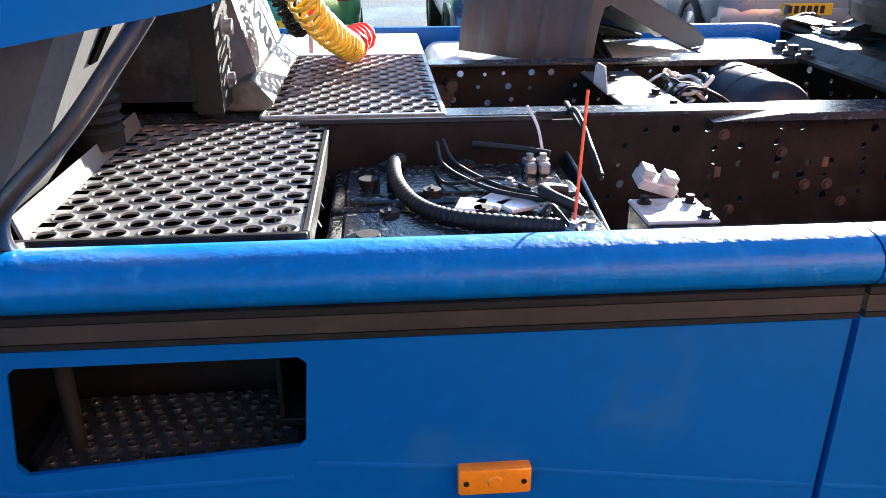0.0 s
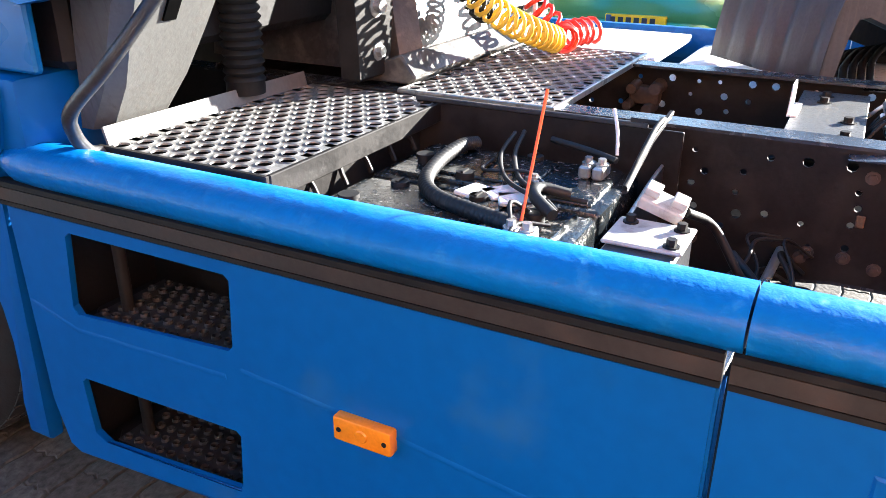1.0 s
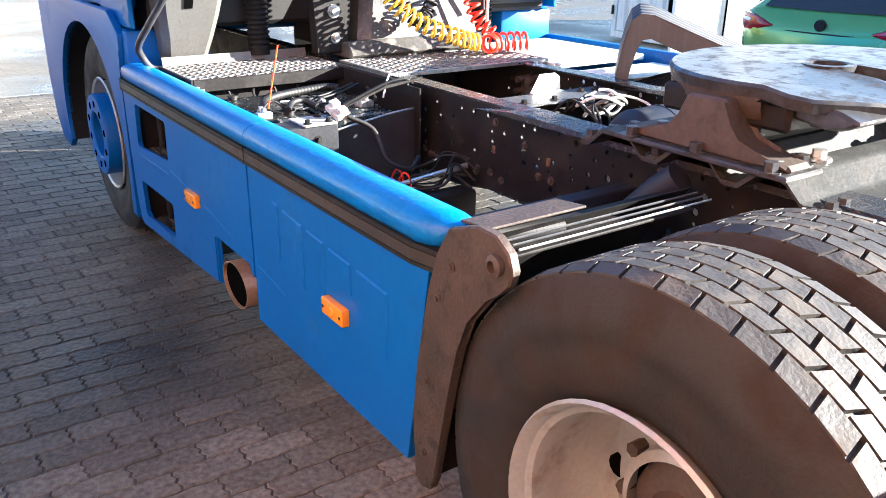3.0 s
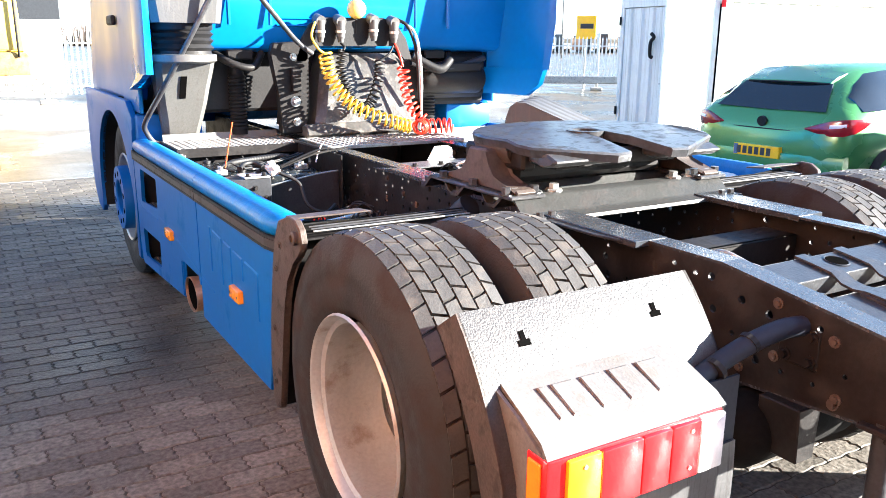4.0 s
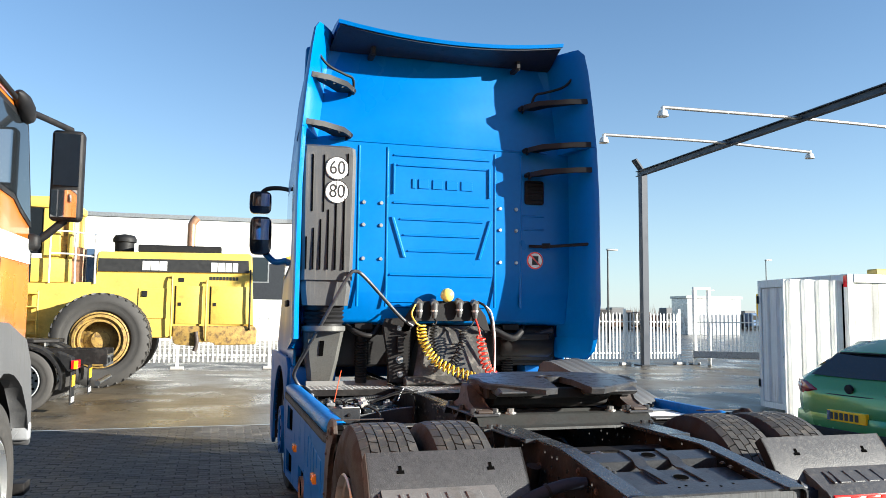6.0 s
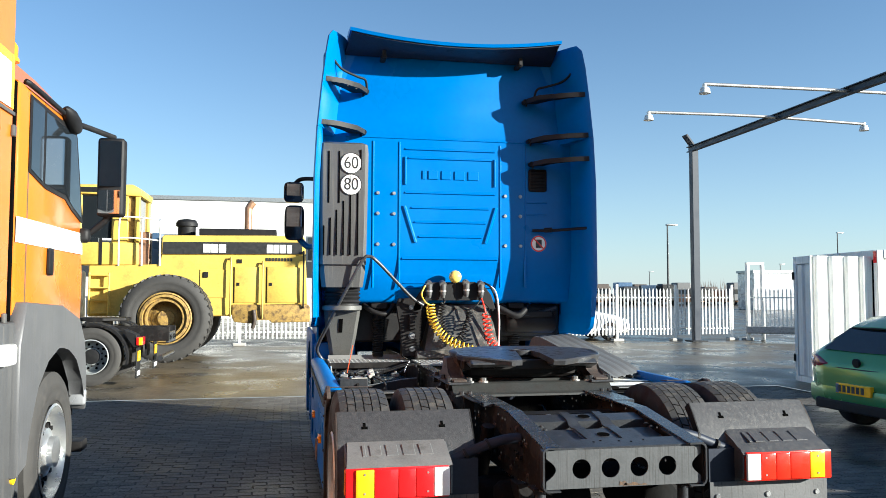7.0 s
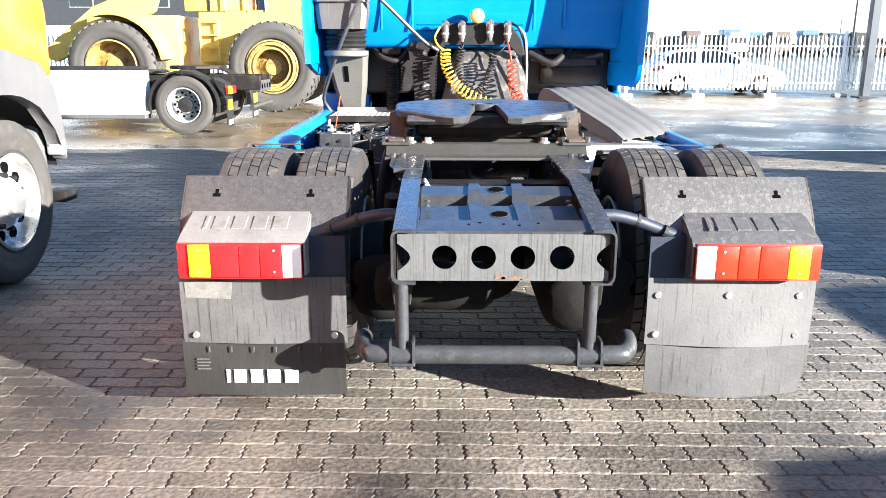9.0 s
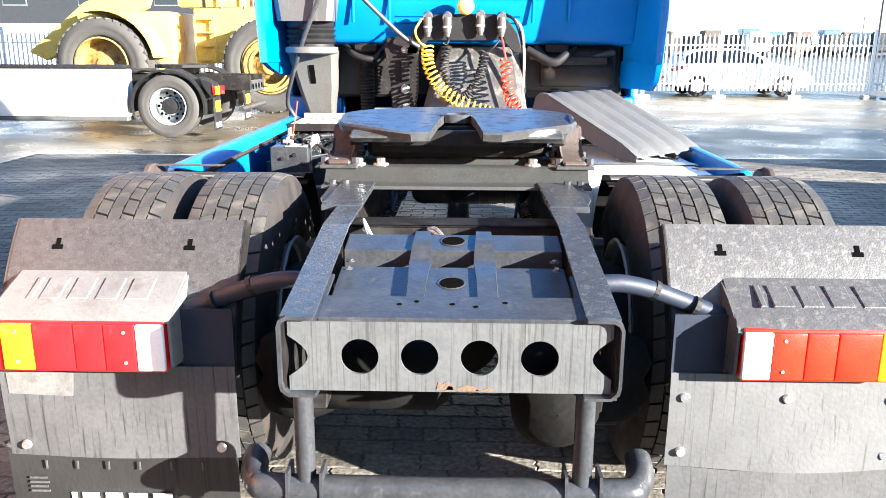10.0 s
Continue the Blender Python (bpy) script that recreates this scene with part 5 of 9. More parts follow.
for x, z in ((-0.92, 0.83), (-0.85, 0.85), (-0.80, 0.8)):
    hex_bolt(b, (x, 1.475, z), (0, -1, 0), 0.008)
part("bolts", b, CHASSIS, JB)
b = B()
M = Matrix.Translation((-0.735, 1.54, 0.925)) @ Matrix.Rotation(radians(-14), 4, "Y") @ Matrix.Rotation(radians(20), 4, "X")
add_box(b, -0.03, 0.02, -0.042, 0.042, -0.012, 0.012, 0.003, 1, M)
for k in (-1, 1):
    add_box(b, -0.015, 0.018, k * 0.026 - 0.014, k * 0.026 + 0.014, 0.011, 0.026, 0.002, 1, M)
part("plug", b, PALE, JB, "white plastic plug")
b = B()
add_tube(b, [(-0.72, 1.5, 0.91), (-0.64, 1.46, 0.86), (-0.62, 1.40, 0.76), (-0.54, 1.38, 0.72), (-0.46, 1.44, 0.74)], 0.009, 8, 8)
part("cable", b, CABLE, JB, "", 60)
# hoses and cables between skirt and frame
rng = random.Random(11)
for k in range(6):
    z, y = 0.68 + 0.02 * k, 1.42 + rng.uniform(-0.05, 0.1)
    pts = [(-0.62 - rng.uniform(0, 0.15), 1.56, 0.72 - rng.uniform(0, 0.05)), (-0.55, y, z - 0.02), (-0.46, y + rng.uniform(-0.05, 0.08), z + rng.uniform(0.0, 0.07)), (-0.40, y - rng.uniform(0.0, 0.10), z + rng.uniform(-0.02, 0.02))]
    part("hose", add_tube(B(), pts, rng.choice((0.0035, 0.0045, 0.006)), 8, 8), CABLE, truck, "black hose beside the frame rail", 60)
for k in range(2):
    part("red_hose", add_tube(B(), [(-0.67, 1.53 - 0.05 * k, 0.68), (-0.665, 1.51 - 0.05 * k, 0.735), (-0.655, 1.495 - 0.05 * k, 0.752), (-0.645, 1.48 - 0.05 * k, 0.73), (-0.64, 1.475 - 0.05 * k, 0.67)], 0.004, 8, 6), RED_HOSE, truck, "short red air hose loop", 60)
part("stay_rod", add_cyl(B(), (-0.40, 1.415, 0.748), (-1.1, 1.47, 0.66), 0.011, seg=10), ALU, truck, "bright metal stay rod between skirt and frame")
b = B()
add_box(b, -1.16, -0.385, 0.60, 0.66, 0.755, 0.875, 0.004)
XB = part("skirt_bracket", b, NAVY_PIPE, truck, "dark blue cross bracket that carries the skirt")
b = B()
for x, z in ((-1.1, 0.83), (-1.1, 0.79), (-0.95, 0.85), (-0.6, 0.78)):
    hex_bolt(b, (x, 0.60, z), (0, -1, 0), 0.008)
part("bolts", b, STEEL, XB)
part("curved_pipe", add_tube(B(), [(-0.50, 0.36, 0.98), (-0.52, 0.42, 0.92), (-0.55, 0.5, 0.80), (-0.58, 0.52, 0.6)], 0.045, 14, 8), NAVY_PIPE, truck, "dark blue bent pipe", 60)
part("skirt_bracket", add_box(B(), -1.16, -0.385, 1.90, 1.94, 0.50, 0.58, 0.004), CHASSIS, truck, "dark cross bracket below the battery tray")
b = B()
add_box(b, -1.15, -0.40, 1.40, 1.66, 0.46, 0.60, 0.02, 2)
add_box(b, -0.60, -0.41, 1.33, 1.42, 0.50, 0.68, 0.015, 2)
for k in range(3):
    hex_bolt(b, (-0.55 + 0.06 * k, 1.33, 0.62 - 0.03 * k), (0, -1, 0), 0.012, 0.01)
part("lower_bracket", b, BLACK, truck, "black bracket below the hoses", 40)
# parts between the rails
CR = part("crossmember", add_box(B(), -0.31, 0.31, 1.295, 1.47, 0.965, 0.973, 0.002), STREAKED, truck, "wet speckled grey crossmember plate between the rails")
part("crossmember_web", add_box(B(), -0.31, 0.31, 1.37, 1.38, 0.72, 0.965, 0.002), CHASSIS, CR)
b = B()
for x in (-0.2, -0.05, 0.16, 0.24):
    hex_bolt(b, (x, 1.335 + 0.07 * (x > 0), 0.973), (0, 0, 1), 0.012)
part("bolts", b, CHASSIS, CR)
b = B()
add_prism(b, [(-0.05, 0.972), (0.11, 0.972), (0.10, 1.03), (0.075, 1.045), (-0.005, 1.045), (-0.02, 1.02)], "y", 1.475, 1.479)
add_box(b, -0.05, 0.11, 1.455, 1.479, 0.973, 0.977)
part("light_bracket", b, WHITE_METAL, CR, "pale bent bracket")
b = B()
add_box(b, 0.335, 0.378, 1.89, 1.99, 0.87, 0.93, 0.012, 2)
for y, z, r in ((1.90, 0.93, 0.024), (1.975, 0.925, 0.02), (1.92, 0.86, 0.022), (1.985, 0.87, 0.018)):
    add_cyl(b, (0.30, y, z), (0.375, y, z), r * 0.8, r, seg=12)
part("valve_block", b, RUSTY, CR, "rusty valve block inside the frame", 40)
b = B()
prof = [(0.002, -0.20), (0.09, -0.19), (0.125, -0.155), (0.13, -0.14), (0.13, 0.19), (0.125, 0.205), (0.09, 0.235), (0.002, 0.245)]
add_lathe(b, prof, (0.125, 0.95, 0.87), "x", 32)
TK = part("air_tank", b, NAVY_PIPE, truck, "dark blue compressed-air tank between the rails", 50)
for d in (-0.02, 0.11):
    part("tank_seam", add_lathe(B(), [(0.129, d - 0.006), (0.1325, d - 0.003), (0.1325, d + 0.003), (0.129, d + 0.006)], (0.125, 0.95, 0.87), "x", 32), NAVY_PIPE, TK, "", 40)
for k in range(3):
    a = radians(42 + 9 * k)
    part("tank_label", add_box(B(), 0.17, 0.25, 0.95 - 0.1315 * math.cos(a) - 0.001, 0.95 - 0.1315 * math.cos(a) + 0.001, 0.87 + 0.131 * math.sin(a), 0.873 + 0.131 * math.sin(a)), LETTER, TK, "pale printed line")
for k in range(7):
    r = 0.068 + 0.006 * k
    pts = [(0.06 + r * math.cos(a) + 0.012 * (k % 3), 1.20 + r * 0.62 * math.sin(a), 0.945 + 0.007 * k + 0.022 * math.sin(a * 2 + k)) for a in np.linspace(0.3 * k, 0.3 * k + 5.6, 14)]
    part("cable_loop", add_tube(B(), pts, 0.0065, 6, 3), (CLEAR_LENS, BLACK, GUARD_LIGHT)[k % 3], truck, "loose coiled cable between the rails", 60)
rng = random.Random(15)
for k in range(5):
    x = rng.uniform(-0.1, 0.22)
    part("cable_end", add_tube(B(), [(x, 1.3, 0.93), (x + rng.uniform(-0.05, 0.05), 1.24, 0.99), (x + rng.uniform(-0.1, 0.1), 1.12, 0.95), (x + rng.uniform(-0.1, 0.1), 1.02, 0.84)], 0.005, 6, 6), rng.choice((CLEAR_LENS, BLACK)), truck, "loose thin cable end", 60)
rng = random.Random(4)
for k in range(8):
    y, x = rng.uniform(0.2, 2.0), rng.choice((-1, 1)) * rng.uniform(0.24, 0.33)
    pts = [(x, y, 0.76), (x + rng.uniform(-0.03, 0.03), y + 0.25, 0.78 + rng.uniform(0, 0.04)), (x + rng.uniform(-0.03, 0.03), y + 0.5, 0.75)]
    part("air_line", add_tube(B(), pts, 0.008, 6, 8), BLACK, truck, "black air line inside the frame", 60)
b = B()
add_tube(b, [(0.0, 4.4, 0.62), (0, 2.6, 0.6), (0, 1.2, 0.6), (0, 0.1, 0.55)], 0.06, 14, 4)
part("drive_shaft", b, CHASSIS, truck, "dark propeller shaft", 50)
b = B()
add_box(b, -0.34, 0.34, 2.45, 3.3, 0.42, 0.98, 0.08, 3)
part("gearbox", b, CHASSIS, truck, "dark gearbox below the deck", 40)
b = B()
add_box(b, -0.36, 0.36, -0.42, -0.40, 0.66, 0.93, 0.004)
add_box(b, -0.36, 0.36, -0.42, -0.28, 0.92, 0.93, 0.004)
add_box(b, -0.20, 0.20, -0.40, 0.12, 0.70, 0.80, 0.02)
part("axle_crossmember", b, CHASSIS, truck, "dark crossmember and stay above the axle")
part("transverse_beam", add_box(B(), -0.38, 0.38, -0.06, 0.06, 0.62, 0.74, 0.01), CHASSIS, truck, "dark crossmember above the axle")

# ---- fifth wheel ----
KY, FZ = 0.31, 1.24
b = B()
out = []
for a in range(-62, 243, 8):
    w = radians(a)
    out.append((0.475 * math.cos(w), KY - 0.02 + 0.40 * math.sin(w)))
poly = [p for p in out if p[1] > KY - 0.16]
left = [(-0.468, KY - 0.19), (-0.445, KY - 0.24), (-0.17, KY - 0.38), (-0.10, KY - 0.37), (-0.075, KY - 0.18), (-0.05, KY - 0.02)]
arc = [(0.05 * math.cos(radians(a)), KY + 0.03 * 0 + 0.05 * math.sin(radians(a))) for a in (150, 120, 90, 60, 30)]
right = [(-x, y) for x, y in left[::-1]]
poly = poly + left + arc + right
rings = []
for dz, k in ((-0.034, 0.985), (-0.008, 1.0), (0.0, 0.985)):
    ring = []
    for x, y in poly:
        drop = max(0.0, KY - 0.12 - y) * 0.14
        ring.append((x * k, KY + (y - KY) * k, FZ + dz - drop))
    rings.append(ring)
vs = skin(b, rings, cap0=False, cap1=False)
for r in (vs[0], vs[-1]):
    ed = [b.edges.get((r[i], r[(i + 1) % len(r)])) for i in range(len(r))]
    bmesh.ops.triangle_fill(b, use_beauty=True, use_dissolve=True, edges=ed)
FW = part("fifth_wheel", b, GREASE, truck, "greasy worn fifth wheel coupling plate", 35)
# deep skirt below the plate's rim, brown and scarred
b = B()
sk = [p for p in out if p[1] > KY - 0.16]
skin(b, [[(x * k, KY + (y - KY) * k, FZ + dz) for x, y in sk] + [(x * (k - 0.05), KY + (y - KY) * (k - 0.05), FZ + dz) for x, y in sk[::-1]] for dz, k in ((-0.034, 0.985), (-0.06, 0.975), (-0.09, 0.93))])
part("plate_skirt", b, RUSTY, FW, "scarred brown skirt of the plate", 40)
for s in (-1, 1):
    b = B()
    add_prism(b, [(KY - 0.335, FZ - 0.060), (KY - 0.28, FZ - 0.040), (KY - 0.16, FZ - 0.034), (KY - 0.16, FZ - 0.075), (KY - 0.26, FZ - 0.088), (KY - 0.30, FZ - 0.082)], "x", s * 0.26 - 0.145, s * 0.26 + 0.145, 0.008)
    part("ramp_rib", b, GREASE, FW, "worn ramp end", 40)
b = B()
for s in (-1, 1):
    add_box(b, s * 0.40 - 0.03, s * 0.40 + 0.03, KY - 0.18, KY + 0.2, FZ - 0.11, FZ - 0.04, 0.01)
    add_box(b, s * 0.22 - 0.02, s * 0.22 + 0.02, KY - 0.25, KY + 0.3, FZ - 0.10, FZ - 0.042, 0.008)
add_box(b, -0.38, 0.38, KY + 0.16, KY + 0.2, FZ - 0.11, FZ - 0.042, 0.006)
add_box(b, -0.30, 0.30, KY - 0.2, KY - 0.15, FZ - 0.11, FZ - 0.05, 0.006)
add_box(b, -0.37, 0.37, KY - 0.06, KY + 0.15, 1.068, FZ - 0.05, 0.02)
part("under_ribs", b, CHASSIS, FW, "rusty underside ribs")
b = B()
add_lathe(b, [(0.052, -0.03), (0.07, -0.03), (0.075, 0.002), (0.06, 0.004), (0.052, 0.0)], (0, KY, FZ - 0.002), "z", 24)
part("jaw_ring", b, GREASE, FW, "", 40)
for s in (-1, 1):
    b = B()
    add_prism(b, [(KY - 0.25, 1.06), (KY + 0.25, 1.06), (KY + 0.245, 1.078), (KY + 0.16, 1.086), (KY + 0.10, 1.105), (KY + 0.07, 1.14), (KY + 0.06, 1.20), (KY - 0.06, 1.20), (KY - 0.07, 1.14), (KY - 0.10, 1.105), (KY - 0.16, 1.086), (KY - 0.245, 1.078)], "x", s * 0.46 - 0.045, s * 0.46 + 0.045, 0.008)
    pd = part("pedestal", b, RUSTY, FW, "brown bearing pedestal", 30)
    b = B()
    add_box(b, s * 0.46 - 0.075, s * 0.46 + 0.075, KY - 0.26, KY + 0.26, 1.048, 1.062, 0.004)
    for y in (-0.21, 0.0, 0.21):
        hex_bolt(b, (s * 0.40, KY + y, 1.062), (0, 0, 1), 0.017, 0.022)
        hex_bolt(b, (s * 0.52, KY + y, 1.062), (0, 0, 1), 0.017, 0.022)
    part("pedestal_foot", b, GREASE, pd)
# mounting plate, corrugated
b = B()
prof = [(0.72, 1.006), (0.69, 1.011), (0.64, 1.055), (0.54, 1.055), (0.49, 1.011), (0.44, 1.011), (0.39, 1.055), (0.28, 1.055), (0.235, 1.011), (0.19, 1.011), (0.14, 1.055), (0.085, 1.055), (0.065, 1.048), (0.022, 1.008), (0.0, 1.001), (-0.055, 1.0)]
skin(b, [[(x, y, z) for y, z in prof] + [(x, y - 0.004, z - 0.012) for y, z in prof[::-1]] for x in (-0.51, 0.51)])
MP = part("mounting_plate", b, MOUNT, truck, "grey corrugated fifth wheel mounting plate", 30)
b = B()
for s in (-1, 1):
    for y in (0.705, 0.46, 0.115):
        for x in (0.30, 0.39, 0.48):
            z = 1.011 if y > 0.3 else 1.055
            b = B()
            add_cyl(b, (s * x, y, z - 0.003), (s * x, y, z + 0.006), 0.031, seg=16)
            hex_bolt(b, (s * x, y, z + 0.006), (0, 0, 1), 0.018, 0.018)
            part("plate_bolt", b, GREASE if y > 0.3 else STEEL, MP, "washered plate bolt")
for s in (-1, 1):
    b = B()
    add_prism(b, [(s * 0.385, -0.06), (s * 0.475, -0.06), (s * 0.47, -0.30), (s * 0.445, -0.40)], "z", 0.993, 1.001, 0.002)
    add_prism(b, [(s * 0.40, 0.992), (s * 0.47, 0.992), (s * 0.46, 0.92), (s * 0.41, 0.86)], "y", -0.075, -0.065)
    for x in (0.42, 0.47):
        fb = B()
        hex_bolt(fb, (s * x, -0.03, 1.0), (0, 0, 1), 0.014, 0.016)
        part("flange_bolt", fb, GREASE, MP)
    part("angle_bracket", b, CHASSIS_BLUE, truck, "blue-grey corner plate on the rail")
b = B()
hex_bolt(b, (0.43, -0.60, 0.92), (1, 0, 0), 0.02, 0.03)
add_prism(b, [(-0.52, 0.95), (-0.62, 0.98), (-0.70, 0.90), (-0.66, 0.85), (-0.55, 0.86)], "x", 0.388, 0.425, 0.006)
part("link_bracket", b, CHASSIS, truck, "dark link bracket on the rail")
rng = random.Random(8)
for k in range(5):
    part("cable_end", add_tube(B(), [(-0.3, -0.42, 0.93), (-0.29 + rng.uniform(-0.02, 0.03), -0.47, 0.94 + rng.uniform(-0.02, 0.02)), (-0.26 + rng.uniform(0, 0.05), -0.5 - rng.uniform(0, 0.05), 0.90 + rng.uniform(-0.04, 0.02))], 0.005, 6, 4), CLEAR_LENS, truck, "tangled pale cable end", 60)
for k in range(2):
    part("cable_end", add_tube(B(), [(-0.09, -0.42, 0.92), (-0.06, -0.46, 0.93 - 0.02 * k), (-0.02, -0.53, 0.90), (0.0 + 0.02 * k, -0.6, 0.88)], 0.006, 6, 4), STEEL, truck, "loose pale cable end", 60)

# hose bundle lying on the far deck
for k in range(6):
    d = 0.025 * k
    part("deck_hose", add_tube(B(), [(0.50 + d * 0.2, 1.43 - d, 0.968), (0.70, 1.43 - d, 0.99 + 0.006 * k), (0.94 + d * 0.3, 1.36 - d, 1.0 + 0.006 * k), (1.08 + d * 0.2, 1.14 - d, 0.968)], 0.011, 8, 6), BLACK, truck, "black hose lying on the far deck", 60)

# fuel tank and deck on the far side
b = B()
add_box(b, 0.52, 1.2, 0.45, 1.95, 0.36, 0.955, 0.07, 4)
FT = part("fuel_tank", b, WHITE_METAL, truck, "bright pale fuel tank", 50)
for y in (0.85, 1.6):
    part("tank_strap", add_box(B(), 0.515, 1.206, y - 0.025, y + 0.025, 0.35, 0.962, 0.07, 4), STEEL, FT, "", 50)
part("filler_cap", add_cyl(B(), (1.05, 1.3, 0.955), (1.05, 1.3, 0.99), 0.055, seg=20), BLACK, FT)
b = B()
add_box(b, 0.52, 1.16, 1.97, 2.75, 0.955, 0.985, 0.006)
part("side_deck", b, WHITE_METAL, truck, "bright deck sheet beside the frame")


# ---- cab ----
b = B()
prof = [(2.62, 1.52), (2.585, 1.80), (2.57, 1.95), (2.57, 3.06), (2.60, 3.84), (2.75, 3.90), (3.4, 3.93), (4.2, 3.80), (4.62, 3.45), (4.86, 2.95), (5.02, 2.0), (5.05, 1.3), (5.0, 0.95), (4.35, 0.95), (4.25, 1.20), (2.95, 1.22), (2.80, 1.50)]
add_prism(b, prof, "x", -1.20, 1.20, 0.035, 2)


def taper(bm, cuts=False):
    """Narrows the cab towards its nose and its roof and shortens the nose."""
    if cuts:
        for co, no in [((0, y, 0), (0, 1, 0)) for y in (3.25, 3.9, 4.4)] + [((0, 0, z), (0, 0, 1)) for z in (1.3, 2.3, 3.0, 3.5)]:
            bmesh.ops.bisect_plane(bm, geom=bm.verts[:] + bm.edges[:] + bm.faces[:], plane_co=co, plane_no=no)
    for v in bm.verts:
        x, y, z = v.co
        k = 1 - 0.027 * max(0.0, y - 2.9) * min(1.0, max(0.0, z - 1.3)) - 0.07 * max(0.0, z - 3.0) * min(1.0, max(0.0, y - 2.6) * 3)
        v.co.x = x * k
        v.co.y = min(y, 4.2) + max(0.0, y - 4.2) * 0.68


taper(b, True)
CAB = part("cab", b, BLUE_DEEP, truck, "tall blue sleeper cab", 40)
# cab sides below the doors with the wheel arches
for s in (-1, 1):
    b = B()
    arch = [(FRONT_Y + (0.755 if a < 90 else 0.635) * math.cos(radians(a)), 0.50 + 0.62 * math.sin(radians(a))) for a in range(-14, 200, 8)]
    poly = [(2.905, 0.262), (2.89, 0.95), (2.85, 1.06), (2.84, 1.13), (3.0, 1.22), (4.72, 1.22), (4.77, 0.7), (4.72, 0.45), (4.60, 0.32), (4.42, 0.29)] + arch + [(2.99, 0.262)]
    add_prism(b, poly, "x", s * 1.225, s * 1.262, 0.008, 2)
    W = part("wheel_arch_panel", b, BLUE, CAB, "blue wheel arch panel below the cab door", 40)
    b = B()
    inner = [(y, z) for y, z in arch]
    skin(b, [[(s * 1.24, y, z), (s * 0.80, y, z), (s * 0.80, y + 0.0, z + 0.006), (s * 1.24, y, z + 0.006)] for y, z in inner])
    part("wheel_well", b, BLACK, CAB, "black wheel well", 50)
    b = B()
    add_box(b, min(s * 0.86, s * 1.24), max(s * 0.86, s * 1.24), 2.80, 3.02, 0.96, 1.15, 0.02, 2)
    part("step_box", b, BLUE, CAB, "blue box beside the catwalk", 40)
    # door, window, grab and seams on the side
    b = B()
    add_box(b, s * 1.202 - 0.006, s * 1.202 + 0.006, 3.30, 4.62, 1.22, 2.98, 0.004)
    taper(b, True)
    dr = part("door", b, BLUE_DEEP, CAB, "blue cab door", 30)
    b = B()
    add_prism(b, [(3.42, 2.06), (4.55, 1.95), (4.60, 2.15), (4.50, 2.72), (4.42, 2.80), (3.45, 2.80)], "x", s * 1.214 - 0.004, s * 1.214 + 0.004, 0.003)
    taper(b, True)
    part("window", b, GLASS, dr, "dark door window")
    b = B()
    add_box(b, s * 1.225 - 0.015, s * 1.225 + 0.015, 3.36, 3.56, 1.66, 1.72, 0.012, 2)
    part("door_handle", b, BLACK, dr)
    b = B()
    add_prism(b, [(2.74, 1.16), (3.25, 1.16), (3.25, 3.03), (2.74, 3.03)], "x", s * 1.203, s * 1.225, 0.006)
    taper(b)
    part("side_panel", b, BLUE_DEEP, CAB, "blue side panel behind the door", 30)
    # lower rear wing and upper wing
    for nm, zs, lab in (("side_wing", [(1.40, 1.29, 2.16), (1.7, 1.295, 2.13), (2.6, 1.29, 2.13), (3.046, 1.269, 2.13)], "blue side wing that closes the gap behind the cab"),
                        ("upper_wing", [(3.05, 1.268, 2.13), (3.4, 1.235, 2.135), (3.7, 1.20, 2.14), (3.86, 1.175, 2.16), (3.92, 1.14, 2.21)], "blue upper wing of the roof spoiler")):
        b = B()
        rings = []
        for z, xo, ye in zs:
            if nm == "side_wing":
                pts = [(1.16, 2.78), (1.235, 2.70), (xo - 0.02, 2.48), (xo, ye + 0.03), (xo - 0.012, ye)]
                back = [(xo - 0.05, ye + 0.04), (xo - 0.075, 2.46), (1.185, 2.62), (1.13, 2.70)]
            else:
                k = xo - 1.268
                pts = [(1.19 + k, 2.85), (1.245 + k, 2.70), (xo - 0.01, 2.45), (xo, ye + 0.03), (xo - 0.012, ye)]
                back = [(xo - 0.05, ye + 0.05), (xo - 0.13, 2.40), (1.08 + k, 2.585), (0.98 + k, 2.60)]
            if z == 1.40:
                pts = [(x, y + 0.02) for x, y in pts]
            rings.append([(s * x, y, z) for x, y in pts + back])
        skin(b, rings)
        wg = part(nm, b, BLUE_DEEP, CAB, lab, 45)
# right wing carries a lower skirt below the cab floor
for s, zs in ((-1, ((1.405, 0.0), (1.36, 0.10), (1.30, 0.30))), (1, ((1.405, 0.0), (1.30, 0.03), (1.22, 0.12)))):
    b = B()
    rings = []
    for z, d in zs:
        rings.append([(s * x, y + d * 0.6, z) for x, y in ((1.16, 2.80), (1.27, 2.5), (1.285, 2.2 + d), (1.25, 2.2 + d), (1.23, 2.5), (1.12, 2.72))])
    skin(b, rings)
    part("wing_skirt", b, BLUE_DEEP, CAB, "", 45)
# dark under-cab volume
b = B()
add_box(b, -1.14, 1.14, 2.75, 4.3, 1.15, 1.55, 0.02)
part("cab_floor", b, BLACK, CAB)
b = B()
add_box(b, 0.40, 1.10, 2.66, 2.80, 1.20, 1.50, 0.03)
add_tube(b, [(0.45, 2.55, 1.48), (0.62, 2.5, 1.40), (0.72, 2.52, 1.46)], 0.03, 10)
add_box(b, 0.55, 1.0, 2.56, 2.64, 1.38, 1.44, 0.01)
part("cab_mount", b, BLACK, CAB, "", 40)
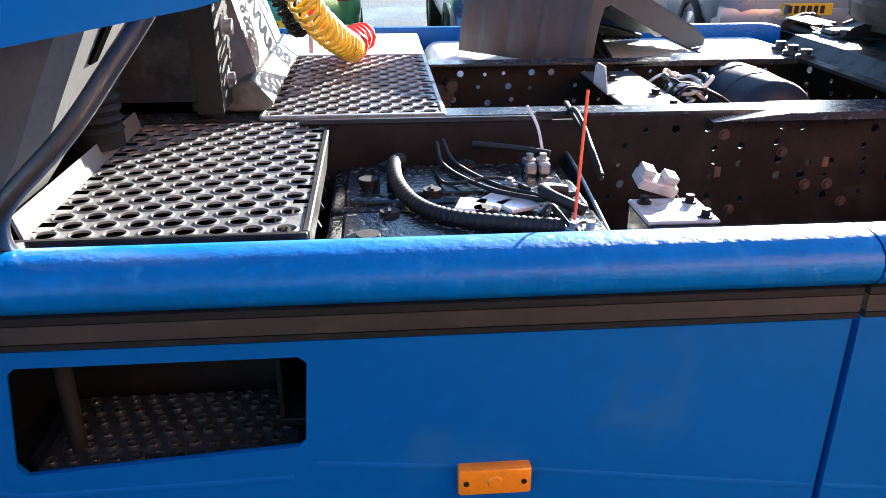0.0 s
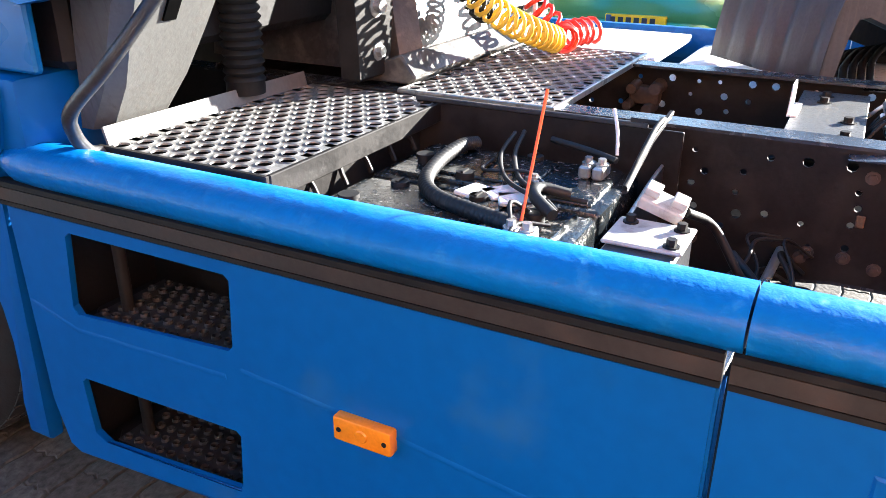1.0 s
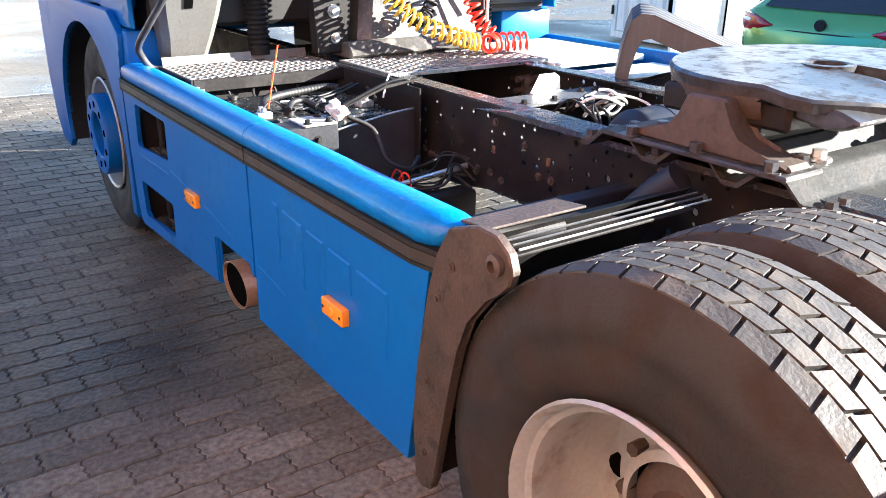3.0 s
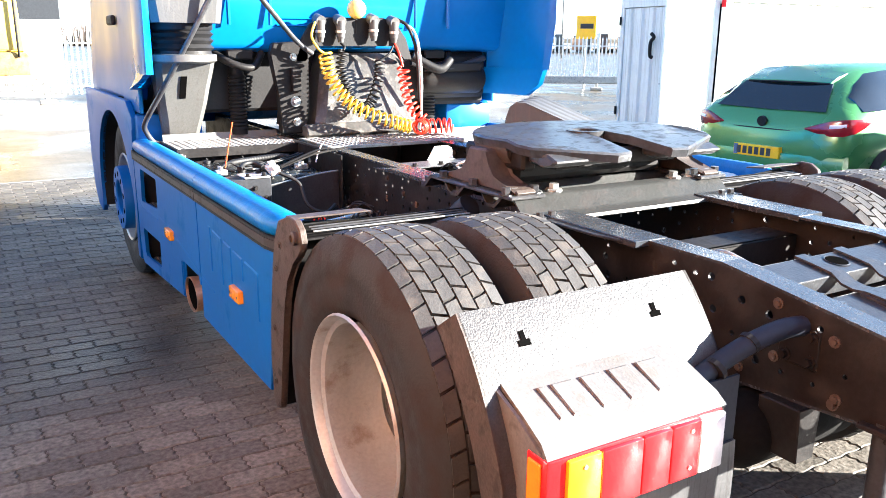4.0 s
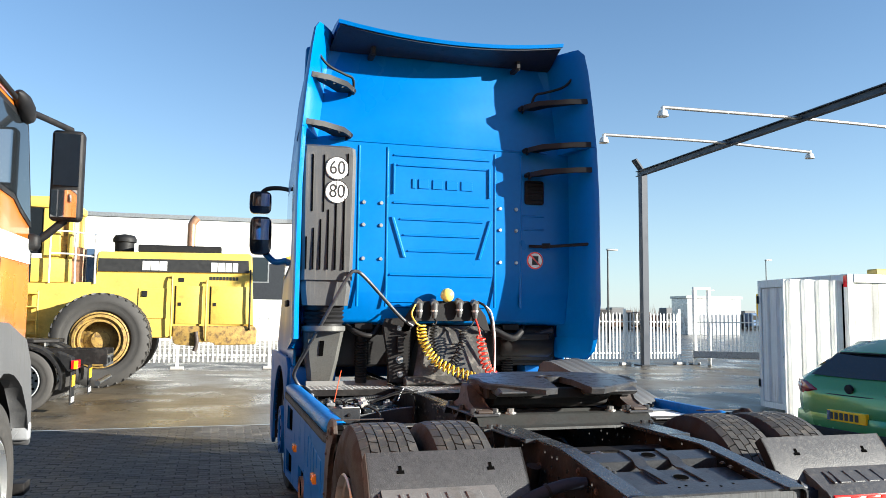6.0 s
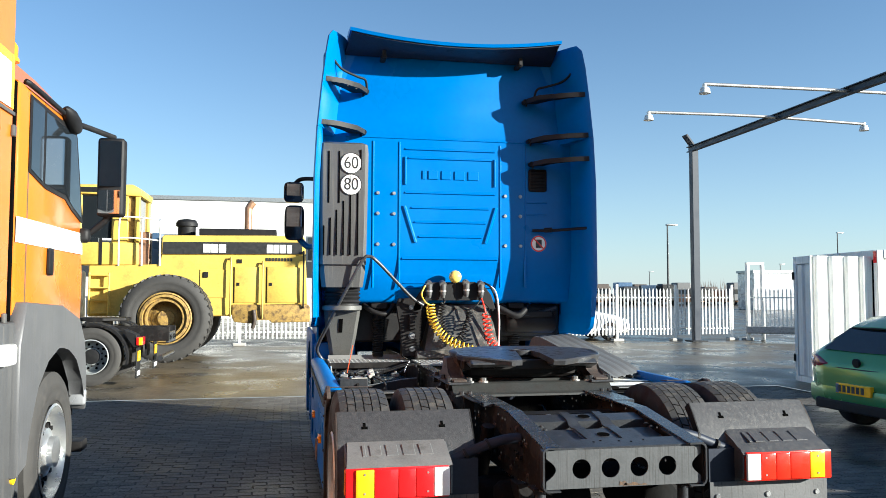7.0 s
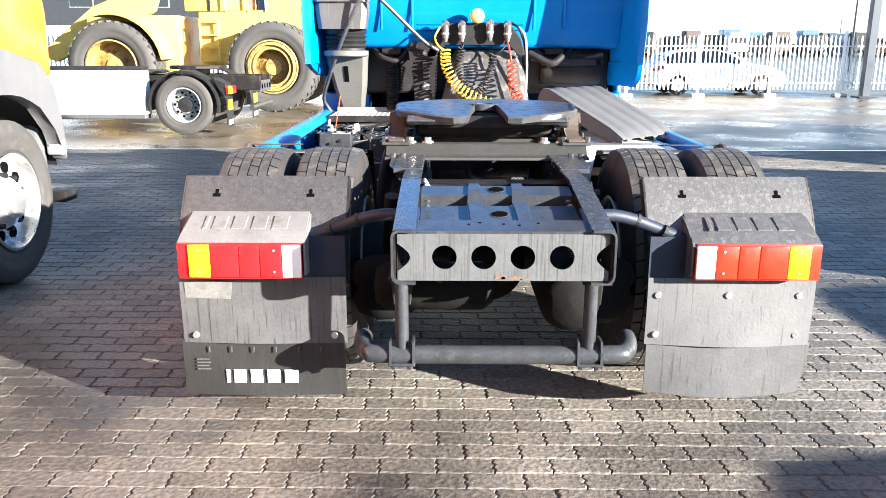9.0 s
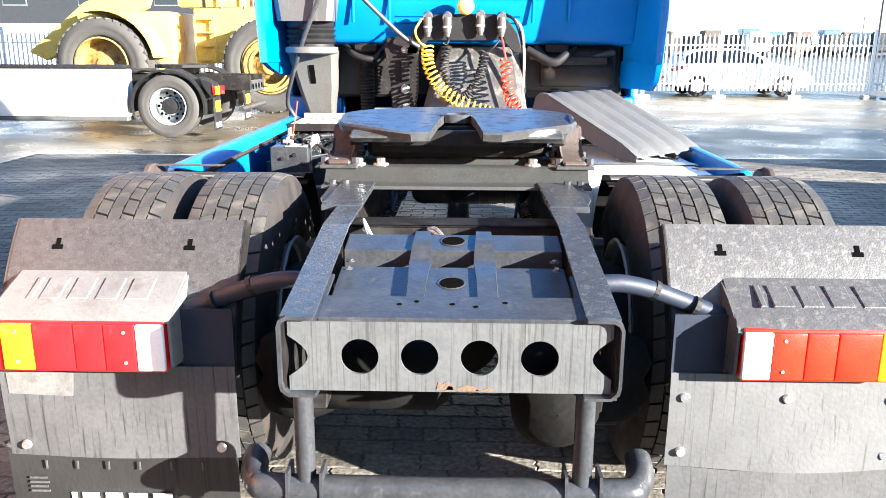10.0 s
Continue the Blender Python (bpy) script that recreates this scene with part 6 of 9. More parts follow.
b = add_lathe(B(), [(0.002, 0.50), (0.08, 0.505), (0.10, 0.53), (0.10, 0.97), (0.08, 0.995), (0.002, 1.0)], (0.05, 2.66, 1.33), "x", 24)
part("under_cab_tank", b, CHASSIS, CAB, "dark round tank under the cab floor", 40)
part("under_cab_strut", add_tube(B(), [(0.48, 2.62, 1.44), (0.75, 2.58, 1.40), (1.05, 2.62, 1.47)], 0.022, 8, 4), CHASSIS_BLUE, CAB, "", 60)
# back wall relief
b = B()
for x in (-0.73, -0.485, 0.485, 0.73):
    add_prism(b, [(x - 0.012, 2.572), (x - 0.004, 2.562), (x + 0.004, 2.562), (x + 0.012, 2.572)], "z", 1.66, 3.02)
for z in (3.055,):
    add_prism(b, [(2.572, z - 0.01), (2.562, z - 0.003), (2.562, z + 0.003), (2.572, z + 0.01)], "x", -0.98, 0.98)
part("panel_ribs", b, BLUE_DEEP, CAB, "raised vertical ribs", 30)
def ridge(x0, x1, z, h=0.013, t=0.016):
    part("pressed_ridge", skin_of([[(x, 2.573, z - h), (x, 2.573 - t, z - h * 0.3), (x, 2.573 - t, z + h * 0.3), (x, 2.573, z + h)] for x in (x0, x1)]), BLUE_DEEP, CAB, "", 30)


def skin_of(rings):
    bm = B()
    skin(bm, rings)
    return bm


for z, w in ((2.545, 0.43), (2.405, 0.37), (2.27, 0.34), (2.135, 0.30), (1.93, 0.455), (2.955, 0.43)):
    ridge(-w, w, z)
for s in (-1, 1):
    for xa, za, xb, zb, t in ((0.43, 2.88, 0.43, 2.62, 0.014), (0.44, 2.42, 0.335, 2.08, 0.024)):
        part("pressed_ridge", skin_of([[(s * (x - t), 2.573, z), (s * (x - t * 0.3), 2.553, z), (s * (x + t * 0.3), 2.553, z), (s * (x + t), 2.573, z)] for x, z in ((xa, za), (xb, zb))]), BLUE_DEEP, CAB, "", 30)
ridge(-0.40, 0.40, 2.87, 0.012)
brand_bars(lambda u, v, d: Vector((u + 0.005, 2.568 - d * 3, 2.675 + v)), 0.57, 0.082, BLUE_DEEP, CAB)
b = B()
for x in (-0.685, -0.535, 0.535, 0.685):
    for z in (2.535, 2.345, 2.06):
        add_cyl(b, (x, 2.572, z), (x, 2.555, z), 0.019, 0.014, 12)
part("wall_bolts", b, STEEL, CAB, "grey bolt caps", 40)
b = B()
add_box(b, 0.765, 0.945, 2.556, 2.575, 2.585, 2.80, 0.02, 2)
V = part("air_vent", b, BLACK, CAB, "black louvred air vent", 40)
for k in range(6):
    b = B()
    add_prism(b, [(2.553, 2.61 + k * 0.031), (2.545, 2.617 + k * 0.031), (2.556, 2.63 + k * 0.031)], "x", 0.785, 0.925)
    part("slat", b, BLACK, V)
for z in (2.48, 2.36):
    part("pressed_ridge", add_prism(B(), [(2.572, z - 0.01), (2.563, z - 0.004), (2.563, z + 0.004), (2.572, z + 0.01)], "x", 0.75, 0.95), BLUE_DEEP, CAB)
for z in (1.66, 1.70):
    part("pressed_ridge", add_prism(B(), [(2.60, z - 0.008), (2.586, z), (2.60, z + 0.008)], "x", -0.44, 0.40), BLUE_DEEP, CAB)
S = part("warning_sign", add_cyl(B(), (0.865, 2.573, 2.085), (0.865, 2.566, 2.085), 0.078, seg=32), RED_LENS, CAB, "round white sign with red rim and stroke")
part("sign_face", add_cyl(B(), (0.865, 2.567, 2.085), (0.865, 2.563, 2.085), 0.064, seg=32), LETTER, S)
part("sign_mark", add_box(B(), 0.835, 0.895, 2.5605, 2.5635, 2.045, 2.125, 0.001), BLACK_SIGN, S)
part("sign_stroke", add_box(B(), -0.065, 0.065, -0.0015, 0.0015, -0.006, 0.006, 0, 1, Matrix.Translation((0.865, 2.559, 2.085)) @ Matrix.Rotation(radians(45), 4, "Y")), RED_LENS, S)


# perforated stays between cab and wings, with grab loops
def stay(s, z, xa, xb, plain=False):
    b = B()
    if plain:
        add_tube(b, [(s * xa, 2.55, z), (s * (xa + 0.15), 2.46, z - 0.005), (s * xb, 2.26, z + 0.01)], 0.014, 8, 4)
        add_cyl(b, (s * (xa + 0.1), 2.49, z), (s * (xa + 0.16), 2.45, z), 0.024, seg=10)
    else:
        poly = [(s * (xa + 0.02), 2.568), (s * xa, 2.46), (s * (xa + 0.08), 2.33), (s * (xb - 0.17), 2.21), (s * (xb - 0.02), 2.165), (s * xb, 2.25), (s * (xa + 0.22), 2.45), (s * (xa + 0.13), 2.568)]
        holes = [(s * (xa + 0.09 + k * (xb - xa - 0.17) / 3), 2.435 - k * 0.066, 0.024, 12) for k in range(4)]
        add_sheet(b, poly, holes, lambda u, v, w: (u, v, z + w + (2.56 - v) * 0.06), 0.014)
        skin(b, [[(x, y, z - 0.03 + (2.56 - y) * 0.06), (x, y, z + (2.56 - y) * 0.06), (x + s * 0.014, y + 0.012, z + (2.56 - y) * 0.06), (x + s * 0.014, y + 0.012, z - 0.03 + (2.56 - y) * 0.06)] for x, y in poly[:5]])
        add_cyl(b, (s * xa, 2.565, z + 0.005), (s * xa, 2.50, z + 0.005), 0.022, seg=10)
    return part("wing_stay", b, BLACK, CAB, "black perforated wing stay" if not plain else "black wing stay rod", 35)


for s, z, xa, xb in ((-1, 3.46, 0.80, 1.21), (-1, 3.08, 0.82, 1.25), (1, 3.44, 0.72, 1.22), (1, 3.06, 0.76, 1.24), (1, 2.84, 0.78, 1.26)):
    stay(s, z, xa, xb)
stay(1, 2.21, 0.80, 1.25, True)
for s in (-1, 1):
    b = B()
    add_tube(b, [(s * 0.80, 2.50, 3.47), (s * 0.82, 2.44, 3.55), (s * 0.90, 2.40, 3.57), (s * 1.05, 2.34, 3.62), (s * 1.16, 2.30, 3.75)], 0.011, 8, 6)
    part("grab_loop", b, BLACK, CAB, "", 60)
    b = B()
    add_box(b, s * 0.65 - 0.025, s * 0.65 + 0.025, 2.44, 2.58, 3.76, 3.80, 0.008)
    add_box(b, s * 0.65 - 0.018, s * 0.65 + 0.018, 2.42, 2.47, 3.77, 3.86, 0.006)
    part("spoiler_bracket", b, BLACK, CAB)
# roof spoiler lip
b = B()
rings = []
for k in range(13):
    f = -1 + 2 * k / 12
    zc = 3.955 - 0.085 * (1 - f * f)
    rings.append([(f * 0.98, 2.19, zc), (f * 0.98, 2.45, zc + 0.035), (f * 0.97, 2.95, zc + 0.055), (f * 0.97, 2.95, zc + 0.02), (f * 0.98, 2.47, zc - 0.02), (f * 0.98, 2.20, zc - 0.028)])
skin(b, rings)
RS = part("roof_spoiler", b, BLUE_DEEP, CAB, "curved blue roof spoiler lip", 40)
# underside sheet in much darker blue, the lip's own shade put into colour
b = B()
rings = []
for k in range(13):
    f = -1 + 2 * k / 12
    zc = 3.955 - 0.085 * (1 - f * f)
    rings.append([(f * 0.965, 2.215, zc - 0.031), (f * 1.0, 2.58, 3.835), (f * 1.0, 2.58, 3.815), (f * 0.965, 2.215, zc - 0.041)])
skin(b, rings)
part("underside", b, NAVY_PIPE, RS, "spoiler underside, darkened blue for its shade", 40)
# mirrors: two rounded housings on arms, glass on the rear side
def mirror_shell(bm, s, x0, x1, z0, z1, y0, depth):
    """A housing with a flat rear mouth and a bulging front."""
    cx, cz, hx, hz = (x0 + x1) / 2, (z0 + z1) / 2, (x1 - x0) / 2, (z1 - z0) / 2
    outline = [(math.copysign(abs(math.cos(w)) ** 0.45, math.cos(w)), math.copysign(abs(math.sin(w)) ** 0.45, math.sin(w))) for w in [2 * math.pi * k / 28 for k in range(28)]]
    skin(bm, [[(s * (cx + hx * u * k), y0 + d * depth, cz + hz * v * k) for u, v in outline] for d, k in ((0.04, 0.90), (0.0, 0.95), (0.02, 1.0), (0.5, 0.98), (0.85, 0.82), (1.0, 0.5))])


for s in (-1, 1):
    b = B()
    mirror_shell(b, s, 1.305, 1.535, 2.22, 2.63, 4.62, 0.17)
    M = part("door_mirror", b, BLACK_CAR, CAB, "glossy dark door mirror pair on arms", 50)
    b = B()
    mirror_shell(b, s, 1.315, 1.545, 2.66, 2.90, 4.62, 0.16)
    part("wide_mirror", b, BLACK_CAR, M, "", 50)
    for z0, z1 in ((2.25, 2.60), (2.685, 2.875)):
        part("mirror_glass", add_prism(B(), [(4.622 + 0.1 * (z1 - z0), z0), (4.612 - 0.1 * (z1 - z0), z1), (4.64, z1), (4.64, z0)], "x", min(s * 1.335, s * 1.51), max(s * 1.335, s * 1.51)), MIRROR, M, "mirror glass")
    part("mirror_arm", add_tube(B(), [(s * 1.12, 4.45, 2.90), (s * 1.24, 4.60, 2.94), (s * 1.36, 4.70, 2.94), (s * 1.43, 4.72, 2.88)], 0.024, 10), BLACK, M, "", 60)
    part("mirror_arm", add_tube(B(), [(s * 1.13, 4.45, 2.16), (s * 1.26, 4.64, 2.15), (s * 1.36, 4.70, 2.24)], 0.035, 10), BLUE_DEEP, M, "", 60)

# ---- air intake tower ----
b = B()
rings = []
for z, xa, xb, ya in ((1.86, -1.225, -0.815, 2.29), (2.3, -1.232, -0.808, 2.28), (2.85, -1.235, -0.80, 2.28), (2.93, -1.225, -0.805, 2.30), (2.955, -1.20, -0.83, 2.36)):
    rings.append([(xa, ya + 0.03, z), (xa + 0.03, ya, z), (xb - 0.03, ya, z), (xb, ya + 0.03, z), (xb, 2.54, z), (xa, 2.54, z)])
skin(b, rings)
IT = part("air_intake", b, TOWER, truck, "weathered grey plastic air intake tower behind the cab", 30)
b = B()
for x, z0, z1 in ((-1.19, 1.94, 2.20), (-1.135, 1.94, 2.27), (-1.08, 1.94, 2.34), (-1.02, 1.94, 2.42), (-0.96, 1.94, 2.48), (-0.895, 1.94, 2.52), (-0.895, 2.56, 2.64), (-0.96, 2.58, 2.66), (-1.06, 2.4, 2.86), (-1.15, 2.4, 2.86), (-0.87, 2.7, 2.88)):
    part("intake_slot", add_box(B(), x - 0.006, x + 0.006, 2.272, 2.283, z0, z1, 0.003), VOID, IT)
b = B()
rings = []
for z, r in ((1.865, 0.0), (1.80, 0.0), (1.66, 0.02)):
    rings.append([(-1.02 + (0.20 - r) * u, 2.44 + (0.125 - r * 0.3) * v, z) for u, v in ((-1, 0.7), (-1, -0.7), (-0.8, -1), (0.8, -1), (1, -0.7), (1, 0.7), (0.8, 1), (-0.8, 1))])
skin(b, rings)
part("intake_neck", b, TOWER, IT, "", 40)
b = B()
add_lathe(b, [(0.002, 0.22), (0.165, 0.22), (0.165, 0.17), (0.15, 0.16), (0.168, 0.145), (0.15, 0.125), (0.168, 0.11), (0.15, 0.09), (0.168, 0.07), (0.15, 0.055), (0.16, 0.0), (0.002, 0.0)], (-1.01, 2.52, 1.46), "z", 28)
part("bellows", b, BLACK, IT, "black ribbed bellows", 60)
b = B()
add_lathe(b, [(0.15, 0.05), (0.178, 0.045), (0.178, 0.01), (0.16, 0.0)], (-1.01, 2.52, 1.45), "z", 28)
part("collar", b, DUCT, IT, "", 40)
b = B()
rings = []
for z, xa, xb, ya, yb in ((1.47, -1.17, -0.845, 2.46, 2.66), (1.40, -1.165, -0.85, 2.50, 2.67), (1.31, -1.15, -0.86, 2.555, 2.70), (1.22, -1.135, -0.868, 2.605, 2.73), (1.12, -1.115, -0.883, 2.66, 2.765), (1.02, -1.10, -0.895, 2.735, 2.80)):
    rings.append([(xa, ya + 0.03, z), (xa + 0.03, ya, z), (xb - 0.03, ya, z), (xb, ya + 0.03, z), (xb, yb, z), (xa, yb, z)])
skin(b, rings)
part("lower_duct", b, DUCT, IT, "paler tapered lower duct", 30)
part("duct_slot", add_prism(B(), [(2.510, 1.375), (2.583, 1.25), (2.60, 1.26), (2.53, 1.38)], "x", -1.035, -1.0), VOID, IT)
for z, txt in ((2.755, "60"), (2.565, "80")):
    D = part("speed_disc", add_cyl(B(), (-0.955, 2.279, z), (-0.955, 2.272, z), 0.094, seg=32), LETTER, IT, "round white speed sticker")
    b = B()
    add_lathe(b, [(0.088, 0.0), (0.094, -0.002), (0.094, 0.002)], (-0.955, 2.271, z), "y", 32)
    part("disc_rim", b, BLACK_SIGN, D)
    text_part(txt, 0.155, Matrix.Translation((-0.955, 2.2715, z)) @ Matrix.Rotation(radians(90), 4, "X") @ Matrix.Scale(0.85, 4, (1, 0, 0)), BLACK_SIGN, D, "speed_digits")

# ---- engine cover, couplings and hoses ----
b = B()
rings = []
for z, x0, x1, y0 in ((1.02, -0.26, 0.46, 2.44), (1.10, -0.25, 0.455, 2.46), (1.45, -0.16, 0.40, 2.57), (1.50, -0.14, 0.38, 2.62)):
    rings.append([(x0, y0 + 0.05, z), (x0 + 0.05, y0, z), (x1 - 0.05, y0, z), (x1, y0 + 0.05, z), (x1, 3.2, z), (x0, 3.2, z)])
skin(b, rings)
EC = part("engine_cover", b, MUD_PLASTIC, truck, "wet muddy grey engine cover", 30)
b = B()
add_prism(b, [(2.42, 1.01), (2.60, 1.01), (2.60, 1.035), (2.45, 1.09), (2.40, 1.03)], "x", -0.34, 0.46, 0.006)
part("cover_lip", b, MUD_PLASTIC, EC, "", 30)
b = B()
add_prism(b, [(-0.47, 1.03), (-0.31, 1.03), (-0.29, 1.2), (-0.28, 1.50), (-0.34, 1.57), (-0.50, 1.56), (-0.52, 1.49), (-0.47, 1.28)], "y", 2.50, 2.56, 0.008)
add_box(b, -0.40, -0.345, 2.47, 2.50, 1.28, 1.42, 0.004)
CBK = part("cab_bracket", b, CHASSIS, truck, "dark cab mounting bracket", 30)
b = B()
hex_bolt(b, (-0.375, 2.50, 1.22), (0, -1, 0), 0.02, 0.02)
hex_bolt(b, (-0.37, 2.50, 1.10), (0, -1, 0), 0.016, 0.014)
hex_bolt(b, (-0.38, 2.50, 1.48), (0, -1, 0), 0.014, 0.014)
part("bolts", b, STEEL, CBK)
for s in (-1, 1):
    b = B()
    pr = [(0.002, 0.0), (0.05, 0.0)]
    for k in range(15):
        pr += [(0.050, 0.03 + k * 0.022), (0.054, 0.036 + k * 0.022), (0.050, 0.042 + k * 0.022), (0.044, 0.047 + k * 0.022)]
    pr += [(0.04, 0.38), (0.035, 0.5), (0.002, 0.5)]
    add_lathe(b, pr, (s * 0.66, 2.72, 1.02), "z", 20)
    part("cab_damper", b, BLACK, truck, "black ribbed cab damper", 60)
    b = B()
    add_tube(b, [(s * 0.80, 2.68, 1.50), (s * 0.72, 2.58, 1.44), (s * 0.60, 2.58, 1.42), (s * 0.52, 2.66, 1.50)], 0.022, 10)
    add_box(b, s * 0.66 - 0.08, s * 0.66 + 0.08, 2.62, 2.78, 1.46, 1.52, 0.01)
    part("cab_mount", b, CHASSIS, truck, "dark cab mount above the damper", 40)
b = B()
add_prism(b, [(-0.37, 1.45), (-0.33, 1.57), (-0.27, 1.67), (-0.18, 1.71), (0.22, 1.715), (0.31, 1.68), (0.38, 1.59), (0.42, 1.46), (0.36, 1.46), (0.29, 1.55), (-0.22, 1.55), (-0.30, 1.45)], "y", 2.50, 2.53, 0.006)
CP = part("coupling_board", b, BLACK, truck, "black board with air and power couplings", 30)
for x, z, mt in ((-0.22, 1.655, BLACK), (-0.09, 1.655, BLACK), (0.13, 1.665, BLACK), (0.27, 1.655, BLACK)):
    b = B()
    add_cyl(b, (x, 2.44, z + 0.03), (x, 2.51, z + 0.045), 0.032, seg=14)
    add_cyl(b, (x, 2.46, z - 0.06), (x, 2.46, z + 0.035), 0.026, 0.03, 14)
    add_cyl(b, (x, 2.46, z - 0.09), (x, 2.46, z - 0.06), 0.016, 0.024, 12)
    c = part("coupling", b, GREY_DARK, CP, "dark hose coupling", 40)
    part("coupling_ring", add_cyl(B(), (x, 2.46, z - 0.035), (x, 2.46, z - 0.02), 0.031, seg=14), STEEL, c, "", 40)
b = B()
add_lathe(b, [(0.002, -0.06), (0.03, -0.058), (0.052, -0.04), (0.058, -0.02), (0.058, 0.0), (0.05, 0.012), (0.03, 0.03), (0.002, 0.034)], (0.03, 2.50, 1.762), "y", 24)
WL = part("work_lamp", b, LAMP_YELLOW, CP, "round yellow work lamp", 60)
part("lamp_foot", add_cyl(B(), (0.03, 2.51, 1.62), (0.03, 2.51, 1.71), 0.012, seg=8), BLACK, WL)
for nm, path, turns, rad, r, mt, lab in (
        ("yellow_coil", [(-0.22, 2.40, 1.50), (-0.21, 2.36, 1.38), (-0.14, 2.33, 1.25), (-0.02, 2.28, 1.16), (0.14, 2.24, 1.10), (0.26, 2.22, 1.065)], 22, 0.038, 0.0072, YELLOW_HOSE, "yellow spiral air hose"),
        ("red_coil", [(0.30, 2.40, 1.42), (0.31, 2.38, 1.30), (0.33, 2.34, 1.18), (0.38, 2.28, 1.10)], 9, 0.035, 0.0075, RED_HOSE, "red spiral air hose"),
        ("red_coil", [(0.30, 2.20, 1.06), (0.36, 2.24, 1.062), (0.46, 2.22, 1.065), (0.54, 2.18, 1.065)], 8, 0.042, 0.0075, RED_HOSE, "red spiral air hose end on the deck"),
        ("black_coil", [(-0.09, 2.42, 1.52), (-0.11, 2.42, 1.40), (-0.08, 2.40, 1.28), (-0.02, 2.36, 1.18), (0.06, 2.38, 1.20), (0.14, 2.42, 1.34), (0.16, 2.44, 1.46)], 30, 0.03, 0.006, BLACK, "black spiral power cable")):
    part(nm, add_tube(B(), coil_points(path, turns, rad, 10), r, 6, 0), mt, CP, lab, 60)
for pts, r, mt in (([(-0.26, 2.44, 1.68), (-0.30, 2.40, 1.60), (-0.27, 2.38, 1.53), (-0.22, 2.40, 1.50)], 0.008, YELLOW_HOSE), ([(0.27, 2.46, 1.57), (0.285, 2.42, 1.5), (0.30, 2.40, 1.42)], 0.008, RED_HOSE),
                   ([(0.32, 2.48, 1.70), (0.40, 2.42, 1.62), (0.42, 2.38, 1.40), (0.41, 2.36, 1.15), (0.40, 2.36, 1.03)], 0.008, CLEAR_LENS), ([(0.30, 2.48, 1.71), (0.36, 2.44, 1.66), (0.41, 2.42, 1.5), (0.43, 2.42, 1.2)], 0.01, BLACK),
                   ([(-0.09, 2.46, 1.56), (-0.08, 2.43, 1.54), (-0.09, 2.42, 1.52)], 0.007, BLACK), ([(0.27, 2.46, 1.56), (0.22, 2.43, 1.5), (0.16, 2.44, 1.46)], 0.007, BLACK)):
    part("hose", add_tube(B(), pts, r, 8, 8), mt, CP, "", 60)
part("hose_rail", add_tube(B(), [(-1.12, 2.69, 0.985), (-1.17, 2.70, 1.0), (-1.205, 2.69, 1.05), (-1.222, 2.66, 1.10), (-1.20, 2.58, 1.18), (-1.164, 2.52, 1.259), (-1.103, 2.43, 1.395), (-0.995, 2.32, 1.62), (-0.856, 2.25, 1.888), (-0.795, 2.25, 1.931), (-0.705, 2.27, 1.873), (-0.407, 2.40, 1.586), (-0.28, 2.45, 1.50)], 0.015, 10, 8),
     GREASE, truck, "dark bent hose carrier tube", 60)

# the loose mudguard section on the far deck: a steep front, a ridge and a long falling back
LG = thing("loose_mudguard", "loose grey ribbed mudguard section lying across the fuel tank", "mudguard", (0.59, 1.635, 0.965))
w_dir, l_dir = Vector((0.73, 0.68, 0)), Vector((0.61, -0.79, 0))
GUARD_W = 0.56
prof = [(0.0, 0.0), (0.012, 0.10), (0.03, 0.20), (0.05, 0.262), (0.085, 0.288), (0.14, 0.285), (0.3, 0.222), (0.5, 0.145), (0.68, 0.075), (0.78, 0.02)]
b = B()
rings = []
nw = 28
for l, z in prof:
    row = []
    for i in range(nw + 1):
        f = i / nw
        g = -0.012 if i % 7 in (3, 4) else 0.0
        row.append(w_dir * (f - 0.5) * GUARD_W + l_dir * (l - g * (z < 0.25 and l < 0.1)) + Vector((0, 0, z + g * (l > 0.06) + 0.012)))
    rings.append(row + [p - Vector((0, 0, 0.008)) + l_dir * 0.004 for p in row[::-1]])
skin(b, rings)
part("guard_shell", b, GREY_DARK, LG, "", 35)
for f in (-0.5, 0.5):
    b = B()
    e = f * GUARD_W
    skin(b, [[w_dir * e + l_dir * l + Vector((0, 0, z + 0.004)), w_dir * (e + 0.006) + l_dir * l + Vector((0, 0, z + 0.004)),
              w_dir * (e + 0.006) + l_dir * (l + (0.05 if l < 0.1 else 0.0)) + Vector((0, 0, max(0.0, z - 0.085) if l > 0.06 else z * 0.75)), w_dir * e + l_dir * (l + (0.05 if l < 0.1 else 0.0)) + Vector((0, 0, max(0.0, z - 0.085) if l > 0.06 else z * 0.75))]
             for l, z in prof])
    part("side_flange", b, GREY_DARK, LG, "", 35)


# ---- the yard ----
GX0, GX1, GY0, GY1 = -6.0, 7.052, -6.6, 8.034
b = B()
for x0, x1, y0, y1 in ((-400, GX0, -400, 400), (GX1, 400, -400, 400), (GX0, GX1, -400, GY0), (GX0, GX1, GY1, 400)):
    b.faces.new([b.verts.new(p) for p in ((x0, y0, 0), (x1, y0, 0), (x1, y1, 0), (x0, y1, 0))])
b.faces.new([b.verts.new(p) for p in ((GX0, GY0, -0.0055), (GX1, GY0, -0.0055), (GX1, GY1, -0.0055), (GX0, GY1, -0.0055))])
ground = part("ground", b, PAVING_FAR, None, "damp grey-brown block paving of a truck yard", kind="structure")
ground["category"] = "ground"
ground.data.materials.append(SAND)
ground.data.polygons[4].material_index = 1


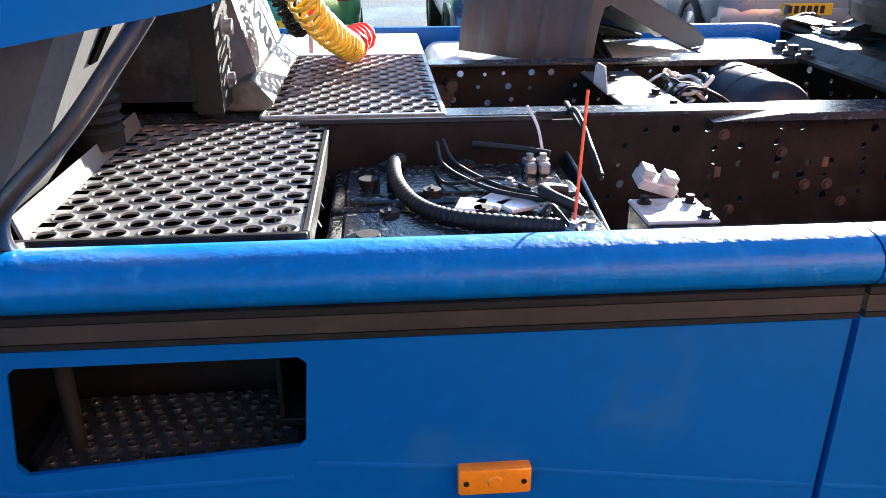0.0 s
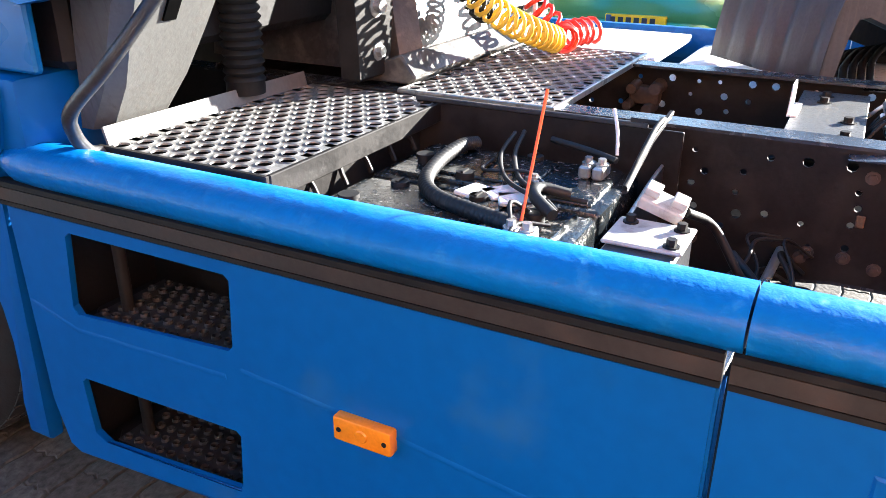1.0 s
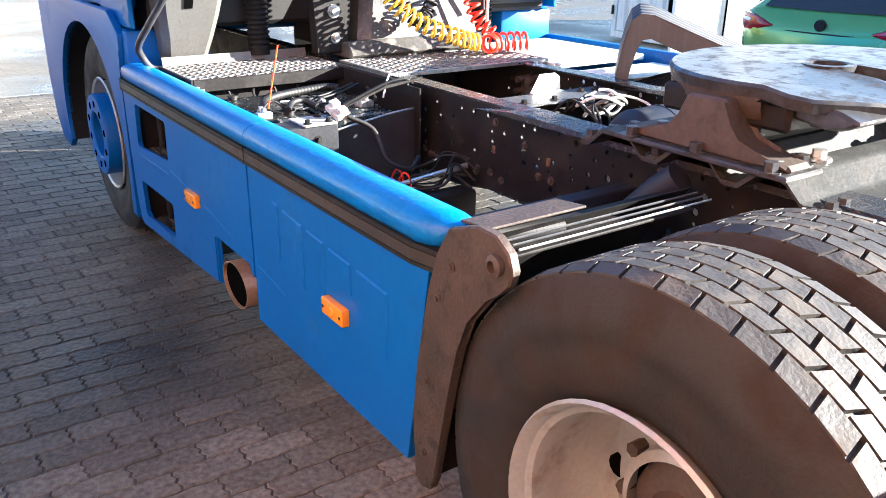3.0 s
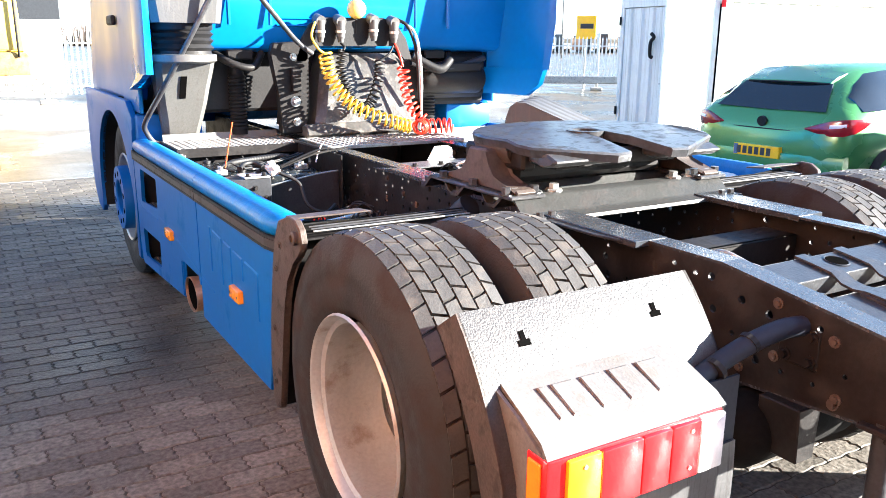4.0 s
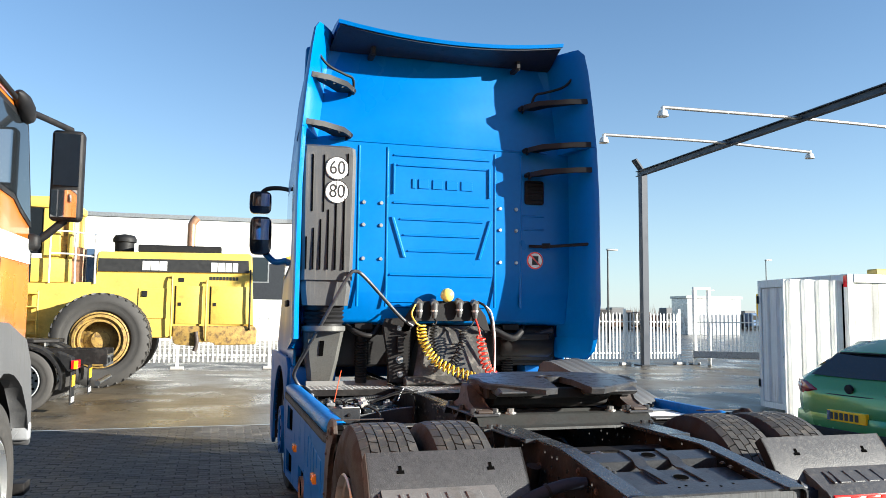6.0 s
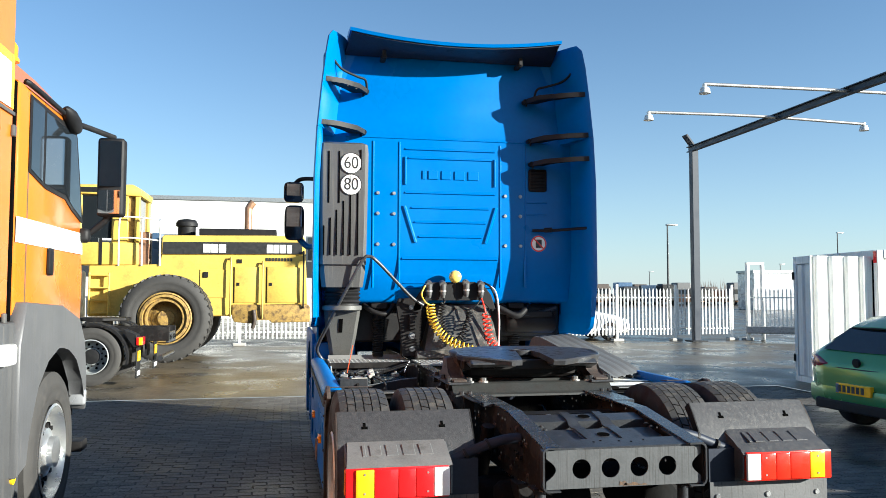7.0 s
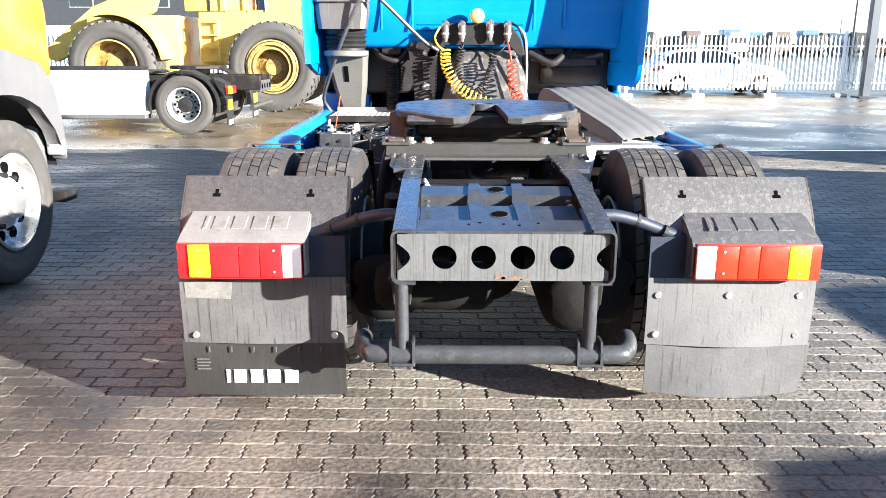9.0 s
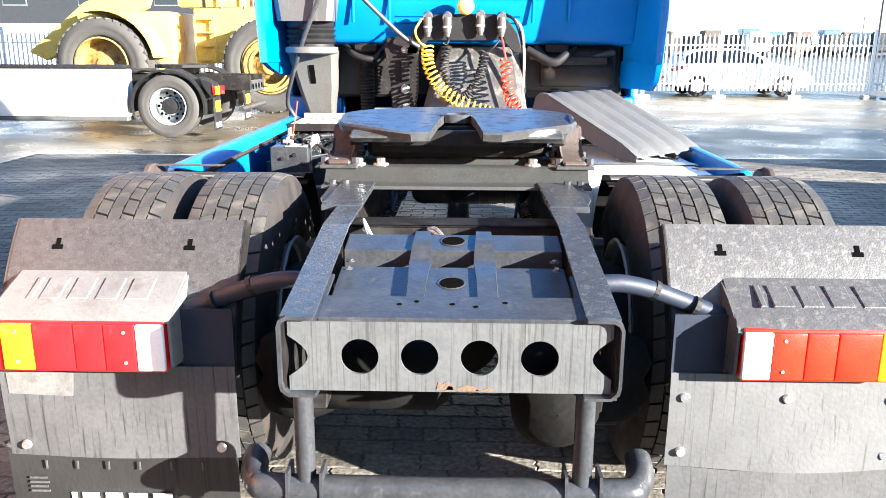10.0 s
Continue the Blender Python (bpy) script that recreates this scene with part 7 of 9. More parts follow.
# fence: white palisade slats between posts on concrete feet
def fence(x0, y0, x1, y1, n_bays, label):
    L = math.hypot(x1 - x0, y1 - y0)
    f = thing("fence", label, "fence", (x0, y0, 0))
    f.matrix_basis = Matrix.Translation((x0, y0, 0)) @ Matrix.Rotation(math.atan2(y1 - y0, x1 - x0), 4, "Z")
    post = slat = None
    bay = L / n_bays
    for k in range(n_bays + 1):
        if not post:
            post = part("post", add_box(B(), -0.045, 0.045, -0.03, 0.03, 0.02, 1.95, 0.008), WHITE_METAL, f, "white steel fence post")
            foot = part("foot", add_box(B(), -0.2, 0.2, -0.12, 0.12, 0.0, 0.1, 0.02), CONCRETE, post, "concrete foot block")
        else:
            p2 = again(post, f, Matrix.Translation((k * bay, 0, 0)))
            again(foot, p2, Matrix.Identity(4))
    for z in (0.42, 1.5):
        part("rail", add_box(B(), 0, L, 0.0, 0.035, z - 0.022, z + 0.022), WHITE_METAL, f)
    step, n = 0.135, 0
    x = 0.08
    while x < L - 0.05:
        if abs((x / bay) - round(x / bay)) * bay > 0.06:
            if not slat:
                b = B()
                add_prism(b, [(-0.024, 0.22), (0.024, 0.22), (0.024, 1.74), (0.0, 1.82), (-0.024, 1.74)], "y", -0.022, -0.008)
                slat = part("slat", b, WHITE_METAL, f, "white pointed fence slat")
                slat.matrix_basis = Matrix.Translation((x, 0, 0))
            else:
                again(slat, f, Matrix.Translation((x, 0, 0)))
        x += step
    return f


fence(-16.0, 20.4, 5.0, 20.6, 8, "white palisade fence on concrete feet behind the yellow machine")
fence(5.2, 20.6, 14.0, 20.9, 4, "white palisade fence along the yard")
fence(14.6, 20.9, 24.0, 15.0, 4, "white palisade sliding gate fence")
# gate beam and gate posts
GT = thing("sliding_gate", "white steel sliding gate beam with tall gate posts", "gate", (14.4, 20.7, 0))
part("beam", add_box(B(), 0.0, 9.5, -0.12, 0.12, 0.25, 0.5, 0.02, 1, Matrix.Rotation(radians(-33), 4, "Z")), STEEL, GT, "grey gate beam")
for x in (0.1, 0.68):
    part("gate_post", add_box(B(), x - 0.06, x + 0.06, -0.06, 0.06, 0, 2.65, 0.015), WHITE_METAL, GT)
part("gate_header", add_box(B(), 0.04, 0.74, -0.055, 0.055, 2.65, 2.74, 0.015), WHITE_METAL, GT)

# steel portal with lamp bars
PT = thing("steel_portal", "tall dark steel portal with beam and lamp bars", "portal", (12.4, 20.5, 0))
for x, y in ((0.0, 0.0), (-0.25, -11.6)):
    p = part("mast", add_box(B(), x - 0.12, x + 0.12, y - 0.12, y + 0.12, 0.0, 6.61, 0.012), PORTAL, PT, "grey steel mast")
    part("foot_plate", add_box(B(), x - 0.28, x + 0.28, y - 0.28, y + 0.28, 0.0, 0.04, 0.005), CHASSIS_BLUE, p)
b = B()
M = Matrix.Translation((0, 0, 6.61)) @ Matrix.Rotation(radians(-91), 4, "Z")
add_box(b, -0.35, 13.5, -0.09, 0.09, 0.0, 0.025, 0, 1, M)
add_box(b, -0.35, 13.5, -0.09, 0.09, 0.17, 0.195, 0, 1, M)
add_box(b, -0.35, 13.5, -0.012, 0.012, 0.025, 0.17, 0, 1, M)
part("beam", b, PORTAL, PT, "dark steel beam")
b = B()
add_box(b, -0.03, 0.03, -0.16, 0.16, -0.22, 0.22, 0.004, 1, Matrix.Translation((-0.14, 0.1, 7.0)) @ Matrix.Rotation(radians(-38), 4, "Y"))
add_cyl(b, (0.0, 0.1, 6.78), (-0.1, 0.1, 6.98), 0.03, seg=8)
part("flood_lamp", b, PORTAL, PT, "dark tilted flood lamp", 40)
for y, x0, x1 in ((-5.0, -4.1, 2.7), (-8.0, -4.1, 5.5)):
    p = part("lamp_bar", add_tube(B(), [(x0, y, 6.65), ((x0 + x1) / 2, y, 6.69), (x1, y - 0.05, 6.60)], 0.045, 8, 4), STEEL, PT, "grey lamp bar", 60)
    for x in (x0, x1):
        b = B()
        add_cyl(b, (x, y, 6.42), (x, y, 6.56), 0.14, 0.1, 14)
        add_cyl(b, (x, y, 6.56), (x, y, 6.66), 0.05, seg=10)
        part("lamp_head", b, WHITE_METAL, p, "small white lamp head", 40)

# white container cabin with an open door leaf
CN = thing("container", "white corrugated steel storage container with its door leaf open", "container", (7.75, 8.45, 0))
CN.matrix_basis = Matrix.Translation((7.76, 8.47, 0)) @ Matrix.Rotation(radians(-95.6), 4, "Z")
def corrugated(bm, x0, x1, y, z0, z1, n, depth=0.04, flip=1):
    pts = []
    w = (x1 - x0) / n
    for k in range(n):
        x = x0 + k * w
        pts += [(x, 0), (x + w * 0.55, 0), (x + w * 0.65, depth), (x + w * 0.9, depth)]
    pts.append((x1, 0))
    skin(bm, [[(x, y + d * flip, z) for x, d in pts] + [(x, y + d * flip + 0.01, z) for x, d in pts[::-1]] for z in (z0, z1)])
CW, CD, CH = 2.44, 5.9, 2.30
part("body", add_box(B(), 0.03, CW - 0.03, 0.06, CD, 0.1, CH - 0.06), WHITE_METAL, CN, "white container body")
for x in (0.0, CW - 0.1):
    part("corner_post", add_box(B(), x, x + 0.1, -0.03, 0.08, 0.03, CH, 0.008), WHITE_METAL, CN, "grey-white corner post")
part("header_beam", add_box(B(), 0.1, CW - 0.1, -0.03, 0.08, CH - 0.14, CH, 0.006), WHITE_METAL, CN)
part("sill_beam", add_box(B(), 0.1, CW - 0.1, -0.03, 0.08, 0.03, 0.13, 0.006), WHITE_METAL, CN)
part("side_beam", add_box(B(), CW - 0.08, CW + 0.01, 0.08, CD, CH - 0.13, CH, 0.006), WHITE_METAL, CN)
b = B()
corrugated(b, 0.0, CD - 0.1, 0.0, 0.1, CH - 0.13, 20, 0.035)
bmesh.ops.transform(b, matrix=Matrix.Translation((CW - 0.03, 0.09, 0)) @ Matrix.Rotation(radians(90), 4, "Z"), verts=b.verts)
part("side_wall", b, WHITE_METAL, CN, "white corrugated side wall")
b = B()
corrugated(b, 0.11, 1.21, -0.01, 0.14, CH - 0.15, 4)
part("door_leaf", b, WHITE_METAL, CN, "closed corrugated door leaf")
part("dark_doorway", add_box(B(), 1.22, CW - 0.11, -0.005, 0.02, 0.14, CH - 0.15), VOID, CN, "dark open half of the doorway")
b = B()
corrugated(b, 0.0, 1.15, 0.0, 0.12, CH - 0.10, 4, 0.05, -1)
bmesh.ops.transform(b, matrix=Matrix.Translation((CW - 0.12, -0.05, 0)) @ Matrix.Rotation(radians(280), 4, "Z"), verts=b.verts)
OL = part("open_door_leaf", b, WHITE_METAL, CN, "open white door leaf")
part("leaf_handle", add_box(B(), 0.98, 1.12, -0.075, -0.06, 1.02, 1.04, 0.004, 1, Matrix.Translation((CW - 0.12, -0.05, 0)) @ Matrix.Rotation(radians(280), 4, "Z")), STEEL, OL)
for z in (0.45, 1.95):
    part("hinge", add_cyl(B(), (0.03, -0.05, z - 0.07), (0.03, -0.05, z + 0.07), 0.02, seg=8), CHASSIS, CN)
part("lock_handle", add_tube(B(), [(0.92, -0.05, 1.36), (0.90, -0.09, 1.40), (0.90, -0.09, 1.60), (0.94, -0.06, 1.68), (0.88, -0.07, 1.74)], 0.03, 8, 4), BLACK, CN, "dark lock handle", 50)
part("corner_mark", add_box(B(), CW - 0.09, CW - 0.01, -0.036, -0.031, CH - 0.2, CH - 0.02), RED_LENS, CN, "red corner mark")
part("roof_box", add_box(B(), 2.2, 2.42, 0.5, 1.7, CH, CH + 0.09, 0.01), YELLOW, CN, "yellow strip on the roof edge")


# ---- cars parked with their tails to the truck ----
def hatchback(name, label, x, y, paint, group):
    """A compact hatchback whose nose looks to +x; built along +x with its tail at 0."""
    c = thing(name, label, "car", (x, y, 0), group)
    sections = [  # x, half width at belt, z bottom, z belt, z roof, half width at roof
        (0.0, 0.50, 0.46, 0.74, 0.76, 0.42), (0.03, 0.68, 0.42, 0.80, 0.83, 0.55), (0.09, 0.80, 0.36, 0.88, 0.94, 0.62), (0.20, 0.87, 0.30, 0.93, 1.04, 0.62), (0.42, 0.895, 0.26, 0.94, 1.22, 0.60), (0.72, 0.905, 0.25, 0.95, 1.36, 0.58),
        (1.3, 0.905, 0.24, 0.95, 1.41, 0.58), (2.0, 0.90, 0.24, 0.95, 1.41, 0.58), (2.55, 0.90, 0.24, 0.95, 1.30, 0.58), (3.05, 0.89, 0.24, 0.94, 1.0, 0.64), (3.7, 0.86, 0.25, 0.84, 0.88, 0.62), (4.1, 0.78, 0.28, 0.70, 0.74, 0.55), (4.25, 0.62, 0.36, 0.56, 0.58, 0.45)]
    b = B()
    rings = []
    for sx, hw, zb, zl, zr, hr in sections:
        half = [(hw * 0.86, zb), (hw * 0.97, zb + (zl - zb) * 0.25), (hw, zb + (zl - zb) * 0.6), (hw * 0.96, zl), (hr + (hw - hr) * 0.35, zl + (zr - zl) * 0.6), (hr * 0.92, zr - (zr - zl) * 0.06), (hr * 0.4, zr)]
        rings.append([(sx, -u, v) for u, v in half] + [(sx, u, v) for u, v in half[::-1]])
    skin(b, rings)
    body = part("body", b, paint, c, "", 50)
    def flank(sx, f):
        """Half width and height of the glasshouse at length sx; f runs from belt to roof."""
        k = max(q for q in range(len(sections) - 1) if sections[q][0] <= sx)
        t = (sx - sections[k][0]) / (sections[k + 1][0] - sections[k][0])
        _, hw, _, zl, zr, hr = [p + (q - p) * t for p, q in zip(sections[k], sections[k + 1])]
        wide = hw * 0.96 + (hr + (hw - hr) * 0.35 - hw * 0.96) * f / 0.6 if f < 0.6 else hr + (hw - hr) * 0.35 + (hr * 0.92 - hr - (hw - hr) * 0.35) * (f - 0.6) / 0.34
        return wide, zl + (zr - zl) * f

    b = B()
    lo, hi = (0.105, 0.962), (0.40, 1.208)
    skin(b, [[(lo[0] - 0.012 + k * 0.02, -0.61 + 0.02 * k, lo[1]), (lo[0] - 0.018 + k * 0.02, 0.0, lo[1] - 0.01), (lo[0] - 0.012 + k * 0.02, 0.61 - 0.02 * k, lo[1]), (hi[0] - 0.03 + k * 0.02, 0.48, hi[1] + 0.005), (hi[0] - 0.03 + k * 0.02, -0.48, hi[1] + 0.005)] for k in (0, 1)])
    part("rear_window", b, GLASS, c, "dark rear window")
    b = B()
    skin(b, [[(0.345 + 0.12 * y * y, y, 1.214 - 0.03 * y * y), (0.35 + 0.12 * y * y, y, 1.232 - 0.03 * y * y), (0.48, y, 1.282 - 0.07 * y * y), (0.70, y, 1.348 - 0.12 * y * y), (0.70, y, 1.312 - 0.12 * y * y), (0.44, y, 1.197 - 0.05 * y * y)] for y in [-0.46 + 0.115 * q for q in range(9)]])
    sp = part("roof_spoiler", b, paint, c, "", 40)
    part("spoiler_lip", add_tube(B(), [(0.342 + 0.12 * y * y, y, 1.216 - 0.03 * y * y) for y in [-0.45 + 0.15 * q for q in range(7)]], 0.009, 8, 2), BLACK, sp, "dark spoiler edge", 60)
    part("tailgate_seam", add_tube(B(), [(-0.001 + 0.10 * y * y, y, 0.768) for y in [-0.52 + 0.13 * q for q in range(9)]], 0.006, 6, 2), BLACK, c, "dark tailgate seam", 60)
    for s in (-1, 1):
        b = B()
        skin(b, [[(sx, s * (flank(sx, f0 + (f1 - f0) * q / 4)[0] + out), flank(sx, f0 + (f1 - f0) * q / 4)[1]) for out, qs in ((0.024, range(5)), (-0.012, range(4, -1, -1))) for q in qs]
                 for sx, f0, f1 in ((0.34, 0.16, 0.72), (0.50, 0.10, 0.82), (0.72, 0.08, 0.87), (1.0, 0.08, 0.88), (1.5, 0.08, 0.88), (2.0, 0.08, 0.88), (2.4, 0.08, 0.84), (2.7, 0.08, 0.5))])
        part("side_window", b, GLASS, c, "dark side windows", 40)
        b = B()
        skin(b, [[(x + 0.03, s * (y - 0.04), z - h), (x - 0.012, s * (y + 0.004), z - h), (x - 0.026, s * (y + 0.016), z), (x - 0.012, s * (y + 0.004), z + h), (x + 0.03, s * (y - 0.04), z + h)] for x, y, z, h in
                 ((0.012, 0.47, 0.80, 0.006), (0.028, 0.58, 0.805, 0.04), (0.055, 0.70, 0.815, 0.07), (0.11, 0.80, 0.825, 0.078), (0.20, 0.862, 0.84, 0.066), (0.32, 0.888, 0.865, 0.04), (0.43, 0.893, 0.885, 0.008))])
        tl = part("tail_lamp", b, RED_DARK, c, "dark red almond-shaped tail lamp", 40)
        b = B()
        skin(b, [[(x - 0.03, s * (y + 0.012), z - 0.016), (x - 0.033, s * (y + 0.015), z), (x - 0.03, s * (y + 0.012), z + 0.016), (x, s * (y - 0.01), z)] for x, y, z in ((0.055, 0.69, 0.835), (0.09, 0.765, 0.842), (0.13, 0.815, 0.85))])
        part("lamp_insert", b, CLEAR_LENS, tl, "pale lamp insert", 40)
    b = B()
    skin(b, [[(x + 0.4 * max(0.0, abs(y) - 0.3) ** 2, y, z) for x, z in ((0.0, 0.34), (0.06, 0.30), (0.2, 0.27), (0.2, 0.52), (0.02, 0.56), (-0.015, 0.545), (-0.025, 0.50), (-0.02, 0.40))] for y in [-0.84 + 0.14 * k for k in range(13)]])
    part("rear_bumper", b, paint, c, "", 40)
    part("bumper_insert", add_box(B(), -0.03, 0.05, -0.62, 0.62, 0.28, 0.40, 0.02, 2), BLACK, c, "black lower bumper")
    pl = part("number_plate", add_box(B(), -0.05, 0.03, -0.26, 0.26, 0.485, 0.60, 0.006), YELLOW_LENS, c, "yellow number plate with dark bars")
    b = B()
    for k in range(6):
        add_box(b, -0.0545, -0.049, -0.17 + k * 0.068, -0.125 + k * 0.068, 0.505, 0.58)
    part("plate_bar", b, BLACK_SIGN, pl)
    part("plate_strip", add_box(B(), -0.0545, -0.049, 0.205, 0.25, 0.492, 0.593), CAR_BLUE, pl)
    part("round_badge", add_cyl(B(), (0.03, 0, 0.84), (-0.002, 0, 0.835), 0.05, seg=24), BLACK, c, "dark round tailgate badge")
    for sx in (0.80, 3.38):
        for s in (-1, 1):
            b = B()
            add_lathe(b, [(0.20, -0.10), (0.29, -0.10), (0.315, -0.07), (0.32, 0.0), (0.315, 0.08), (0.29, 0.10), (0.21, 0.10), (0.20, 0.07)], (sx, s * 0.81, 0.32), "y", 32, s)
            w = part("wheel", b, RUBBER, c, "car wheel", 40)
            b = B()
            add_lathe(b, [(0.21, 0.09), (0.19, 0.06), (0.08, 0.075), (0.002, 0.08)], (sx, s * 0.81, 0.32), "y", 24, s)
            part("rim", b, SILVER, w, "", 40)
    return c


hatchback("green_hatchback", "metallic green hatchback with dark rear window", 4.74, 3.14, GREEN, "cars parked in a row").matrix_basis = Matrix.Translation((4.74, 3.14, 0)) @ Matrix.Rotation(radians(3), 4, "Z")
hatchback("grey_blue_hatchback", "grey-blue hatchback parked beside the green car", 5.1, 0.55, CAR_BLUE, "cars parked in a row")
hatchback("silver_hatchback", "silver hatchback standing further back in the row", 5.7, -2.2, SILVER, "cars parked in a row")
hatchback("dark_hatchback", "dark hatchback at the end of the row", 4.5, -4.45, BLACK_CAR, "cars parked in a row")

hatchback("white_hatchback", "white car parked beyond the palisade fence", 6.2, 22.2, WHITE, "")

# ---- orange construction truck on the other side ----
OT = thing("orange_truck", "orange and white truck with grey wheel arches parked alongside", "truck", (-3.05, 1.08, 0))
b = B()
add_prism(b, [(-0.79, 1.30), (-0.79, 2.86), (0.44, 2.86), (0.54, 2.72), (0.72, 2.12), (0.76, 1.75), (0.77, 1.32)], "x", -2.45, -0.006, 0.03, 2)
ocab = part("cab", b, ORANGE, OT, "orange truck cab", 40)
b = B()
skin(b, [[(-1.225 + sx * (1.205 - i), y, z) for sx, i, z in ((1, 0.0, 2.85), (1, 0.03, 2.87), (1, 0.10, za), (1, 0.32, zb), (-1, 0.32, zb), (-1, 0.10, za), (-1, 0.03, 2.87), (-1, 0.0, 2.85))]
         for y, za, zb in ((-0.79, 3.02, 3.12), (-0.1, 3.02, 3.13), (0.25, 3.0, 3.09), (0.40, 2.95, 3.0), (0.46, 2.88, 2.90))])
part("roof", b, ORANGE, ocab, "orange cab roof with rounded sides", 50)
part("white_band", add_prism(B(), [(-0.785, 1.90), (-0.785, 2.05), (0.72, 2.06), (0.74, 1.90)], "x", -0.006, 0.0), WHITE, ocab, "white band along the cab")
part("door_seam", add_prism(B(), [(-0.60, 1.40), (-0.588, 1.40), (-0.588, 2.83), (-0.60, 2.83)], "x", -0.006, -0.003), GREY_DARK, ocab)
wf = part("window_frame", add_prism(B(), [(-0.60, 2.34), (-0.60, 2.815), (0.47, 2.80), (0.505, 2.75), (0.715, 2.14), (0.66, 2.145), (0.40, 2.205), (0.22, 2.265), (-0.25, 2.28)], "x", -0.006, 0.002), BLACK, ocab, "black window surround")
part("quarter_pane", add_prism(B(), [(-0.575, 2.36), (-0.575, 2.79), (-0.335, 2.785), (-0.335, 2.315)], "x", 0.001, 0.006), GLASS, wf, "dark fixed quarter pane")
part("door_window", add_prism(B(), [(-0.285, 2.31), (-0.285, 2.775), (0.455, 2.765), (0.66, 2.175), (0.40, 2.235), (0.22, 2.295)], "x", 0.001, 0.006), GLASS, wf, "dark door window")
part("door_handle", add_box(B(), -0.006, 0.02, -0.17, -0.07, 1.72, 1.90, 0.02, 2), BLACK, ocab, "black recessed door handle", 40)
part("door_gap", add_box(B(), -0.12, -0.018, -0.83, -0.792, 1.4, 2.84), VOID, ocab)
om = part("mirror_arm", add_tube(B(), [(-0.03, 0.12, 2.80), (0.05, 0.36, 2.83), (0.22, 0.70, 2.81)], 0.022, 8), BLACK, ocab, "black mirror arm", 60)
part("mirror_arm", add_tube(B(), [(-0.03, 0.70, 2.06), (0.05, 0.74, 2.07), (0.20, 0.72, 2.20)], 0.026, 8), BLACK, ocab, "black mirror arm", 60)
part("arm_foot", add_box(B(), -0.03, 0.06, 0.66, 0.76, 1.99, 2.10, 0.03, 2), BLACK, om, "", 50)
part("mirror", add_box(B(), 0.11, 0.31, 0.64, 0.76, 2.19, 2.80, 0.03, 3), BLACK, om, "tall black door mirror", 50)
tilt = Matrix.Translation((0.21, 0.645, 0)) @ Matrix.Rotation(radians(11), 4, "Z") @ Matrix.Translation((-0.21, -0.64, 0))
part("mirror_glass", add_box(B(), 0.13, 0.285, 0.612, 0.64, 2.42, 2.77, 0, 1, tilt), MIRROR, om)
part("wide_glass", add_box(B(), 0.13, 0.285, 0.612, 0.64, 2.21, 2.39), MIRROR, om)
part("roof_lamp", add_lathe(B(), [(0.002, 0.13), (0.045, 0.125), (0.06, 0.10), (0.06, 0.03), (0.07, 0.02), (0.07, 0.0), (0.002, 0.0)], (-0.20, -0.42, 3.06), "z", 18), ORANGE_LENS, ocab, "orange rotating roof lamp", 50)
part("roof_rail", add_tube(B(), [(-0.02, -0.66, 2.88), (0.01, -0.60, 2.865), (0.01, 0.10, 2.855), (0.0, 0.36, 2.84)], 0.018, 8, 4), BLACK, ocab, "dark drip rail over the door", 60)
part("visor", add_lathe(B(), [(0.002, -0.17), (0.03, -0.15), (0.055, -0.07), (0.06, 0.03), (0.045, 0.12), (0.002, 0.17)], (0, 0, 0), "y", 16), BLACK, ocab, "black rounded front mirror housing", 60).matrix_basis = Matrix.Translation((0.03, 0.22, 2.83)) @ Matrix.Rotation(radians(-18), 4, "X")
# grey arch
b = B()
inn = [(0.02 + 0.70 * math.cos(radians(a)), 0.54 + 0.70 * math.sin(radians(a))) for a in range(16, 186, 10)]
poly = [(0.715, 0.72), (0.72, 0.78), (0.715, 1.0), (0.64, 1.26), (0.48, 1.42), (0.0, 1.52), (-0.75, 1.55), (-0.86, 1.3), (-0.86, 0.55)]
add_prism(b, poly + inn[::-1][:], "x", -0.04, 0.06, 0.01)
part("wheel_arch", b, GREY_MID, OT, "grey plastic wheel arch", 40)
# backing sheet in the hole colour; the arch's inner shade is painted in
part("arch_liner", add_prism(B(), [(0.88, 0.5)] + [(0.02 + 0.86 * math.cos(radians(a)), 0.56 + 0.86 * math.sin(radians(a))) for a in range(0, 181, 12)] + [(-0.84, 0.5)], "x", -0.62, -0.58), VOID, OT, "near-black backing for the shade in the wheel arch", 40)
b = B()
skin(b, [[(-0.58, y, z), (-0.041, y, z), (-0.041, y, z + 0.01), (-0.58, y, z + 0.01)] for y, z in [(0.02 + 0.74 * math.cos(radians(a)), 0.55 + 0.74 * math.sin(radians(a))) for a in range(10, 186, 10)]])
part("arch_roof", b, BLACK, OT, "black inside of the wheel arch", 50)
part("bumper_side", add_box(B(), -2.4, -0.08, 0.62, 0.73, 0.45, 1.36, 0.05, 2), GREY_MID, OT, "grey bumper corner", 40)
part("arch_light", add_box(B(), -0.02, 0.07, -1.10, -0.92, 1.20, 1.32, 0.02, 2), CLEAR_LENS, OT, "square white side lamp", 40)
part("box_body", add_box(B(), -2.4, -0.02, -6.2, -0.84, 1.45, 3.6, 0.02), ORANGE, OT, "orange box body", 40)
b = B()
add_box(b, -2.35, 0.0, -1.55, -1.16, 0.35, 1.15, 0.05, 2)
part("side_locker", b, WHITE, OT, "white side locker", 40)
part("white_panel", add_box(B(), -0.02, -0.012, -5.8, -0.92, 2.66, 2.92), WHITE, OT, "pale panel on the box side")
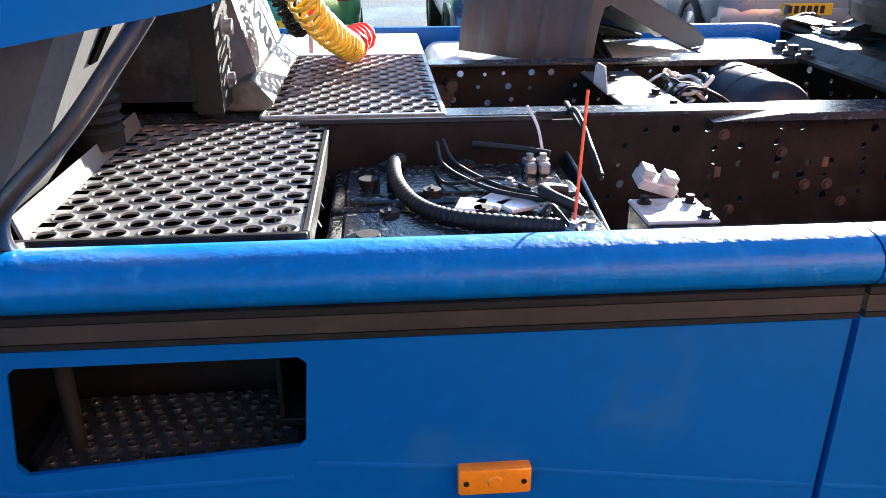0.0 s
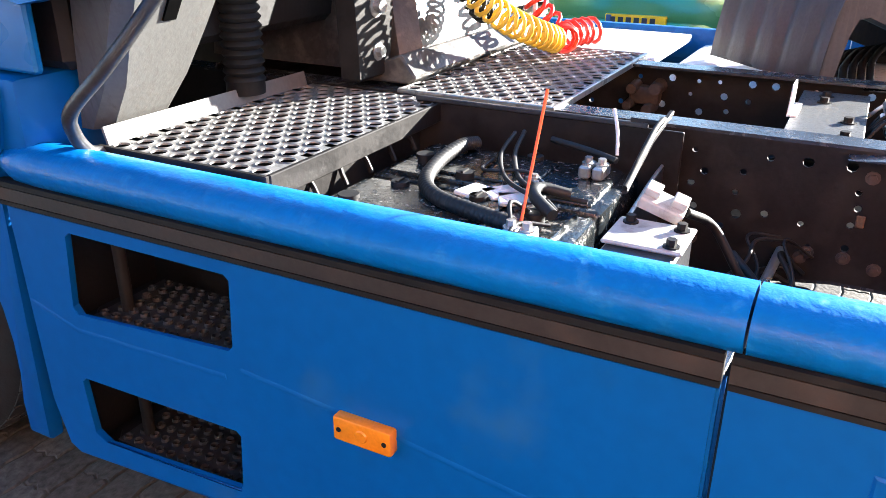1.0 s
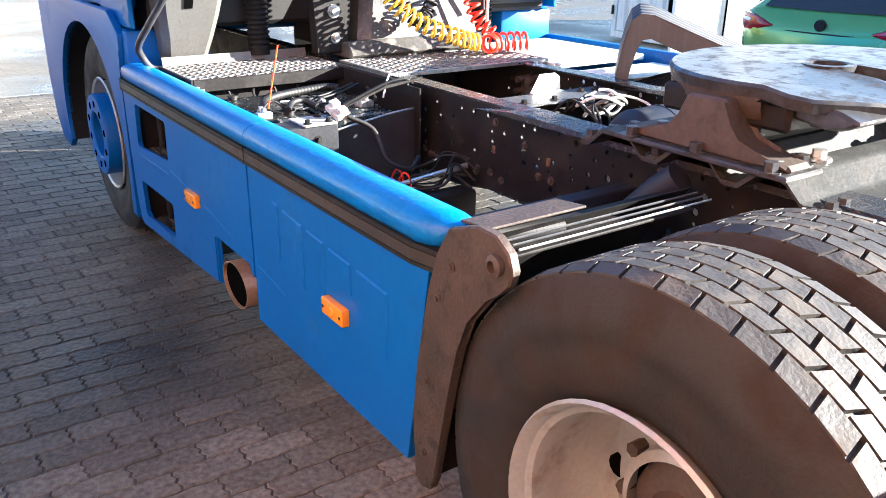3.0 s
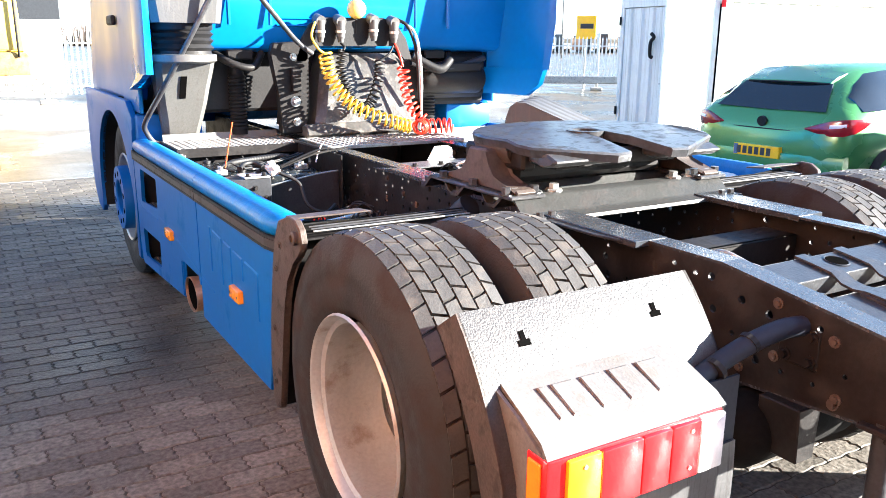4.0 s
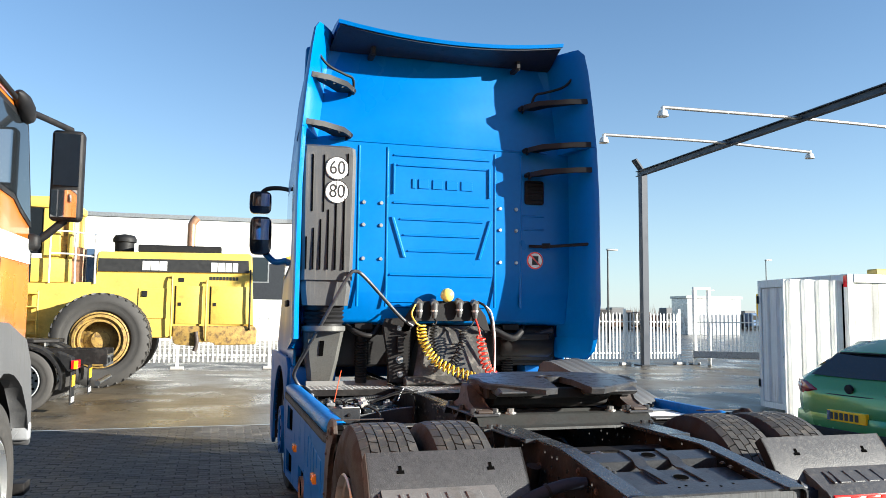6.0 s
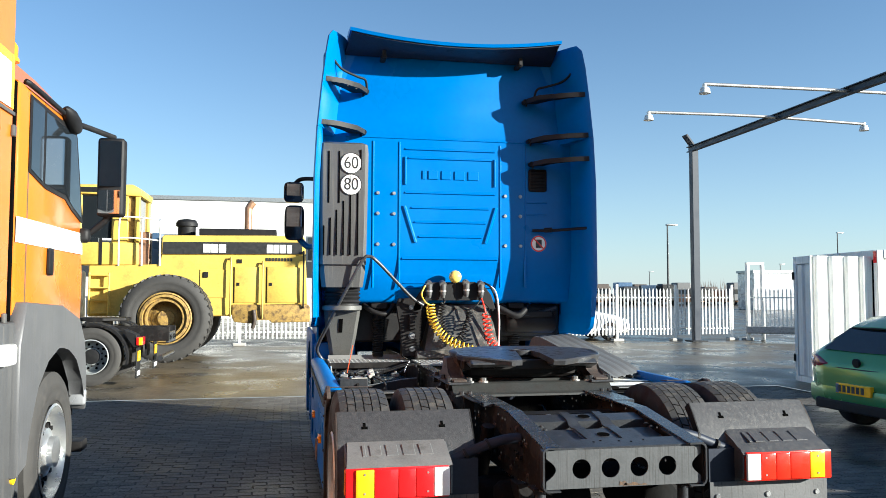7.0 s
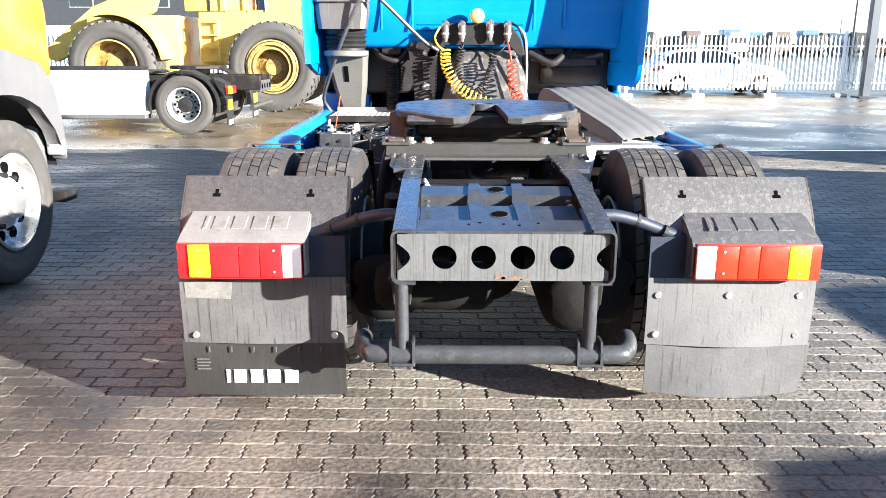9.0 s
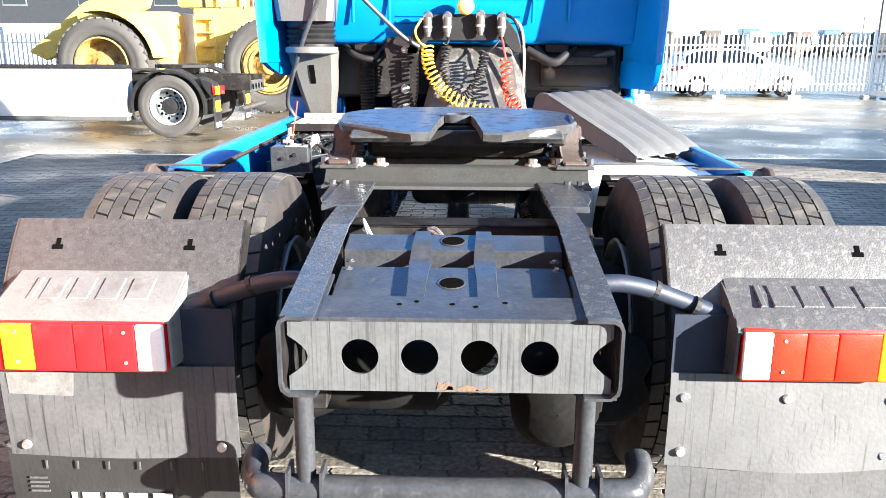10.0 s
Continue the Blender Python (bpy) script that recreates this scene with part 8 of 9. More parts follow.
part("yellow_edge", add_box(B(), -0.02, -0.012, -0.918, -0.87, 2.66, 2.97), YELLOW_LENS, OT)
part("panel_rail", add_box(B(), -0.02, -0.008, -5.8, -0.85, 2.625, 2.645), GREY_DARK, OT)
for y, z in ((-0.86, 2.50), (-0.92, 1.42)):
    part("latch", add_box(B(), -0.02, 0.005, y - 0.03, y + 0.01, z, z + 0.07, 0.01, 2), GREY_DARK, OT, "", 40)
part("yellow_edge", add_box(B(), -0.02, -0.012, -5.8, -0.922, 2.925, 2.97), YELLOW_LENS, OT)
part("chassis", add_box(B(), -1.7, -0.7, -6.0, 0.6, 0.6, 1.0, 0.02), CHASSIS, OT)
part("arch_panel", add_box(B(), -0.03, 0.02, -1.15, -0.66, 0.38, 1.44, 0.03, 2), GREY_DARK, OT, "dark grey panel behind the wheel", 40)
part("marker", add_cyl(B(), (0.0, -0.80, 0.55), (0.03, -0.80, 0.55), 0.04, seg=14), YELLOW_LENS, OT)
b = B()
add_box(b, -0.1, 0.06, 0.62, 0.80, 0.42, 0.50, 0.01, 2)
part("step", b, CHASSIS, OT, "", 40)


def other_wheel(parent, x, y, r, w, rim_mat, sign, label, deep=-0.02, lugs=0, turn=0.0, holes=True, vent=0.022, hub=None):
    spin = Matrix.Translation((x, y, 0)) @ Matrix.Rotation(radians(turn), 4, "Z") @ Matrix.Translation((-x, -y, 0))
    b = B()
    add_lathe(b, [(rr * r / 0.51, h * w / 0.30) for rr, h in tyre_profile(0.51, 0.30)], (x, y, r), "x", 44, sign)
    lug = B()
    if lugs:
        for i in range(lugs):
            a = 2 * math.pi * i / lugs
            for s in (-1, 1):
                m = Matrix.Translation((x, y, r)) @ Matrix.Rotation(a + (0.5 * math.pi / lugs if s > 0 else 0), 4, "X") @ Matrix.Translation((s * w * 0.27, 0, r * 0.99)) @ Matrix.Rotation(s * 0.5, 4, "Z")
                add_box(lug, -w * 0.21, w * 0.21, -r * 0.052, r * 0.052, -r * 0.03, r * 0.003, 0, 1, m)
    bmesh.ops.transform(b, matrix=spin, verts=b.verts)
    wl = part("wheel", b, TYRE_GREY, parent, label, 40)
    if lugs:
        bmesh.ops.transform(lug, matrix=spin, verts=lug.verts)
        part("tread", lug, TREAD, wl)
    k = r / 0.51
    b = B()
    add_lathe(b, [(0.302 * k, 0.150 * w / 0.3), (0.286 * k, 0.155 * w / 0.3), (0.272 * k, 0.06 * w / 0.3), (0.26 * k, deep), (0.17 * k, deep + 0.02), (0.15 * k, deep + 0.06), (0.08 * k, deep + 0.09), (0.001, deep + 0.095)], (x, y, r), "x", 36, sign)
    bmesh.ops.transform(b, matrix=spin, verts=b.verts)
    part("rim", b, rim_mat, wl, "", 40)
    for nm, rad, off, out, size, seg, mt in (("vent_hole", 0.215, 0.0, 0.022, vent, 10, VOID), ("wheel_nut", 0.165, 0.02, 0.065, 0.017, 6, CHASSIS)):
        first = None
        for i in range(10 if holes else 0):
            turn_i = Matrix.Translation((x, y, r)) @ Matrix.Rotation(2 * math.pi * (i + (0.5 if seg == 6 else 0.0)) / 10, 4, "X")
            if not first:
                first = part(nm, add_cyl(B(), (sign * (deep + off), rad * k, 0), (sign * (deep + out), rad * k, 0), size * k, seg=seg), mt, wl)
                first.matrix_basis = spin @ turn_i
            else:
                again(first, wl, spin @ turn_i)
    hr = 0.135 if hub else 0.10
    b = add_lathe(B(), [(hr * k, deep + 0.05), (hr * 0.95 * k, deep + 0.12), (hr * 0.6 * k, deep + 0.13), (0.001, deep + 0.132)], (x, y, r), "x", 24, sign)
    bmesh.ops.transform(b, matrix=spin, verts=b.verts)
    part("hub_cap", b, hub or (CHASSIS_BLUE if holes and rim_mat != ALU else rim_mat), wl, "", 40)
    return wl


other_wheel(OT, -0.15, 0.02, 0.54, 0.34, ALU, 1, "front wheel with bright silver rim", 0.07, 0, 0.0, True, 0.036)
part("corner_lamp", add_box(B(), -0.06, 0.068, 0.65, 0.715, 0.76, 0.88, 0.02, 3), SILVER, OT, "small grey lamp on the bumper corner", 40)
other_wheel(OT, -2.2, 0.02, 0.54, 0.34, RIM, -1, "far front wheel", 0.07)
for y in (-4.2, -5.5):
    other_wheel(OT, -0.2, y, 0.52, 0.32, RIM, 1, "rear wheel", 0.0)

# ---- white low tractor unit further on ----
WT = thing("white_tractor", "white tractor unit with black mudguards seen from its tail", "truck", (-4.79, 9.93, 0))
WT.matrix_basis = Matrix.Translation((-4.79, 9.93, 0)) @ Matrix.Rotation(radians(-90), 4, "Z")
other_wheel(WT, -0.15, 0.0, 0.51, 0.30, RIM, 1, "rear wheel with pale rim and black hub", -0.05, hub=BLACK)
other_wheel(WT, -2.1, 0.0, 0.50, 0.30, ALU, -1, "far rear wheel", -0.05)
b = B()
arcp = [(0.62 * math.cos(radians(a)), 0.50 + 0.60 * math.sin(radians(a))) for a in range(-12, 190, 8)]
skin(b, [[(-0.38, y, z), (0.03, y, z), (0.03, y * 0.95, 0.5 + (z - 0.5) * 0.95), (-0.38, y * 0.95, 0.5 + (z - 0.5) * 0.95)] for y, z in arcp])
part("mudguard", b, BLACK, WT, "black rounded mudguard", 50)
skt = part("side_skirt", add_box(B(), -0.3, 0.0, -4.6, -0.66, 0.34, 1.10, 0.03, 2), WHITE, WT, "white side skirt", 40)
part("skirt_edge", add_box(B(), -0.28, -0.012, -4.6, -0.68, 0.27, 0.338, 0.01), GREY_DARK, skt, "dark lower skirt edge")
part("skirt_top", add_box(B(), -0.28, -0.01, -4.6, -0.66, 1.102, 1.17, 0.02, 2), BLACK, skt, "black rounded top edge", 40)
b = B()
skin(b, [[(-2.28, y, z), (-1.86, y, z), (-1.86, y * 0.95, 0.5 + (z - 0.5) * 0.95), (-2.28, y * 0.95, 0.5 + (z - 0.5) * 0.95)] for y, z in arcp])
part("mudguard", b, BLACK, WT, "black rounded mudguard on the far wheel", 50)
for x in (-1.55, -0.72):
    part("frame_rail", add_box(B(), x, x + 0.07, -4.5, 1.2, 0.74, 0.99, 0.006), CHASSIS, WT)
part("deck", add_box(B(), -2.0, -0.3, -4.4, -0.9, 1.0, 1.06, 0.02), BLACK, WT)
for k, x in enumerate((-1.35, -1.0)):
    part("cross_tube", add_cyl(B(), (-1.5, 0.45 + 0.4 * k, 0.86), (-0.7, 0.45 + 0.4 * k, 0.86), 0.05, seg=12), CHASSIS_BLUE, WT, "", 50)
for x in (-0.21, -2.06):
    part("flap", add_box(B(), x - 0.19, x + 0.19, 0.735, 0.755, 0.13, 0.66, 0.005), BLACK, WT, "black flap behind the wheel")
    lp = part("tail_lamp", add_box(B(), x - 0.19, x + 0.19, 0.74, 0.83, 0.70, 0.84, 0.012, 2), RED_LENS, WT, "red tail lamp", 40)
    part("lamp_end", add_box(B(), x + 0.09, x + 0.192, 0.78, 0.834, 0.705, 0.835, 0.006), YELLOW_LENS, lp)
    part("lamp_holder", add_prism(B(), [(0.52, 0.98), (0.74, 0.88), (0.76, 0.68), (0.70, 0.66), (0.60, 0.80)], "x", x - 0.17, x + 0.17, 0.006), BLACK, WT)
    part("amber_plate", add_box(B(), x - 0.13, x + 0.13, 0.756, 0.768, 0.42, 0.60, 0.003), YELLOW_LENS, WT)
    part("flap_mark", add_box(B(), x - 0.13, x + 0.13, 0.756, 0.762, 0.17, 0.25), LETTER, WT)
b = B()
out = [(-1.10 + 0.44 * math.cos(radians(a)), -0.15 + 0.40 * math.sin(radians(a))) for a in range(180, 361, 20)]
add_prism(b, out + [(-0.66, 0.05), (-0.86, 0.42), (-1.02, 0.44), (-1.06, 0.05), (-1.14, 0.05), (-1.18, 0.44), (-1.34, 0.42), (-1.54, 0.05)], "z", 1.10, 1.16, 0.01)
part("coupling_plate", b, CHASSIS, WT, "dark coupling plate")
part("coupling_foot", add_box(B(), -1.58, -0.62, -0.25, 0.05, 0.99, 1.10, 0.02), CHASSIS, WT)
RB = part("rear_beam", add_box(B(), -1.56, -0.66, 1.14, 1.2, 0.70, 0.90, 0.01), CHASSIS_BLUE, WT, "grey rear beam with round holes")
for k in range(4):
    part("beam_hole", add_cyl(B(), (-1.41 + k * 0.2, 1.203, 0.80), (-1.41 + k * 0.2, 1.198, 0.80), 0.05, seg=14), VOID, RB)
part("underrun_bar", add_cyl(B(), (-1.9, 1.1, 0.45), (-0.35, 1.1, 0.45), 0.045, seg=12), CHASSIS_BLUE, WT, "", 50)

# ---- yellow wheel loader ----
WLD = thing("wheel_loader", "large yellow wheel loader with black side stripe", "loader", (-4.2, 15.0, 0))
other_wheel(WLD, -0.05, 0.05, 1.03, 0.78, YELLOW_RUST_SHADE, 1, "huge loader tyre on a yellow rim", 0.05, 34, -90, False)
other_wheel(WLD, -0.05, 2.75, 1.03, 0.78, YELLOW_RUST_SHADE, -1, "far huge loader tyre", 0.05, 0, -90, False)
other_wheel(WLD, -3.75, 0.05, 1.03, 0.78, YELLOW_RUST_SHADE, 1, "front loader tyre", 0.05, 34, -90, False)
b = B()
add_prism(b, [(-1.95, 1.05), (-1.95, 2.28), (-0.30, 2.30), (-0.30, 2.55), (3.18, 2.58), (3.24, 1.34), (1.38, 1.34), (1.34, 1.05)], "y", 0.62, 2.4, 0.02, 1)
part("engine_hood", b, YELLOW, WLD, "yellow engine hood and frame side", 30)
part("hood_top", add_prism(B(), [(-0.30, 2.552), (-0.28, 3.0), (-0.24, 3.03), (3.10, 3.07), (3.16, 3.0), (3.18, 2.582)], "y", 0.61, 2.38, 0.02, 1), YELLOW, WLD, "", 30)
part("side_stripe", add_prism(B(), [(-0.27, 2.57), (-0.26, 2.87), (3.08, 2.90), (3.10, 2.60)], "y", 0.595, 0.611), BLACK_SIGN, WLD, "black side stripe")
for x, w in ((0.69, 0.17), (0.88, 0.16), (1.06, 0.17), (2.22, 0.14), (2.385, 0.14), (2.55, 0.14), (2.715, 0.12)):
    part("stripe_bar", add_box(B(), x, x + w, 0.588, 0.597, 2.62, 2.83), LETTER, WLD, "white marking bar")
b = B()
for k in range(9):
    add_box(b, 2.2 + k * 0.075, 2.25 + k * 0.075, 0.606, 0.622, 2.42, 2.50)
part("small_marks", b, BLACK_SIGN, WLD, "small dark marking bars")
for x0, x1 in ((1.45, 2.05), (2.24, 3.14)):
    d = part("hood_door", add_box(B(), x0, x1, 0.59, 0.622, 1.38, 2.27, 0.012, 2), YELLOW, WLD, "yellow access door", 40)
    part("door_latch", add_box(B(), x0 + 0.05, x0 + 0.12, 0.575, 0.592, 1.80, 1.88, 0.004), BLACK, d)
    part("door_seam", add_box(B(), x0 - 0.03, x0 - 0.012, 0.612, 0.624, 1.38, 2.27), BLACK, d)
for x, z0, z1 in ((1.36, 1.1, 2.45), (2.13, 1.05, 2.35), (3.13, 1.3, 2.62)):
    part("hand_rail", add_tube(B(), [(x, 0.62, z1), (x, 0.52, z1 - 0.05), (x, 0.52, z0 + 0.05), (x, 0.62, z0)], 0.022, 8, 3), YELLOW if x < 3 else BLACK, WLD, "", 60)
part("recess", add_box(B(), 1.5, 1.62, 0.606, 0.623, 2.36, 2.46), BLACK, WLD)
b = B()
add_prism(b, [(1.40, 1.0), (1.40, 1.338), (3.26, 1.338), (3.32, 1.25), (3.30, 0.90), (2.35, 0.88), (2.30, 0.98), (1.95, 0.98), (1.9, 0.86), (1.46, 0.90)], "y", 0.57, 2.45, 0.03, 2)
part("counterweight", b, YELLOW_RUST_SHADE, WLD, "scuffed yellow counterweight", 30)
part("drain_pipe", add_tube(B(), [(1.92, 0.54, 1.2), (1.95, 0.52, 0.95), (1.90, 0.54, 0.75)], 0.05, 8, 3), RUSTY, WLD, "", 60)
part("side_plate", add_box(B(), 0.62, 1.25, 0.60, 0.623, 1.5, 2.2, 0.01), YELLOW, WLD)
part("fuel_cap", add_box(B(), 0.70, 0.82, 0.57, 0.60, 2.0, 2.14, 0.01), BLACK, WLD)
part("exhaust_pipe", add_tube(B(), [(1.72, 1.5, 3.0), (1.72, 1.5, 3.72), (1.74, 1.5, 3.86), (1.84, 1.5, 4.0)], 0.10, 14, 4), TAN, WLD, "rusty exhaust pipe with bent end", 60)
part("pre_cleaner", add_lathe(B(), [(0.002, 0.50), (0.22, 0.46), (0.27, 0.38), (0.27, 0.30), (0.22, 0.28), (0.22, 0.0), (0.002, 0.0)], (0.2, 1.4, 3.02), "z", 20), BLACK, WLD, "black air pre-cleaner", 50)
b = B()
skin(b, [[(-3.75 + 1.16 * math.cos(radians(a)), -0.3, 1.03 + 1.16 * math.sin(radians(a))), (-3.75 + 1.16 * math.cos(radians(a)), 0.75, 1.03 + 1.16 * math.sin(radians(a))),
       (-3.75 + 1.20 * math.cos(radians(a)), 0.75, 1.03 + 1.20 * math.sin(radians(a))), (-3.75 + 1.20 * math.cos(radians(a)), -0.3, 1.03 + 1.20 * math.sin(radians(a)))] for a in range(8, 118, 10)])
part("fender", b, YELLOW, WLD, "curved yellow fender over the front tyre", 40)
part("axle", add_cyl(B(), (0.0, 0.4, 0.95), (0.0, 2.5, 0.95), 0.28, seg=16), RUSTY, WLD, "", 40)
for y in (0.0, 2.8):
    s_ = -1 if y < 1 else 1
    part("rim_ring", add_lathe(B(), [(0.56, 0.20), (0.55, 0.24), (0.50, 0.25), (0.49, 0.18), (0.45, 0.17), (0.44, 0.21), (0.40, 0.21), (0.39, 0.10)], (-0.05, y + s_ * 0.14, 1.03), "y", 36, s_), YELLOW_RUST_SHADE, WLD, "golden stepped rim ring", 40)
lc = part("operator_cab", add_box(B(), -2.3, -0.85, 0.72, 2.3, 2.30, 2.85, 0.03, 2), YELLOW, WLD, "yellow operator cab with dark windows", 40)
part("cab_roof", add_prism(B(), [(-2.4, 4.02), (-2.35, 4.24), (-1.0, 4.27), (-0.78, 4.14), (-0.80, 3.98)], "y", 0.68, 2.34, 0.03, 2), YELLOW, lc, "thick yellow cab roof", 40)
for x0, x1, y0, y1 in ((-1.48, -1.10, 0.72, 0.84), (-2.3, -2.16, 0.72, 0.84), (-1.48, -1.10, 2.2, 2.3), (-0.95, -0.83, 2.14, 2.3), (-0.95, -0.83, 0.72, 0.82)):
    part("cab_pillar", add_box(B(), x0, x1, y0, y1, 2.85, 4.0, 0.02), YELLOW, lc, "yellow cab pillar", 40)
part("cab_window", add_box(B(), -2.16, -1.48, 0.75, 0.765, 2.95, 3.98), GLASS, lc, "dark cab window")
part("cab_window", add_box(B(), -0.90, -0.885, 0.82, 2.14, 2.9, 3.98), GLASS, lc, "dark rear cab window")
# recessed cab face: its shade is put in as the darker rusty yellow
part("cab_recess", add_box(B(), -1.10, -0.95, 0.80, 0.82, 2.85, 3.98), YELLOW_RUST_SHADE, lc)
part("front_window", add_box(B(), -2.29, -2.275, 0.84, 2.2, 2.9, 3.98), GLASS, lc)
part("roof_grille", add_box(B(), -2.2, -1.8, 0.672, 0.683, 4.06, 4.18), BLACK, lc, "black roof grille")
part("cab_door_gap", add_box(B(), -1.75, -1.68, 0.708, 0.722, 2.3, 2.95), BLACK, lc)
part("hood_cover", add_box(B(), 0.55, 2.45, 0.9, 2.1, 3.06, 3.24, 0.02), BLACK, WLD, "black cover on the engine hood")
part("front_frame", add_box(B(), -4.6, -2.4, 0.5, 2.4, 0.9, 2.2, 0.08, 2), YELLOW, WLD, "", 40)
b = B()
add_prism(b, [(-5.6, 1.1), (-3.1, 2.3), (-2.9, 2.8), (-3.3, 2.9), (-4.6, 2.4), (-6.0, 1.3)], "y", 0.9, 1.1, 0.02)
part("lift_arm", b, YELLOW, WLD, "yellow lift arm")
for x in (-1.28, -0.75, -0.33):
    part("rail_post", add_tube(B(), [(x, 0.60, 2.28), (x, 0.60, 3.3), (x + 0.05, 0.60, 3.46)], 0.022, 8, 4), CLEAR_LENS, WLD, "", 60)
for z in (2.95, 3.46):
    part("hand_rail", add_tube(B(), [(-1.28, 0.60, z), (-0.9, 0.60, z), (-0.31, 0.62, z - 0.06)], 0.02, 8, 2), CLEAR_LENS, WLD, "", 60)
part("red_tank", add_box(B(), -1.02, -0.6, 0.8, 1.4, 2.29, 3.12, 0.03), TAN, WLD)
part("blue_tank", add_box(B(), -0.56, -0.34, 0.8, 1.4, 2.31, 3.1, 0.02), CAR_BLUE, WLD)
for x in (-1.9, -1.46):
    part("ladder_rail", add_tube(B(), [(x, 0.5, 1.1), (x, 0.5, 2.1)], 0.025, 8, 0), YELLOW, WLD)
for z in (1.0, 1.3, 1.6, 1.9):
    part("ladder_step", add_box(B(), -1.9, -1.46, 0.46, 0.6, z + 0.13, z + 0.16), YELLOW, WLD)

# ---- distance ----
def far_building(name, label, x0, x1, y0, y1, h, mat, stripe=None, windows=0):
    t = thing(name, label, "building", ((x0 + x1) / 2, (y0 + y1) / 2, 0))
    cx, cy = (x0 + x1) / 2, (y0 + y1) / 2
    part("wall", add_box(B(), x0 - cx, x1 - cx, y0 - cy, y1 - cy, 0, h, 0.05), mat, t)
    part("roof_edge", add_box(B(), x0 - cx - 0.1, x1 - cx + 0.1, y0 - cy - 0.1, y1 - cy + 0.1, h, h + 0.25), STEEL, t)
    if stripe:
        part("stripe", add_box(B(), x0 - cx - 0.02, x1 - cx + 0.02, y0 - cy - 0.03, y0 - cy, h * 0.35, h * 0.65), stripe, t)
    for k in range(windows):
        x = x0 - cx + (k + 0.5) * (x1 - x0) / windows
        w = part("window", add_box(B(), x - 0.7, x + 0.7, y0 - cy - 0.08, y0 - cy - 0.04, h * 0.5, h * 0.7), GLASS, t)
        part("window_frame", add_box(B(), x - 0.78, x + 0.78, y0 - cy - 0.04, y0 - cy - 0.005, h * 0.5 - 0.08, h * 0.7 + 0.08), STEEL, w)
    return t


far_building("warehouse", "low white and grey warehouse behind the fence", -40, 3.0, 48, 70, 7.6, WHITE_METAL, CHASSIS_BLUE, 9)
# two invented blocks, out of view, that cut the sky light on the yard
far_building("hall", "added unseen grey block west of the yard that holds back sky light", -30, -15, -30, 9, 9.0, GREY_DARK, None, 0)
far_building("hall", "added unseen grey block south of the yard that holds back sky light", -14, 3, -34, -15, 8.0, GREY_DARK, None, 0)
rng = random.Random(21)
for k in range(100):
    x, y = 24 + k * 1.9 + rng.uniform(-0.5, 0.5), 95 + (k % 3) * 9 + rng.uniform(0, 3) + k * 0.3
    t = thing("far_truck", "distant parked truck beyond the fence", "truck", (x, y, 0), "distant parked trucks")
    mt = rng.choice((WHITE_METAL, CHASSIS_BLUE, GREY_MID, BLACK, BLACK, BLACK, RUSTY, RUSTY, GREY_DARK, CAR_BLUE))
    part("cab", add_box(B(), -1.2, 1.2, -1, 1, 0.7, rng.uniform(2.6, 3.5), 0.15, 2), mt, t)
    part("chassis", add_box(B(), -1.1, 1.1, 1, 6, 0.5, rng.uniform(1.2, 3.0), 0.05), rng.choice((CHASSIS, CHASSIS, CHASSIS, TAN, RUSTY, SILVER)), t)
    part("windscreen", add_box(B(), -1.0, 1.0, -1.03, -1.0, 1.7, 2.4), GLASS, t)
    for s in (-1, 1):
        part("wheel", add_cyl(B(), (s * 1.1, -0.2, 0.5), (s * 0.8, -0.2, 0.5), 0.5, seg=16), BLACK, t)


def street_lamp(x, y, h, label):
    t = thing("street_lamp", label, "lamp", (x, y, 0))
    part("pole", add_cyl(B(), (0, 0, 0), (0, 0, h), 0.09, 0.05, 10), CHASSIS_BLUE, t, "", 50)
    part("lamp_head", add_box(B(), -0.1, 0.7, -0.12, 0.12, h - 0.02, h + 0.1, 0.04, 2), STEEL, t, "", 40)
street_lamp(23.9, 45.0, 6.3, "thin grey street lamp beyond the fence")
for x, y, h in ((54, 110, 5.1), (76.7, 110, 6.5), (56.3, 70, 8.2)):
    street_lamp(x, y, h, "distant thin grey street lamp")
far_building("white_trailer", "pale blue-white trailer beyond the gate", 46.3, 53, 70, 73, 3.9, SILVER)
SG = thing("yard_sign", "yellow sign board with dark marks on a post behind the fence", "sign", (18.15, 21.5, 0))
SG.matrix_basis = Matrix.Translation((18.15, 21.5, 0)) @ Matrix.Rotation(radians(-40), 4, "Z")
part("board", add_box(B(), -0.36, 0.36, -0.02, 0.02, 1.75, 2.58, 0.02, 2), YELLOW_LENS, SG, "yellow sign board")
part("mark", add_box(B(), -0.22, 0.26, -0.026, -0.021, 2.12, 2.30), BLACK_SIGN, SG)
part("post", add_cyl(B(), (0, 0, 0), (0, 0, 1.75), 0.04, seg=10), STEEL, SG)
# bare winter trees on the horizon
b = B()
for k in range(900):
    x = rng.uniform(-120, 320)
    y = 240 + rng.uniform(0, 20)
    h = rng.uniform(3, 8) * (0.6 + 0.4 * math.sin(x * 0.05))
    for q in range(2):
        dx = rng.uniform(-1.5, 1.5)
        b.faces.new([b.verts.new(p) for p in ((x - 0.25, y, 0), (x + 0.25, y, 0), (x + dx, y, abs(h)))])
tl = part("far_treeline", b, RUSTY, None, "bare winter trees on the horizon", kind="stuff")
tl["category"] = "trees"

# ---- pavers ----
PW, PD = 0.2175, 0.1073


